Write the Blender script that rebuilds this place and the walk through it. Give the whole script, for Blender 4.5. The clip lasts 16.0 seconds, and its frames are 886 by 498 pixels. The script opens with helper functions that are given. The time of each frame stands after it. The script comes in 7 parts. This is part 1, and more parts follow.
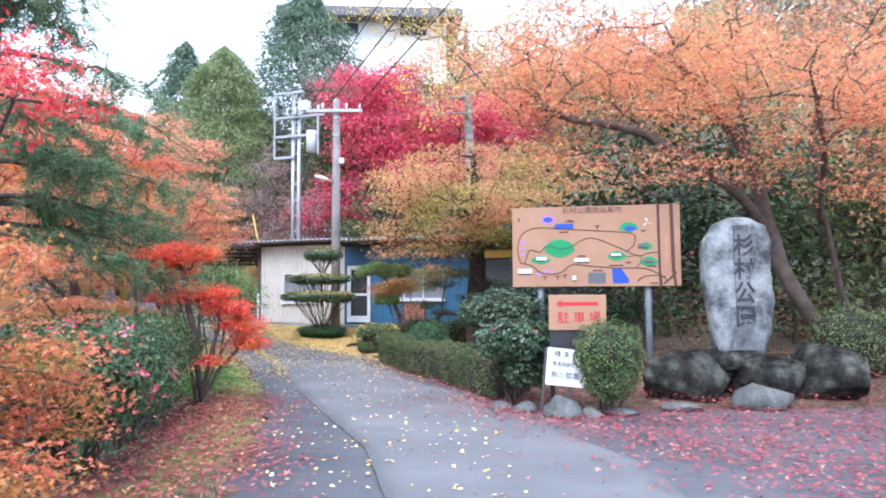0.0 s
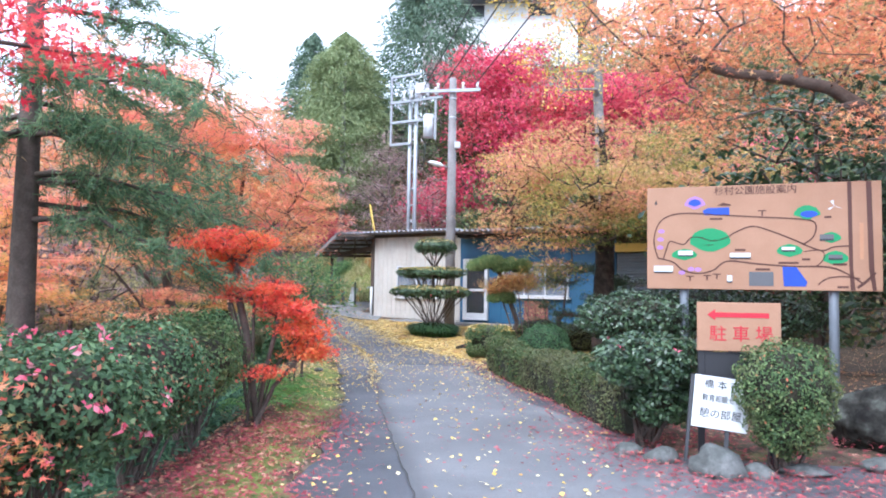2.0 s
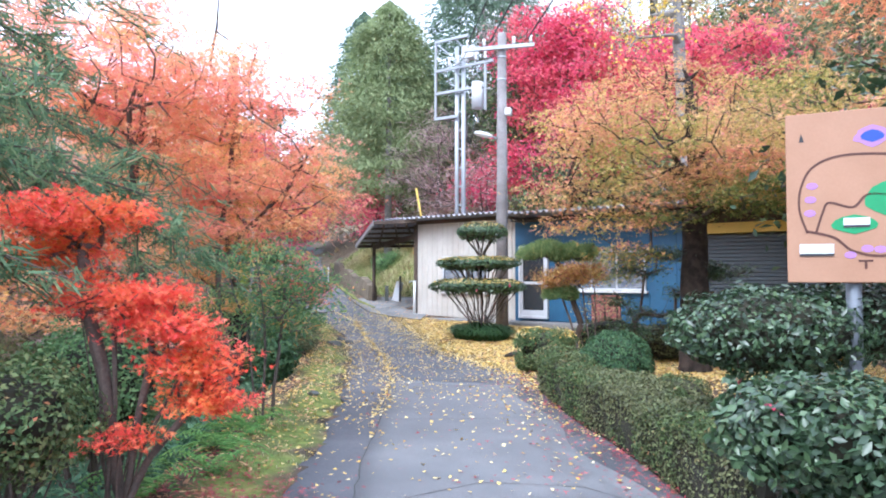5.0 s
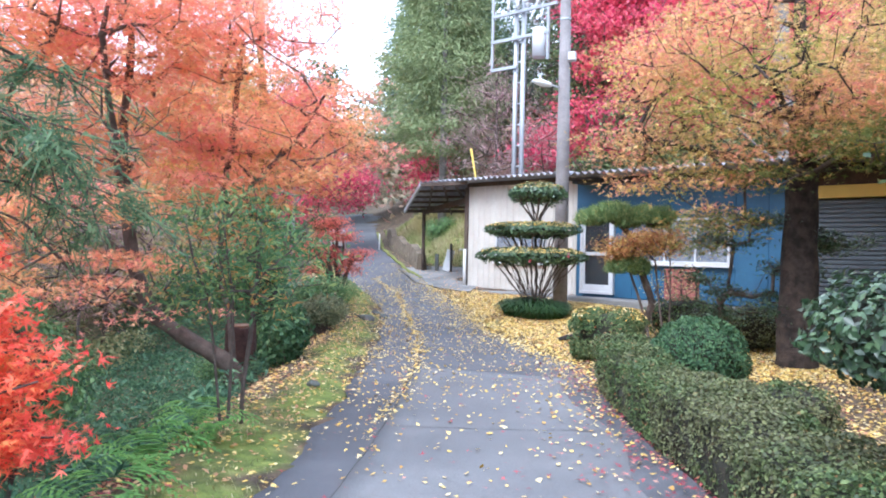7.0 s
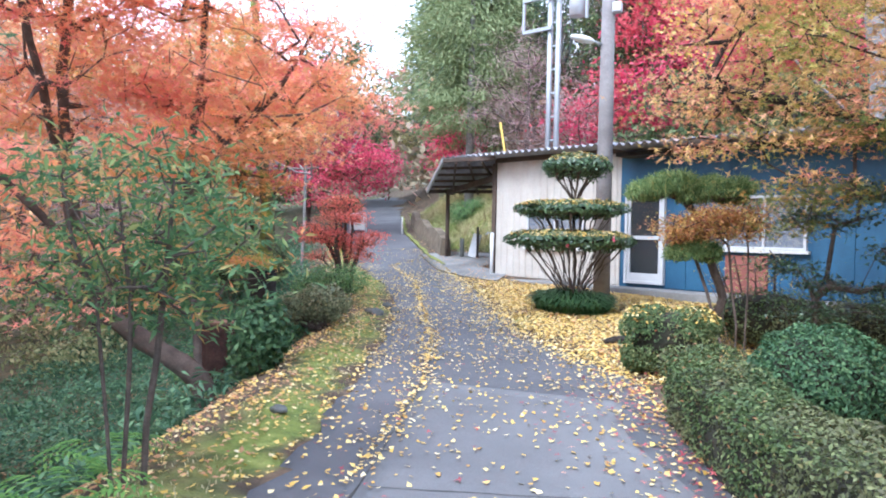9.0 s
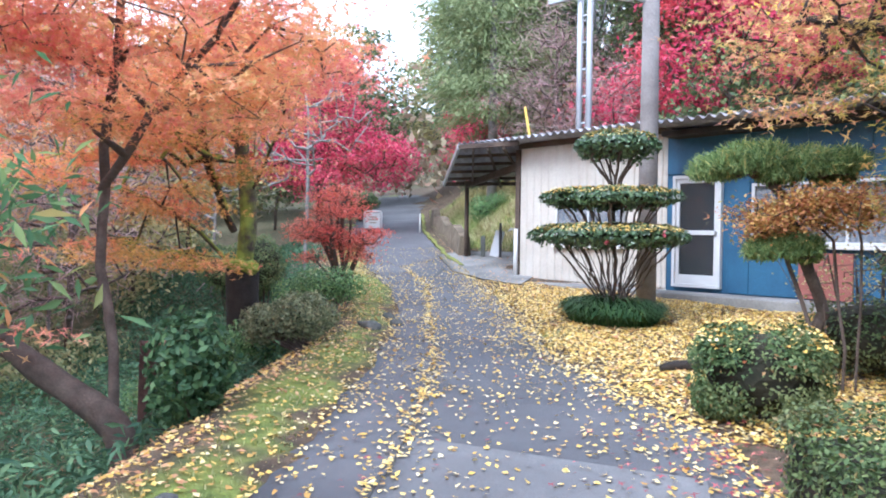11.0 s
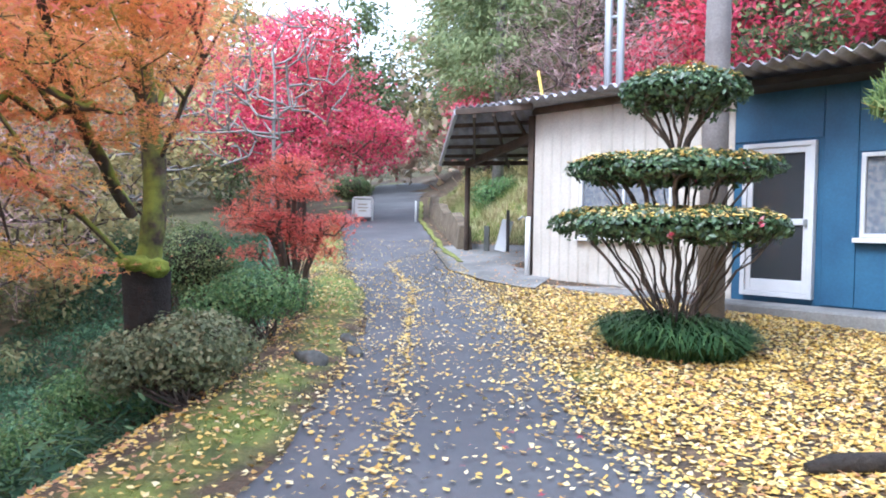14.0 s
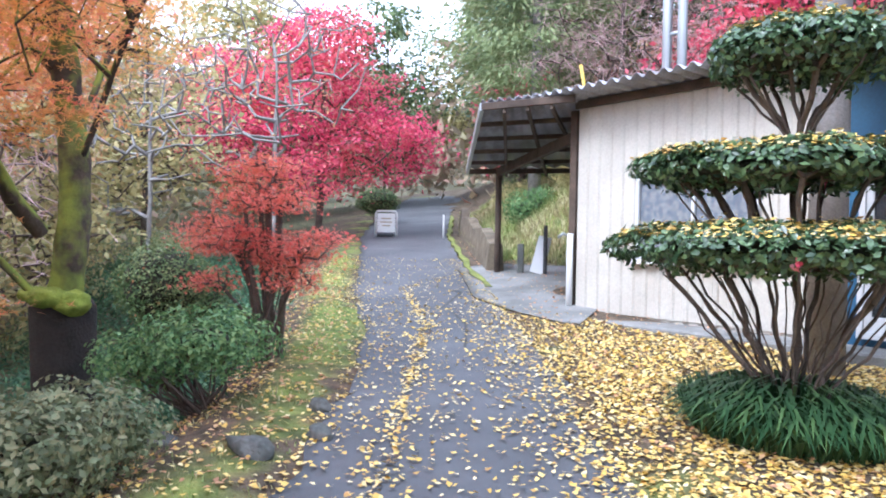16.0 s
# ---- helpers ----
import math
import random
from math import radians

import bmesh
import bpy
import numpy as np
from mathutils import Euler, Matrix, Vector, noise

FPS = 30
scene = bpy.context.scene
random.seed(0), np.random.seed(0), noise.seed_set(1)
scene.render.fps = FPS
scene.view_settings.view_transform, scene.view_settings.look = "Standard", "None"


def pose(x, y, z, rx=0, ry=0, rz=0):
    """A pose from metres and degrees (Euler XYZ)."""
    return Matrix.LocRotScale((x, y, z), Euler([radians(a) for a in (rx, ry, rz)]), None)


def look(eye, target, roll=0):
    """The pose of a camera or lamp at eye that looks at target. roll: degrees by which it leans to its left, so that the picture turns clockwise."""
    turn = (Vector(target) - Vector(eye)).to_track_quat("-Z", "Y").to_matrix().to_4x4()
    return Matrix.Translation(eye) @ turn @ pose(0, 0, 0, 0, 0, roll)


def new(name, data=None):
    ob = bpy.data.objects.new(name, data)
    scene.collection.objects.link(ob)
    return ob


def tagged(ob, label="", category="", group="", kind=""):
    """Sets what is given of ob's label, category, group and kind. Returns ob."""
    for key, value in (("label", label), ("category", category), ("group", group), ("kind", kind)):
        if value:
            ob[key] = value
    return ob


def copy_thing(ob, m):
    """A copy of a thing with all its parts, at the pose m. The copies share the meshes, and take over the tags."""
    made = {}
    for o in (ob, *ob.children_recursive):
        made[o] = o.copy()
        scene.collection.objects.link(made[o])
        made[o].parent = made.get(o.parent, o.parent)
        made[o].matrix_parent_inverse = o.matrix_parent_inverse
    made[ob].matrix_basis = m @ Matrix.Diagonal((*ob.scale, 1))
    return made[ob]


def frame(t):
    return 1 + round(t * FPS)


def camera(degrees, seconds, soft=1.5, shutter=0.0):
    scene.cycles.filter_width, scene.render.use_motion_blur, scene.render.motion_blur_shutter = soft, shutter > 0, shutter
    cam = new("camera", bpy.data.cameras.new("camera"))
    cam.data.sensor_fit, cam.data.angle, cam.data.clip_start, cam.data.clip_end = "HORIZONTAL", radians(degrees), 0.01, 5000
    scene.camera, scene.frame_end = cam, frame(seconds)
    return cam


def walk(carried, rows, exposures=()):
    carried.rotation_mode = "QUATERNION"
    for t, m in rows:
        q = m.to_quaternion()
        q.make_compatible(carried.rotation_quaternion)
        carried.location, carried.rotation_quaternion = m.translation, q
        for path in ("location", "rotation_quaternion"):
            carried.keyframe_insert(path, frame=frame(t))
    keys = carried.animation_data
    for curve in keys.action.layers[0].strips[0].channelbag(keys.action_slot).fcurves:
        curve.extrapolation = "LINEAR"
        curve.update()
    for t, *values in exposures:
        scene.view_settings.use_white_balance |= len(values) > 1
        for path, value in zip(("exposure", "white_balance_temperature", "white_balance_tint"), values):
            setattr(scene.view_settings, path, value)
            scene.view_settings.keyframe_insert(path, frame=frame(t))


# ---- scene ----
cam = camera(62.2, 16.0, 1.9)
METRES, EYE, TILT, LEAN, TURN = 18.1, 1.5, 0.0, 0.0, 0.0
ROWS = [
    (0.0, 0.0, 0.0, 0.0, 0.02, 3.88, 0.25),
    (0.5, 0.0059, 0.0304, 0.0029, 3.74, 3.45, -0.32),
    (1.0, 0.0065, 0.062, 0.0041, 6.19, 2.79, -0.71),
    (1.5, 0.0111, 0.0916, 0.005, 7.22, 3.0, 0.32),
    (2.0, 0.0123, 0.1206, 0.0057, 10.19, 3.3, -0.94),
    (2.5, 0.011, 0.1519, 0.0077, 11.34, 2.84, -0.76),
    (3.0, 0.014, 0.1844, 0.0095, 12.82, 3.19, -0.53),
    (5.5, 0.0028, 0.3455, 0.0098, 17.28, 2.11, -0.47),
    (6.0, -0.0002, 0.3759, 0.0086, 19.48, 1.44, -1.0),
    (6.5, -0.0034, 0.4058, 0.0083, 19.58, 0.87, -0.53),
    (7.0, -0.0072, 0.4351, 0.0083, 20.81, 0.16, -1.17),
    (7.5, -0.0163, 0.4642, 0.008, 21.11, -0.76, -1.3),
    (8.0, -0.0227, 0.4954, 0.0055, 21.9, -0.69, -0.58),
    (8.5, -0.0311, 0.5221, 0.0048, 23.76, -1.26, -1.54),
    (9.0, -0.0417, 0.552, 0.0055, 23.26, -0.99, -1.25),
    (9.5, -0.0505, 0.5842, 0.0051, 24.24, -0.44, -1.16),
    (12.0, -0.1008, 0.7285, 0.0018, 26.29, -1.51, -1.02),
    (12.5, -0.1128, 0.7573, 0.0008, 27.11, -1.26, -1.47),
    (13.0, -0.1246, 0.7876, -0.001, 25.59, -0.82, -0.52),
    (13.5, -0.1356, 0.8188, -0.0005, 26.2, -0.75, -0.87),
    (14.0, -0.1475, 0.8486, 0.0014, 25.93, -1.76, -1.02),
    (14.5, -0.1561, 0.8798, 0.0025, 26.54, -1.39, -0.78),
    (15.0, -0.17, 0.9074, 0.0025, 27.5, -1.33, -1.66),
    (15.5, -0.181, 0.9349, 0.0031, 27.19, -1.57, -0.8),
    (16.0, -0.1915, 0.9648, 0.0053, 28.85, -0.71, -1.12),
]
walk(cam, [(t, pose(0, 0, EYE, TILT, LEAN, TURN) @ pose(METRES * x, METRES * y, METRES * z, 90 + pitch, roll, yaw)) for t, x, y, z, yaw, pitch, roll in ROWS], [(0.0, 1.27, 5450, 11), (3.0, 1.33, 5450, 11), (7.0, 1.46, 5400, 11), (12.0, 1.5, 5400, 11), (16.0, 1.6, 5400, 11)])

# ---- light ----
world = bpy.data.worlds.new("overcast_sky")
scene.world = world
world.use_nodes = True
wn, wl = world.node_tree.nodes, world.node_tree.links
sky = wn.new("ShaderNodeTexSky")
sky.sky_type, sky.sun_disc = "NISHITA", False
sky.sun_elevation, sky.sun_rotation, sky.dust_density, sky.air_density = radians(48), radians(200), 4.0, 1.5
cloud = wn.new("ShaderNodeMix")
cloud.data_type = "RGBA"
cloud.inputs[0].default_value = 0.8
cloud.inputs[7].default_value = (9.3, 9.8, 10.8, 1)
wl.new(sky.outputs[0], cloud.inputs[6])
wl.new(cloud.outputs[2], wn["Background"].inputs[0])
wn["Background"].inputs[1].default_value = 0.12
sun = new("sun", bpy.data.lights.new("sun", "SUN"))
sun.data.energy, sun.data.angle, sun.data.color = 1.4, radians(25), (1.0, 0.97, 0.92)
sun.matrix_world = look((-6, -16, 20), (0, 0, 0))

RNG = np.random.default_rng(7)


# ---- materials ----
def nodes_of(name):
    m = bpy.data.materials.new(name)
    m.use_nodes = True
    return m, m.node_tree.nodes, m.node_tree.links, m.node_tree.nodes["Principled BSDF"]


def ramp_node(n, cols):
    r = n.new("ShaderNodeValToRGB")
    els = r.color_ramp.elements
    for k, (p, c) in enumerate(cols):
        e = els[k] if k < 2 else els.new(p)
        e.position, e.color = p, (*c, 1)
    return r


def noise_node(n, l, scale, detail=5, coord="Object", rough=0.6):
    tc, nz = n.new("ShaderNodeTexCoord"), n.new("ShaderNodeTexNoise")
    nz.inputs["Scale"].default_value, nz.inputs["Detail"].default_value, nz.inputs["Roughness"].default_value = scale, detail, rough
    l.new(tc.outputs[coord], nz.inputs["Vector"])
    return nz


def surface(name, cols, scale=3.0, fine=40.0, rough=0.8, bump=0.2, metal=0.0, grain=0.25, spec=0.5):
    """Colour from a broad noise, mottled by a fine one, with relief."""
    m, n, l, b = nodes_of(name)
    broad, small = noise_node(n, l, scale), noise_node(n, l, fine, 6)
    r = ramp_node(n, cols)
    l.new(broad.outputs[0], r.inputs[0])
    mix = n.new("ShaderNodeMix")
    mix.data_type, mix.blend_type = "RGBA", "OVERLAY"
    mix.inputs[0].default_value = grain * 2
    l.new(r.outputs[0], mix.inputs[6])
    l.new(small.outputs[0], mix.inputs[7])
    l.new(mix.outputs[2], b.inputs["Base Color"])
    bp = n.new("ShaderNodeBump")
    bp.inputs["Strength"].default_value, bp.inputs["Distance"].default_value = bump, 0.02
    l.new(small.outputs[0], bp.inputs["Height"])
    l.new(bp.outputs[0], b.inputs["Normal"])
    b.inputs["Roughness"].default_value, b.inputs["Metallic"].default_value = rough, metal
    b.inputs["Specular IOR Level"].default_value = spec
    return m


def leafy(name, cols, cols2=None, patch=0.8, rough=0.55, glow=0.35, spec=0.3):
    """Leaves: every leaf has its own shade; broad patches drift to a second palette; light comes through."""
    m, n, l, b = nodes_of(name)
    geo = n.new("ShaderNodeNewGeometry")
    r = ramp_node(n, cols)
    l.new(geo.outputs["Random Per Island"], r.inputs[0])
    out = r.outputs[0]
    if cols2:
        r2, nz, fac = ramp_node(n, cols2), noise_node(n, l, patch, 3), n.new("ShaderNodeMapRange")
        l.new(geo.outputs["Random Per Island"], r2.inputs[0])
        fac.inputs[1].default_value, fac.inputs[2].default_value = 0.42, 0.6
        l.new(nz.outputs[0], fac.inputs[0])
        mix = n.new("ShaderNodeMix")
        mix.data_type = "RGBA"
        l.new(fac.outputs[0], mix.inputs[0])
        l.new(out, mix.inputs[6])
        l.new(r2.outputs[0], mix.inputs[7])
        out = mix.outputs[2]
    l.new(out, b.inputs["Base Color"])
    b.inputs["Roughness"].default_value, b.inputs["Specular IOR Level"].default_value = rough, spec
    tr, ms = n.new("ShaderNodeBsdfTranslucent"), n.new("ShaderNodeMixShader")
    l.new(out, tr.inputs[0])
    ms.inputs[0].default_value = glow
    l.new(b.outputs[0], ms.inputs[1])
    l.new(tr.outputs[0], ms.inputs[2])
    l.new(ms.outputs[0], n["Material Output"].inputs[0])
    return m


def plain(name, col, rough=0.5, metal=0.0, spec=0.5):
    return surface(name, [(0.3, tuple(c * 0.85 for c in col)), (0.7, col)], 2.5, 60, rough, 0.04, metal, 0.06, spec)


BARK = surface("bark", [(0.3, (0.06, 0.045, 0.038)), (0.7, (0.15, 0.115, 0.095))], 6, 45, 0.9, 0.6)
PALE_BARK = surface("pale_bark", [(0.3, (0.16, 0.15, 0.14)), (0.7, (0.32, 0.30, 0.29))], 6, 45, 0.9, 0.5)
def mossy_bark():
    m = surface("mossy_bark", [(0.3, (0.035, 0.028, 0.022)), (0.7, (0.11, 0.085, 0.07))], 5, 45, 0.95, 0.7)
    n, l, b = m.node_tree.nodes, m.node_tree.links, m.node_tree.nodes["Principled BSDF"]
    geo, sep, nz = n.new("ShaderNodeNewGeometry"), n.new("ShaderNodeSeparateXYZ"), noise_node(n, l, 1.6, 4)
    l.new(geo.outputs["Normal"], sep.inputs[0])
    a, mp, mix = n.new("ShaderNodeMath"), n.new("ShaderNodeMapRange"), n.new("ShaderNodeMix")
    a.operation = "MULTIPLY_ADD"
    l.new(sep.outputs[2], a.inputs[0])
    a.inputs[1].default_value = 0.16
    l.new(nz.outputs[0], a.inputs[2])
    mp.inputs[1].default_value, mp.inputs[2].default_value = 0.46, 0.60
    l.new(a.outputs[0], mp.inputs[0])
    mix.data_type = "RGBA"
    l.new(mp.outputs[0], mix.inputs[0])
    l.new(b.inputs["Base Color"].links[0].from_socket, mix.inputs[6])
    mix.inputs[7].default_value = (0.27, 0.33, 0.06, 1)
    l.new(mix.outputs[2], b.inputs["Base Color"])
    return m


MOSS_BARK = mossy_bark()
CEDAR_BARK = surface("reddish_dark_bark", [(0.38, (0.014, 0.010, 0.008)), (0.62, (0.055, 0.038, 0.030))], 7, 34, 0.95, 1.0)
# dark bark; also the painted shade under the blue wall's eaves
DARK_BARK_EAVES_SHADE = surface("dark_bark_eaves_shade", [(0.3, (0.012, 0.010, 0.009)), (0.7, (0.04, 0.032, 0.027))], 5, 38, 0.95, 0.9)
BRIGHT_MOSS = surface("bright_moss", [(0.3, (0.16, 0.22, 0.03)), (0.7, (0.36, 0.42, 0.07))], 8, 70, 1.0, 0.8)
STUMP_BARK = surface("stump_bark", [(0.3, (0.04, 0.02, 0.018)), (0.7, (0.10, 0.05, 0.04))], 5, 40, 0.95, 0.9)
CUT_WOOD = surface("cut_wood", [(0.3, (0.20, 0.12, 0.08)), (0.7, (0.32, 0.2, 0.13))], 8, 60, 0.9, 0.3)
ORANGE = leafy("orange_leaves", [(0, (0.86, 0.24, 0.18)), (0.3, (0.90, 0.38, 0.20)), (0.7, (0.92, 0.50, 0.24)), (1, (0.88, 0.60, 0.30))],
               [(0, (0.60, 0.38, 0.12)), (0.4, (0.84, 0.28, 0.24)), (0.75, (0.88, 0.42, 0.20)), (1, (0.56, 0.47, 0.16))], 1.3, glow=0.45)
ORANGE_GREEN = leafy("turning_leaves", [(0, (0.78, 0.26, 0.22)), (0.4, (0.84, 0.42, 0.24)), (0.8, (0.82, 0.54, 0.20)), (1, (0.76, 0.30, 0.30))],
                     [(0, (0.16, 0.20, 0.05)), (0.45, (0.36, 0.36, 0.09)), (0.8, (0.62, 0.50, 0.14)), (1, (0.78, 0.42, 0.22))], 0.55, glow=0.45)
LEFT_MIX = leafy("left_maple_leaves", [(0, (0.84, 0.24, 0.24)), (0.5, (0.90, 0.36, 0.28)), (1, (0.90, 0.48, 0.32))],
                 [(0, (0.86, 0.38, 0.19)), (0.5, (0.90, 0.50, 0.23)), (0.85, (0.88, 0.58, 0.26)), (1, (0.60, 0.48, 0.18))], 0.8, glow=0.5)
MOSS_MIX = leafy("turning_maple_leaves", [(0, (0.84, 0.22, 0.18)), (0.5, (0.90, 0.36, 0.20)), (1, (0.90, 0.47, 0.20))],
                 [(0, (0.36, 0.34, 0.09)), (0.35, (0.66, 0.46, 0.13)), (0.7, (0.86, 0.46, 0.15)), (1, (0.86, 0.56, 0.18))], 0.8, glow=0.5)
SCARLET = leafy("scarlet_leaves", [(0, (0.84, 0.08, 0.08)), (0.5, (0.92, 0.15, 0.12)), (1, (0.93, 0.28, 0.17))],
                [(0, (0.86, 0.12, 0.06)), (0.6, (0.92, 0.26, 0.08)), (1, (0.80, 0.34, 0.09))], 1.2, glow=0.45)
SALMON = leafy("salmon_red_leaves", [(0, (0.72, 0.13, 0.12)), (0.5, (0.85, 0.22, 0.19)), (1, (0.88, 0.38, 0.28))],
               [(0, (0.74, 0.22, 0.12)), (1, (0.84, 0.26, 0.20))], 1.2, glow=0.5)
RED = leafy("red_leaves", [(0, (0.74, 0.04, 0.08)), (0.5, (0.88, 0.10, 0.11)), (1, (0.90, 0.24, 0.18))], glow=0.5)
CRIMSON = leafy("crimson_leaves", [(0, (0.56, 0.05, 0.14)), (0.5, (0.76, 0.10, 0.21)), (1, (0.86, 0.24, 0.31))],
                [(0, (0.66, 0.08, 0.13)), (1, (0.86, 0.24, 0.24))], 0.4, glow=0.5)
DUSKY = leafy("dusky_pink_twigs", [(0, (0.46, 0.31, 0.30)), (0.6, (0.62, 0.43, 0.43)), (1, (0.68, 0.50, 0.47))], glow=0.4)
RUSTY = leafy("rusty_leaves", [(0, (0.54, 0.28, 0.17)), (0.6, (0.74, 0.42, 0.24)), (1, (0.76, 0.54, 0.29))], glow=0.45)
YELLOW = leafy("yellow_leaves", [(0, (0.72, 0.48, 0.06)), (0.6, (0.86, 0.63, 0.12)), (1, (0.86, 0.72, 0.32))], glow=0.3)
FALLEN_YELLOW = leafy("fallen_yellow_leaves", [(0, (0.44, 0.25, 0.07)), (0.25, (0.68, 0.45, 0.10)), (0.65, (0.77, 0.57, 0.18)), (1, (0.80, 0.69, 0.42))], glow=0.05)
FALLEN_RED = leafy("fallen_red_leaves", [(0, (0.20, 0.025, 0.04)), (0.5, (0.38, 0.05, 0.07)), (0.88, (0.52, 0.12, 0.12)), (1, (0.62, 0.34, 0.24))], glow=0.05)
GLOSSY = leafy("glossy_green_leaves", [(0, (0.024, 0.046, 0.025)), (0.6, (0.052, 0.098, 0.044)), (1, (0.11, 0.175, 0.08))], rough=0.34, glow=0.18, spec=0.6)
CAMELLIA = leafy("clipped_camellia_leaves", [(0, (0.034, 0.063, 0.034)), (0.6, (0.075, 0.138, 0.06)), (1, (0.16, 0.25, 0.11))], rough=0.32, glow=0.25, spec=0.7)
AZALEA = leafy("azalea_leaves", [(0, (0.045, 0.085, 0.036)), (0.6, (0.10, 0.168, 0.06)), (0.97, (0.19, 0.26, 0.10)), (1, (0.45, 0.13, 0.07))],
               [(0, (0.108, 0.132, 0.060)), (0.7, (0.204, 0.252, 0.102)), (1, (0.324, 0.324, 0.144))], 1.5, glow=0.25)
HEDGE = leafy("hedge_leaves", [(0, (0.04, 0.068, 0.028)), (0.6, (0.098, 0.15, 0.052)), (0.96, (0.18, 0.235, 0.085)), (1, (0.36, 0.14, 0.07))],
              [(0, (0.10, 0.095, 0.055)), (0.6, (0.15, 0.165, 0.075)), (1, (0.23, 0.25, 0.11))], 1.2, glow=0.2)
SHRUB = leafy("shrub_leaves", [(0, (0.075, 0.150, 0.062)), (0.6, (0.163, 0.288, 0.112)), (1, (0.275, 0.400, 0.163))], glow=0.3)
UNDER = leafy("undergrowth", [(0, (0.05, 0.115, 0.07)), (0.6, (0.10, 0.205, 0.115)), (1, (0.19, 0.32, 0.16))], glow=0.3)
FERN = leafy("fern", [(0, (0.10, 0.24, 0.06)), (1, (0.22, 0.40, 0.10))], glow=0.3)
NEEDLE = leafy("cedar_needles", [(0, (0.09, 0.16, 0.09)), (0.6, (0.18, 0.29, 0.15)), (0.9, (0.27, 0.38, 0.19)), (1, (0.38, 0.24, 0.14))], glow=0.45)
LIGHT_NEEDLE = leafy("light_conifer_needles", [(0, (0.17, 0.22, 0.10)), (0.6, (0.27, 0.33, 0.15)), (1, (0.37, 0.42, 0.21))], glow=0.25)
PINE_NEEDLE = leafy("pine_needles", [(0, (0.07, 0.13, 0.05)), (0.5, (0.17, 0.26, 0.09)), (0.9, (0.34, 0.44, 0.17)), (1, (0.62, 0.52, 0.2))], glow=0.3)
DARK_NEEDLE = leafy("dark_conifer_needles", [(0, (0.088, 0.143, 0.099)), (1, (0.198, 0.275, 0.176))], glow=0.15)
WOODS = leafy("woodland_leaves", [(0, (0.07, 0.11, 0.055)), (0.6, (0.14, 0.19, 0.08)), (1, (0.25, 0.28, 0.12))], glow=0.25)
OLIVE = leafy("olive_leaves", [(0, (0.30, 0.28, 0.13)), (0.6, (0.49, 0.43, 0.20)), (1, (0.64, 0.55, 0.28))], glow=0.45)
GRASS = leafy("bank_grass", [(0, (0.16, 0.22, 0.07)), (0.45, (0.28, 0.36, 0.12)), (0.75, (0.45, 0.45, 0.18)), (1, (0.58, 0.50, 0.30))], [(0, (0.30, 0.24, 0.14)), (0.6, (0.50, 0.44, 0.24)), (1, (0.62, 0.55, 0.36))], 0.5, glow=0.3)
LILY = leafy("lilyturf_blades", [(0, (0.024, 0.066, 0.027)), (0.6, (0.052, 0.118, 0.048)), (1, (0.115, 0.20, 0.072))], rough=0.38, glow=0.15, spec=0.45)
PINK = leafy("pink_petals", [(0, (0.74, 0.07, 0.16)), (0.5, (0.82, 0.18, 0.27)), (1, (0.85, 0.42, 0.46))], glow=0.3)
# near-black for added solid cores that stand in for the shade inside foliage
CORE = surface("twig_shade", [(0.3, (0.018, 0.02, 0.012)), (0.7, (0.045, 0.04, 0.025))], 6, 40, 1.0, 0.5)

ASPHALT = surface("asphalt", [(0.30, (0.070, 0.072, 0.082)), (0.55, (0.102, 0.104, 0.115)), (0.75, (0.145, 0.146, 0.156))], 0.7, 120, 0.75, 0.35, grain=0.3)
OVERLAY = surface("worn_concrete_overlay", [(0.30, (0.115, 0.116, 0.122)), (0.52, (0.145, 0.146, 0.152)), (0.72, (0.185, 0.185, 0.188))], 0.8, 90, 0.7, 0.3, grain=0.3)
MOSS = surface("moss", [(0.3, (0.10, 0.12, 0.03)), (0.7, (0.28, 0.30, 0.07))], 4, 50, 0.95, 0.6)
CONCRETE = surface("concrete", [(0.3, (0.13, 0.13, 0.128)), (0.7, (0.29, 0.285, 0.28))], 1.4, 50, 0.9, 0.3)
JOINT = surface("crack_filler", [(0.3, (0.04, 0.04, 0.04)), (0.7, (0.08, 0.08, 0.075))], 5, 50, 0.9, 0.3)
STONE = surface("grey_stone", [(0.25, (0.05, 0.052, 0.048)), (0.5, (0.10, 0.105, 0.10)), (0.72, (0.19, 0.19, 0.185))], 2.6, 22, 0.9, 0.8)
MONUMENT = surface("pale_monument_stone", [(0.36, (0.045, 0.05, 0.052)), (0.48, (0.15, 0.16, 0.168)), (0.64, (0.31, 0.325, 0.33))], 3.4, 26, 0.85, 0.7)
CARVED = surface("darkened_carving", [(0.3, (0.025, 0.027, 0.03)), (0.7, (0.06, 0.063, 0.068))], 4, 30, 0.9, 0.5)
BOULDER = surface("dark_boulder", [(0.38, (0.012, 0.011, 0.010)), (0.52, (0.036, 0.035, 0.030)), (0.66, (0.10, 0.105, 0.09))], 3.6, 20, 1.0, 1.0, spec=0.2)
TAN = surface("tan_sign_paint", [(0.3, (0.34, 0.180, 0.105)), (0.7, (0.41, 0.228, 0.142))], 1.5, 50, 0.6, 0.05, grain=0.05)
WHITE_SIGN = surface("white_sign_paint", [(0.3, (0.56, 0.58, 0.61)), (0.7, (0.66, 0.68, 0.70))], 2, 50, 0.5, 0.05, grain=0.05)
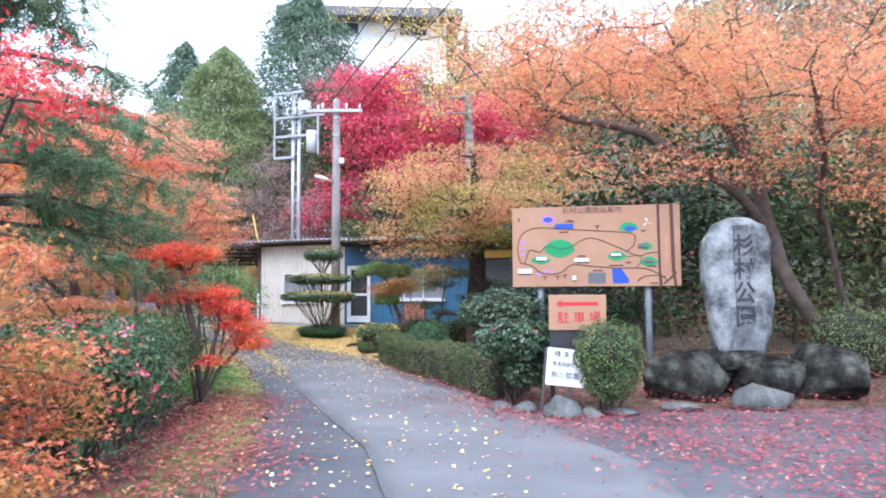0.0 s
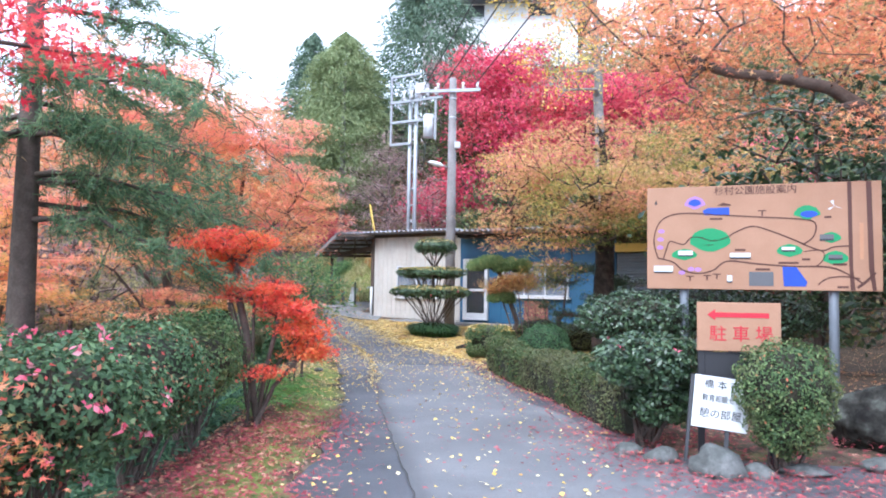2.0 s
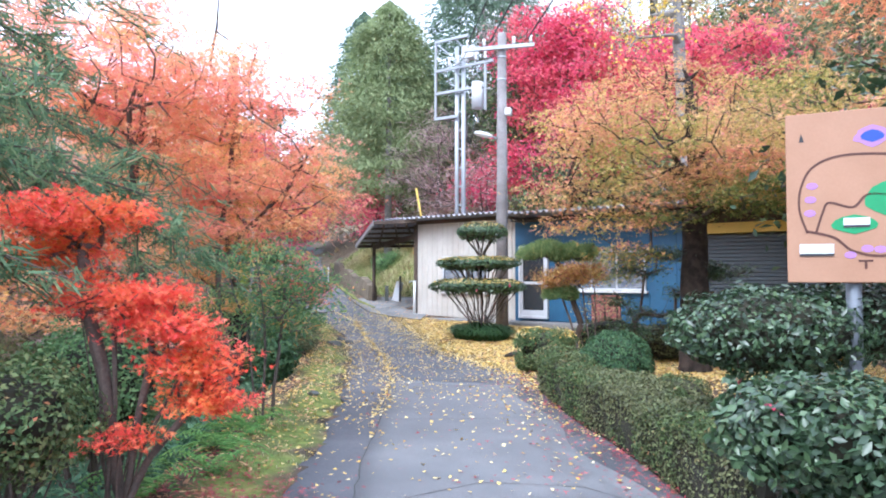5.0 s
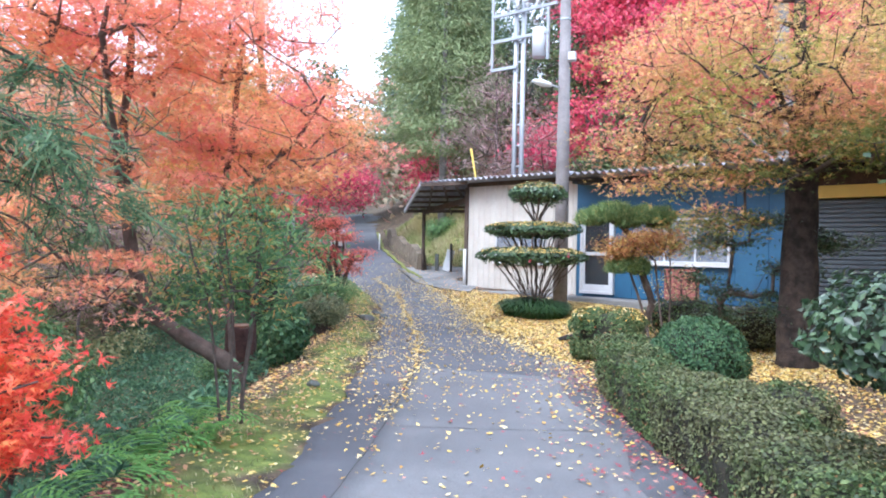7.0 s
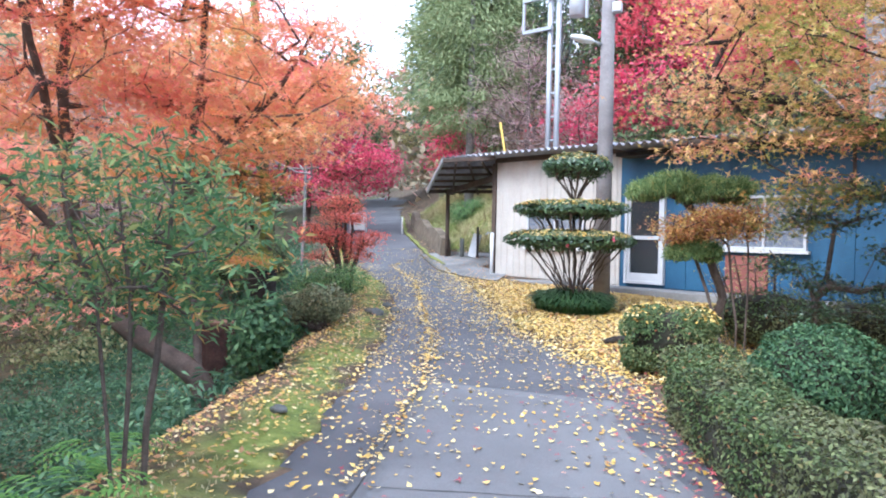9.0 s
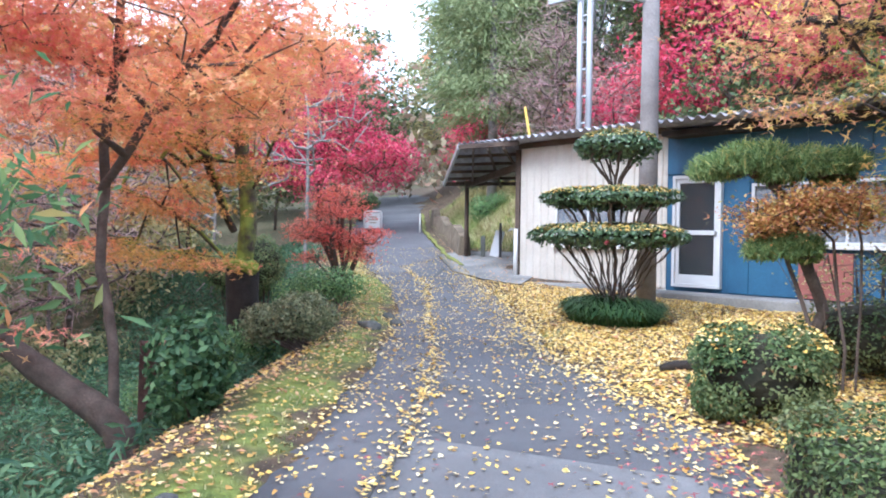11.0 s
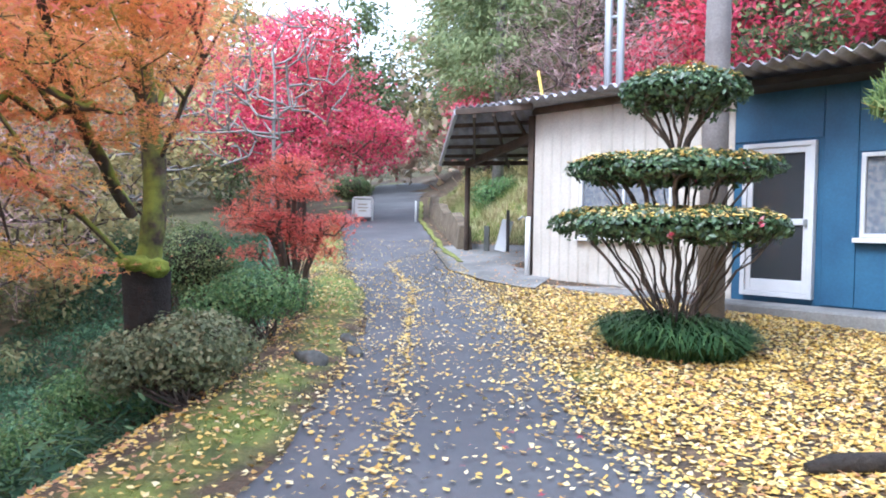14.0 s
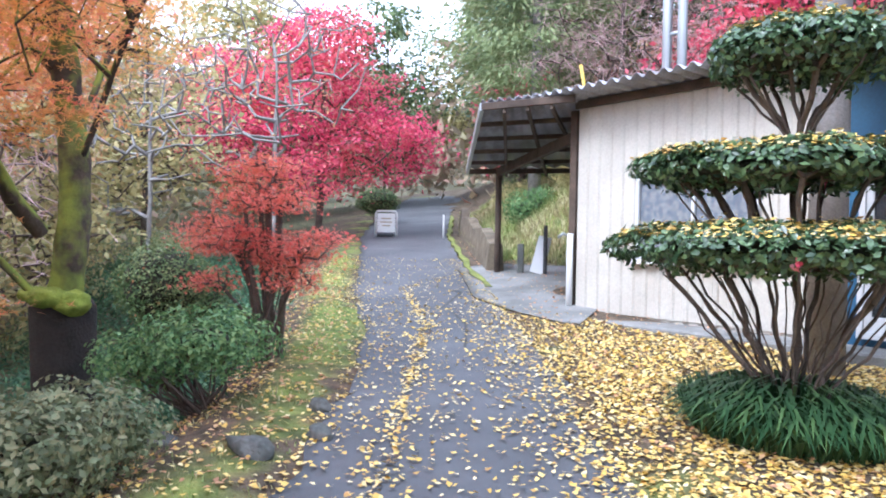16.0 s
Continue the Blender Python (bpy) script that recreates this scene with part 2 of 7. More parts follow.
BROWN_INK, RED_INK, BLACK_INK = plain("brown_sign_ink", (0.09, 0.03, 0.02)), plain("red_sign_ink", (0.55, 0.02, 0.04)), plain("black_sign_ink", (0.03, 0.03, 0.035))
GREEN_INK, BLUE_INK, PURPLE_INK, GREY_INK = plain("green_sign_ink", (0.02, 0.28, 0.10)), plain("blue_sign_ink", (0.02, 0.07, 0.45)), plain("purple_sign_ink", (0.40, 0.20, 0.50)), plain("grey_sign_ink", (0.12, 0.12, 0.13))
STEEL = plain("galvanised_steel", (0.42, 0.44, 0.46), 0.45, 0.6)
POST_GREY = plain("grey_post_paint", (0.20, 0.22, 0.25), 0.5, 0.2)
CREAM = surface("cream_corrugated_steel", [(0.3, (0.43, 0.395, 0.35)), (0.7, (0.55, 0.52, 0.47))], 1.2, 40, 0.55, 0.08, grain=0.12)
BLUE = surface("blue_painted_board", [(0.3, (0.02, 0.08, 0.16)), (0.7, (0.032, 0.12, 0.22))], 1.6, 40, 0.55, 0.12, grain=0.15)
WHITE = plain("white_paint", (0.66, 0.66, 0.66), 0.5)
ALU = plain("white_aluminium", (0.60, 0.61, 0.63), 0.35)
ROOF_TIN = surface("corrugated_roof_tin", [(0.3, (0.16, 0.14, 0.15)), (0.7, (0.36, 0.36, 0.40))], 1.5, 30, 0.5, 0.15, 0.3)
DARK_WOOD = surface("weathered_timber", [(0.3, (0.05, 0.035, 0.028)), (0.7, (0.12, 0.085, 0.065))], 3, 35, 0.9, 0.4)
SHUTTER = plain("grey_shutter_steel", (0.09, 0.105, 0.12), 0.5, 0.3)
YELLOW_BOARD = plain("yellow_fascia", (0.62, 0.42, 0.08), 0.6)
RUSTY_RED = plain("rusty_red_board", (0.28, 0.10, 0.08), 0.8)
CURTAIN = surface("patterned_curtain", [(0.45, (0.70, 0.72, 0.76)), (0.55, (0.42, 0.48, 0.60))], 14, 60, 0.9, 0.05, grain=0.05)
POLE = surface("concrete_pole", [(0.3, (0.17, 0.15, 0.15)), (0.7, (0.30, 0.28, 0.275))], 2, 50, 0.85, 0.2)
RUBBER = plain("black_cable", (0.02, 0.02, 0.02))
LAMP_WHITE = plain("lamp_enamel", (0.75, 0.77, 0.77), 0.3)


def glass_mat():
    m, n, l, b = nodes_of("window_glass")
    b.inputs["Base Color"].default_value = (0.05, 0.055, 0.06, 1)
    b.inputs["Roughness"].default_value = 0.08
    b.inputs["Alpha"].default_value = 0.35
    return m


GLASS = glass_mat()


# ---- mesh tools ----
def mesh_of(name, verts, faces, mat, smooth=False):
    me = bpy.data.meshes.new(name)
    me.from_pydata(verts, [], faces)
    me.materials.append(mat)
    if smooth:
        me.polygons.foreach_set("use_smooth", [True] * len(me.polygons))
    me.update()
    return me


def arrays_to_mesh(name, v, tri, mat, smooth=False):
    """Vertices (n, 3) and triangles or quads (m, k) straight into a mesh."""
    me = bpy.data.meshes.new(name)
    v, tri = np.asarray(v, np.float32), np.asarray(tri, np.int32)
    me.vertices.add(len(v))
    me.vertices.foreach_set("co", v.ravel())
    k = tri.shape[1]
    me.loops.add(tri.size)
    me.loops.foreach_set("vertex_index", tri.ravel())
    me.polygons.add(len(tri))
    me.polygons.foreach_set("loop_start", np.arange(0, tri.size, k, dtype=np.int32))
    me.materials.append(mat)
    if smooth:
        me.polygons.foreach_set("use_smooth", np.ones(len(tri), bool))
    me.update(calc_edges=True)
    return me


def thing(name, at=(0, 0, 0), label="", category="", group="", rz=0.0, kind=""):
    ob = new(name)
    ob.empty_display_size = 0.2
    ob.matrix_world = pose(*at, 0, 0, rz)
    return tagged(ob, label, category, group, kind)


def part(name, data, mat=None, parent=None, label=""):
    """Links a bmesh or a mesh as one object under parent, in parent's own axes."""
    if isinstance(data, bmesh.types.BMesh):
        me = bpy.data.meshes.new(name)
        data.to_mesh(me)
        data.free()
        me.materials.append(mat)
        data = me
    ob = new(name, data)
    ob.parent = parent
    if label:
        ob["label"] = label
    return ob


def box(x0, x1, y0, y1, z0, z1, bevel=0.004, bm=None):
    bm = bm or bmesh.new()
    made = bmesh.ops.create_cube(bm, size=1, matrix=Matrix.Translation(((x0 + x1) / 2, (y0 + y1) / 2, (z0 + z1) / 2)) @ Matrix.Diagonal((x1 - x0, y1 - y0, z1 - z0, 1)))
    if bevel:
        edges = {e for v in made["verts"] for e in v.link_edges}
        bmesh.ops.bevel(bm, geom=list(edges), offset=bevel, segments=1, affect="EDGES", clamp_overlap=True)
    return bm


def rod(points, radii, sides=10, bm=None):
    """A tube along points, with closed ends."""
    bm = bm or bmesh.new()
    rings = []
    pts = [Vector(p) for p in points]
    radii = radii if hasattr(radii, "__len__") else [radii] * len(pts)
    ax = None
    for i, p in enumerate(pts):
        d = (pts[min(i + 1, len(pts) - 1)] - pts[max(i - 1, 0)]).normalized()
        ax = d.orthogonal() if ax is None else ax - d * ax.dot(d)
        ax.normalize()
        ay = d.cross(ax)
        rings.append([bm.verts.new(p + (ax * math.cos(a) + ay * math.sin(a)) * radii[i]) for a in [2 * math.pi * k / sides for k in range(sides)]])
    for a, b in zip(rings, rings[1:]):
        for k in range(sides):
            f = bm.faces.new((a[k], a[(k + 1) % sides], b[(k + 1) % sides], b[k]))
            f.smooth = True
    bm.faces.new(rings[0][::-1])
    bm.faces.new(rings[-1])
    return bm


def extrude_poly(pts, z0, z1, bm=None):
    """A flat shape in x, z given thickness along y from z0 to z1."""
    bm = bm or bmesh.new()
    a = [bm.verts.new((x, z0, z)) for x, z in pts]
    b = [bm.verts.new((x, z1, z)) for x, z in pts]
    bm.faces.new(a)
    bm.faces.new(b[::-1])
    for k in range(len(pts)):
        j = (k + 1) % len(pts)
        bm.faces.new((a[j], a[k], b[k], b[j]))
    bmesh.ops.recalc_face_normals(bm, faces=bm.faces)
    return bm


def lettering(text, size, mat, depth=0.002, bold=0.0):
    c = bpy.data.curves.new("lettering", "FONT")
    c.offset = bold
    c.body, c.size, c.extrude, c.align_x, c.align_y, c.resolution_u = text, size, depth, "CENTER", "CENTER", 2
    tmp = bpy.data.objects.new("lettering", c)
    scene.collection.objects.link(tmp)
    me = bpy.data.meshes.new_from_object(tmp.evaluated_get(bpy.context.evaluated_depsgraph_get()))
    bpy.data.objects.remove(tmp)
    me.materials.clear()
    me.materials.append(mat)
    return me


LEAF = {
    "oval": (np.array([(-0.5, 0, 0), (0, -0.27, 0.07), (0.5, 0, -0.03), (0, 0.27, 0.07)]), np.array([(0, 1, 2), (0, 2, 3)])),
    "lobed": (np.array([(-0.4, 0, 0), (0.05, -0.10, 0), (0.6, 0, -0.05), (0.05, 0.10, 0), (0.02, -0.55, -0.03), (-0.12, -0.16, 0), (0.02, 0.55, -0.03), (-0.12, 0.16, 0)]),
              np.array([(0, 1, 2), (0, 2, 3), (5, 4, 1), (3, 6, 7)])),
    "twig": (np.array([(-0.5, -0.02, 0), (0.5, -0.008, 0), (0.5, 0.008, 0), (-0.5, 0.02, 0)]), np.array([(0, 1, 2), (0, 2, 3)])),
    "star": (np.array([(-0.35, 0, 0), (-0.05, -0.09, 0), (0.65, 0, -0.06), (-0.05, 0.09, 0), (0.30, -0.48, -0.04), (-0.14, -0.14, 0), (0.30, 0.48, -0.04), (-0.14, 0.14, 0), (-0.22, -0.50, -0.04), (-0.22, 0.50, -0.04)]),
             np.array([(0, 1, 2), (0, 2, 3), (0, 5, 4), (0, 4, 1), (0, 3, 6), (0, 6, 7), (0, 8, 5), (0, 7, 9)])),
    "needle": (np.array([(-0.5, -0.04, 0), (0.5, -0.015, 0), (0.5, 0.015, 0), (-0.5, 0.04, 0)]), np.array([(0, 1, 2), (0, 2, 3)])),
    "frond": (np.array([(-0.5, 0, 0), (-0.1, -0.13, 0.03), (0.5, 0, -0.12), (-0.1, 0.13, 0.03)]), np.array([(0, 1, 2), (0, 2, 3)])),
    "fan": (np.array([(-0.35, 0, 0), (0.15, -0.45, 0.04), (0.35, -0.05, 0), (0.15, 0.45, 0.04)]), np.array([(0, 1, 2), (0, 2, 3)])),
}


def leaf_mesh(name, pos, nrm, size, mat, shape="oval", heading=None):
    """Many leaves: places, facings and lengths. Each leaf is an island of its own."""
    pos, nrm = np.asarray(pos, float), np.asarray(nrm, float)
    n = len(pos)
    nrm = nrm / (np.linalg.norm(nrm, axis=1, keepdims=True) + 1e-9)
    ref = RNG.normal(size=(n, 3)) if heading is None else np.asarray(heading, float) + RNG.normal(size=(n, 3)) * 0.12
    ax = ref - nrm * np.sum(ref * nrm, axis=1, keepdims=True)
    ax /= np.linalg.norm(ax, axis=1, keepdims=True) + 1e-9
    ay = np.cross(nrm, ax)
    tv, tf = LEAF[shape]
    s = np.broadcast_to(np.asarray(size, float), (n,)) * RNG.uniform(0.65, 1.25, n)
    v = pos[:, None, :] + s[:, None, None] * (tv[None, :, 0:1] * ax[:, None] + tv[None, :, 1:2] * ay[:, None] + tv[None, :, 2:3] * nrm[:, None])
    f = tf[None] + (np.arange(n) * len(tv))[:, None, None]
    return arrays_to_mesh(name, v.reshape(-1, 3), f.reshape(-1, 3), mat)


def tubes(name, p0, p1, r0, r1, mat, sides=6):
    p0, p1 = np.asarray(p0, float), np.asarray(p1, float)
    n = len(p0)
    d = p1 - p0
    d /= np.linalg.norm(d, axis=1, keepdims=True) + 1e-9
    ref = np.where(np.abs(d[:, 2:3]) > 0.9, np.array([[1.0, 0, 0]]), np.array([[0, 0, 1.0]]))
    ax = np.cross(d, ref)
    ax /= np.linalg.norm(ax, axis=1, keepdims=True) + 1e-9
    ay = np.cross(d, ax)
    a = np.arange(sides) * 2 * math.pi / sides
    ring = np.cos(a)[None, :, None] * ax[:, None] + np.sin(a)[None, :, None] * ay[:, None]
    v = np.concatenate([p0[:, None] + ring * np.asarray(r0)[:, None, None], p1[:, None] + ring * np.asarray(r1)[:, None, None]], axis=1).reshape(-1, 3)
    k = np.arange(sides)
    quad = np.stack([k, (k + 1) % sides, (k + 1) % sides + sides, k + sides], axis=1)
    f = (quad[None] + (np.arange(n) * 2 * sides)[:, None, None]).reshape(-1, 4)
    return arrays_to_mesh(name, v, f, mat, True)


def grow(stems, targets, step=0.35, bend=0.12, tip=0.006, base=0.1, sag=0.0, bole=None):
    """Limbs from the stems (polylines) to every target, joined where they come nearest. Gives the tubes' ends and radii."""
    pts, par = [], []
    for line in stems:
        last = -1
        line = [np.array(p, float) for p in line]
        for a, b in zip(line, line[1:]):
            m = max(1, int(np.linalg.norm(b - a) / step))
            for k in range(m):
                pts.append(a + (b - a) * k / m + RNG.normal(size=3) * 0.015)
                par.append(last)
                last = len(pts) - 1
        pts.append(line[-1])
        par.append(last)
    stem_count = len(pts)
    first_count = par.index(-1, 1) if -1 in par[1:] else len(pts)
    cap = stem_count + len(targets) * 40
    P = np.zeros((cap, 3))
    P[:stem_count] = pts
    used = stem_count
    first = P[:stem_count]
    low = first[:, 2].min() + 0.3 * (first[:, 2].max() - first[:, 2].min())
    order = np.argsort([np.min(np.linalg.norm(first - t, axis=1)) for t in targets])
    weight = np.zeros(cap)
    tips = []
    for i in order:
        t = np.array(targets[i], float)
        d = np.linalg.norm(P[:used] - t, axis=1)
        cost = d + 0.7 * np.maximum(0, P[:used, 2] - t[2]) + 0.8 * np.maximum(0, low - P[:used, 2])
        j = int(np.argmin(cost))
        a, dist = P[j].copy(), d[j]
        m = min(30, max(1, int(dist / step)))
        side = RNG.normal(size=3) * bend * dist
        for k in range(1, m + 1):
            f = k / m
            P[used] = a + (t - a) * f + side * math.sin(math.pi * f) + np.array([0, 0, 1]) * (sag * dist * math.sin(math.pi * f)) + RNG.normal(size=3) * 0.02 * min(1, dist)
            par.append(j)
            j = used
            used += 1
        tips.append(j)
    for j in tips:
        while j >= 0:
            weight[j] += 1
            j = par[j]
    for j in range(stem_count):
        weight[j] = max(weight[j], 1)
    power = math.log(base / tip) / math.log(max(weight.max(), 3))
    r = np.maximum(tip * weight[:used] ** power, tip * 1.3)
    if bole:                                                  # a stout main stem
        r[:first_count] = np.maximum(r[:first_count], np.linspace(bole[0], bole[1], first_count))
    par = np.array(par[:used])
    keep = par >= 0
    return P[:used][par[keep]], P[:used][keep], np.maximum(r[par[keep]] * 0.98, r[keep]), r[keep]


def in_blobs(blobs, total):
    """Points in ellipsoids (x, y, z, rx, ry, rz), more of them near the skin."""
    vol = np.array([b[3] * b[4] * b[5] for b in blobs]) ** 0.8
    pick = RNG.choice(len(blobs), total, p=vol / vol.sum())
    u = RNG.normal(size=(total, 3))
    u /= np.linalg.norm(u, axis=1, keepdims=True)
    rad = RNG.uniform(0.12, 1.0, total)[:, None] ** 0.5
    B = np.array(blobs, float)[pick]
    return B[:, :3] + u * rad * B[:, 3:6]


def sprays(centres, per, spread, flat=0.25, tilt=0.5, droop=0.0):
    c = np.repeat(np.asarray(centres), per, axis=0)
    n = len(c)
    off = RNG.normal(size=(n, 3)) * spread * np.array([1, 1, flat])
    off[:, 2] -= droop * np.hypot(off[:, 0], off[:, 1])
    nrm = np.array([0, 0, 1.0]) + RNG.normal(size=(n, 3)) * tilt
    return c + off, nrm


def stem_mesh(pts, r0, r1):
    """A rounded, uneven main stem, flared at its foot."""
    pts = [pts[0] - (pts[1] - pts[0]).normalized() * 0.15] + pts
    out = []
    for k in range(len(pts) - 1):
        a, b, c, d = pts[max(k - 1, 0)], pts[k], pts[k + 1], pts[min(k + 2, len(pts) - 1)]
        for q in range(6):
            f = q / 6
            out.append(0.5 * ((2 * b) + (c - a) * f + (2 * a - 5 * b + 4 * c - d) * f * f + (3 * b - a - 3 * c + d) * f ** 3))
    out.append(pts[-1])
    n = len(out) - 1
    bm = rod(out, [(r0 + (r1 - r0) * (k / n) ** 1.8) * (1 + 0.35 * max(0, 1 - k / 5)) for k in range(n + 1)], 16)
    bm.normal_update()
    for v in bm.verts:
        v.co += v.normal * r0 * (0.16 * noise.noise(v.co * 4.0) + 0.10 * noise.noise(v.co * 13.0))
    return bm


def tree(name, label, category, base, stems, blobs, count, per, spread, leaf, mat, bark=BARK, shape="lobed", trunk_r=0.12, flat=0.25, tilt=0.5, tip=0.0032, group="", sag=0.05, bend=0.12, droop=0.15, bole=None, sides=6):
    """A broadleaf tree or shrub: limbs to every spray, and leaves."""
    ob = thing(name, base, label, category, group)
    targets = in_blobs(blobs, count)
    b = np.array(base)
    p0, p1, r0, r1 = grow(stems, targets, base=trunk_r, tip=tip, sag=sag, bend=bend, bole=bole)
    part("trunk", tubes("trunk", p0 - b, p1 - b, r0, r1, bark, sides), None, ob)
    if bole:
        part("bole", stem_mesh([Vector(p) - Vector(base) for p in stems[0]], bole[0] * 1.06, bole[1] * 1.06), bark, ob)
    pos, nrm = sprays(targets, per, spread, flat, tilt, droop)
    part("crown", leaf_mesh("crown", pos - b, nrm, leaf, mat, shape), None, ob)
    return ob


# ---- the lie of the land ----
RISE_Y = (-60, -8, 0, 3, 7, 10, 14, 17, 20, 22, 25, 27, 30.5, 36.5, 45, 60, 100, 200)
RISE_Z = (-0.3, -0.1, 0, 0.10, 0.11, 0.08, 0.06, 0.13, 0.21, 0.29, 0.5, 0.66, 0.98, 1.64, 2.7, 4.6, 9, 16)
LEFT_Y = (-60, 0, 6.4, 7.9, 10.3, 12, 13.6, 15.5, 18.8, 20.4, 22.8, 24.7, 27.9, 29.7, 36.5, 46, 60)
LEFT_X = (-1.2, -1.25, -1.67, -1.94, -2.45, -2.9, -3.47, -4.13, -5.4, -6.09, -7.3, -8.5, -11.0, -12.15, -16.9, -22.5, -29)
RIGHT_Y = (11.0, 11.7, 13.36, 15.2, 17.7, 18.3, 19.86, 21.5, 23.7, 25.8, 28.9, 30, 37, 46, 60)
RIGHT_X = (0.6, 0.33, -0.2, -0.85, -1.84, -2.35, -3.6, -4.5, -5.7, -6.95, -8.95, -9.77, -14.1, -18.8, -25)
SHED = np.array((-6.79, 27.36))
ALONG, BACK = np.array((0.91992, -0.39210)), np.array((0.39210, 0.91992))
SHED_TURN = -23.085


def smooth(a, b, v):
    t = np.clip((np.asarray(v, float) - a) / (b - a), 0, 1)
    return t * t * (3 - 2 * t)


def left_edge(y):
    return np.interp(y, LEFT_Y, LEFT_X)


def right_edge(y):
    return np.where(np.asarray(y) < 11.0, 30.0, np.interp(y, RIGHT_Y, RIGHT_X))


def wobble(x, y):
    return 0.5 * (np.sin(x * 1.3 + 0.7 * y) * np.cos(y * 1.1 - 0.4 * x) + 0.5 * np.sin(2.7 * x - 1.9 * y))


def ground_z(x, y):
    x, y = np.asarray(x, float), np.asarray(y, float)
    rise = np.interp(y, RISE_Y, RISE_Z)
    d = left_edge(y) - x
    z = rise - smooth(0.7, 4.0, d) * (0.5 + 1.2 * smooth(4, 12, y)) * (1 - 0.8 * smooth(23, 30, y)) + smooth(9, 40, d) * 9
    z = z + 0.05 * smooth(0.1, 0.5, d) * (1 - smooth(0.8, 1.5, d))
    u, v = (x - SHED[0]) * ALONG[0] + (y - SHED[1]) * ALONG[1], (x - SHED[0]) * BACK[0] + (y - SHED[1]) * BACK[1]
    e = (x - np.interp(y, RIGHT_Y, RIGHT_X)) * 0.85
    climb = np.maximum(0, np.minimum(e - 0.9, np.where(u < -2.0, v - 3.3, v - 5.2)))
    z = z + 17 * np.tanh(climb * 0.75 / 17)
    bed = smooth(0.15, 0.6, x - np.interp(y, RIGHT_Y, RIGHT_X)) * smooth(9.0, 9.7, y) * (1 - smooth(14, 18, y))
    z = z + bed * 0.10
    z = z + 0.22 * smooth(9.6, 10.3, y) * (1 - smooth(14, 18, y)) * smooth(2.6, 3.4, x)
    far = np.hypot(x + 5, y - 15)
    z = z + smooth(55, 220, far) * 9 * smooth(-20, 60, y) + smooth(30, 120, x) * 10
    off = np.minimum(np.maximum(d, np.where(y > 9.5, x - np.interp(y, RIGHT_Y, RIGHT_X), -1)), 3)
    return z + 0.05 * wobble(x, y) * smooth(0.3, 1.5, off)


def on(x, y, dz=0.0):
    return (x, y, float(ground_z(x, y)) + dz)


def spaced(lo, fine_lo, fine_hi, hi, step):
    a = np.arange(fine_lo, fine_hi + 1e-6, step)
    out, s, p = [], step, fine_hi
    while p < hi:
        s *= 1.25
        p += s
        out.append(p)
    back, s, p = [], step, fine_lo
    while p > lo:
        s *= 1.25
        p -= s
        back.append(p)
    return np.concatenate([back[::-1], a, out])


def ground_material():
    m, n, l, b = nodes_of("mossy_ground_with_litter")
    att = n.new("ShaderNodeAttribute")
    att.attribute_name = "cover"
    sep = n.new("ShaderNodeSeparateColor")
    l.new(att.outputs["Color"], sep.inputs[0])
    broad, mid, fine = noise_node(n, l, 0.9, 4), noise_node(n, l, 5, 5), noise_node(n, l, 45, 6)
    soil = ramp_node(n, [(0.35, (0.055, 0.04, 0.028)), (0.55, (0.12, 0.085, 0.055)), (0.72, (0.20, 0.13, 0.085))])
    moss = ramp_node(n, [(0.35, (0.10, 0.14, 0.03)), (0.55, (0.20, 0.25, 0.05)), (0.72, (0.33, 0.36, 0.10))])
    wood = ramp_node(n, [(0.35, (0.06, 0.075, 0.04)), (0.55, (0.14, 0.125, 0.07)), (0.72, (0.24, 0.17, 0.11))])
    for r in (soil, moss, wood):
        l.new(mid.outputs[0], r.inputs[0])
    out = soil.outputs[0]
    for channel, r, gain in ((0, moss, 0.25), (1, wood, 0.15)):
        add, mp, mix = n.new("ShaderNodeMath"), n.new("ShaderNodeMapRange"), n.new("ShaderNodeMix")
        l.new(sep.outputs[channel], add.inputs[0])
        l.new(broad.outputs[0], add.inputs[1])
        mp.inputs[1].default_value, mp.inputs[2].default_value = 0.75 + gain * 0.2, 1.05
        l.new(add.outputs[0], mp.inputs[0])
        mix.data_type = "RGBA"
        l.new(mp.outputs[0], mix.inputs[0])
        l.new(out, mix.inputs[6])
        l.new(r.outputs[0], mix.inputs[7])
        out = mix.outputs[2]
    shade = n.new("ShaderNodeMix")
    shade.data_type, shade.blend_type = "RGBA", "OVERLAY"
    shade.inputs[0].default_value = 0.5
    l.new(out, shade.inputs[6])
    l.new(fine.outputs[0], shade.inputs[7])
    l.new(shade.outputs[2], b.inputs["Base Color"])
    bp = n.new("ShaderNodeBump")
    bp.inputs["Strength"].default_value, bp.inputs["Distance"].default_value = 0.7, 0.04
    l.new(fine.outputs[0], bp.inputs["Height"])
    l.new(bp.outputs[0], b.inputs["Normal"])
    b.inputs["Roughness"].default_value = 0.95
    return m


gx, gy = spaced(-700, -14, 8, 700, 0.25), spaced(-700, -4, 40, 900, 0.3)
GX, GY = np.meshgrid(gx, gy)
GZ = ground_z(GX, GY)
inside = (GX > left_edge(GY) + 0.12) & (GX < right_edge(GY) - 0.12) & (GY < 58)
GZ = np.where(inside, GZ - 0.07, GZ)
nx, ny = len(gx), len(gy)
idx = np.arange(nx * ny).reshape(ny, nx)
quads = np.stack([idx[:-1, :-1], idx[:-1, 1:], idx[1:, 1:], idx[1:, :-1]], -1).reshape(-1, 4)
gm = arrays_to_mesh("ground", np.stack([GX, GY, GZ], -1).reshape(-1, 3), quads, ground_material(), True)
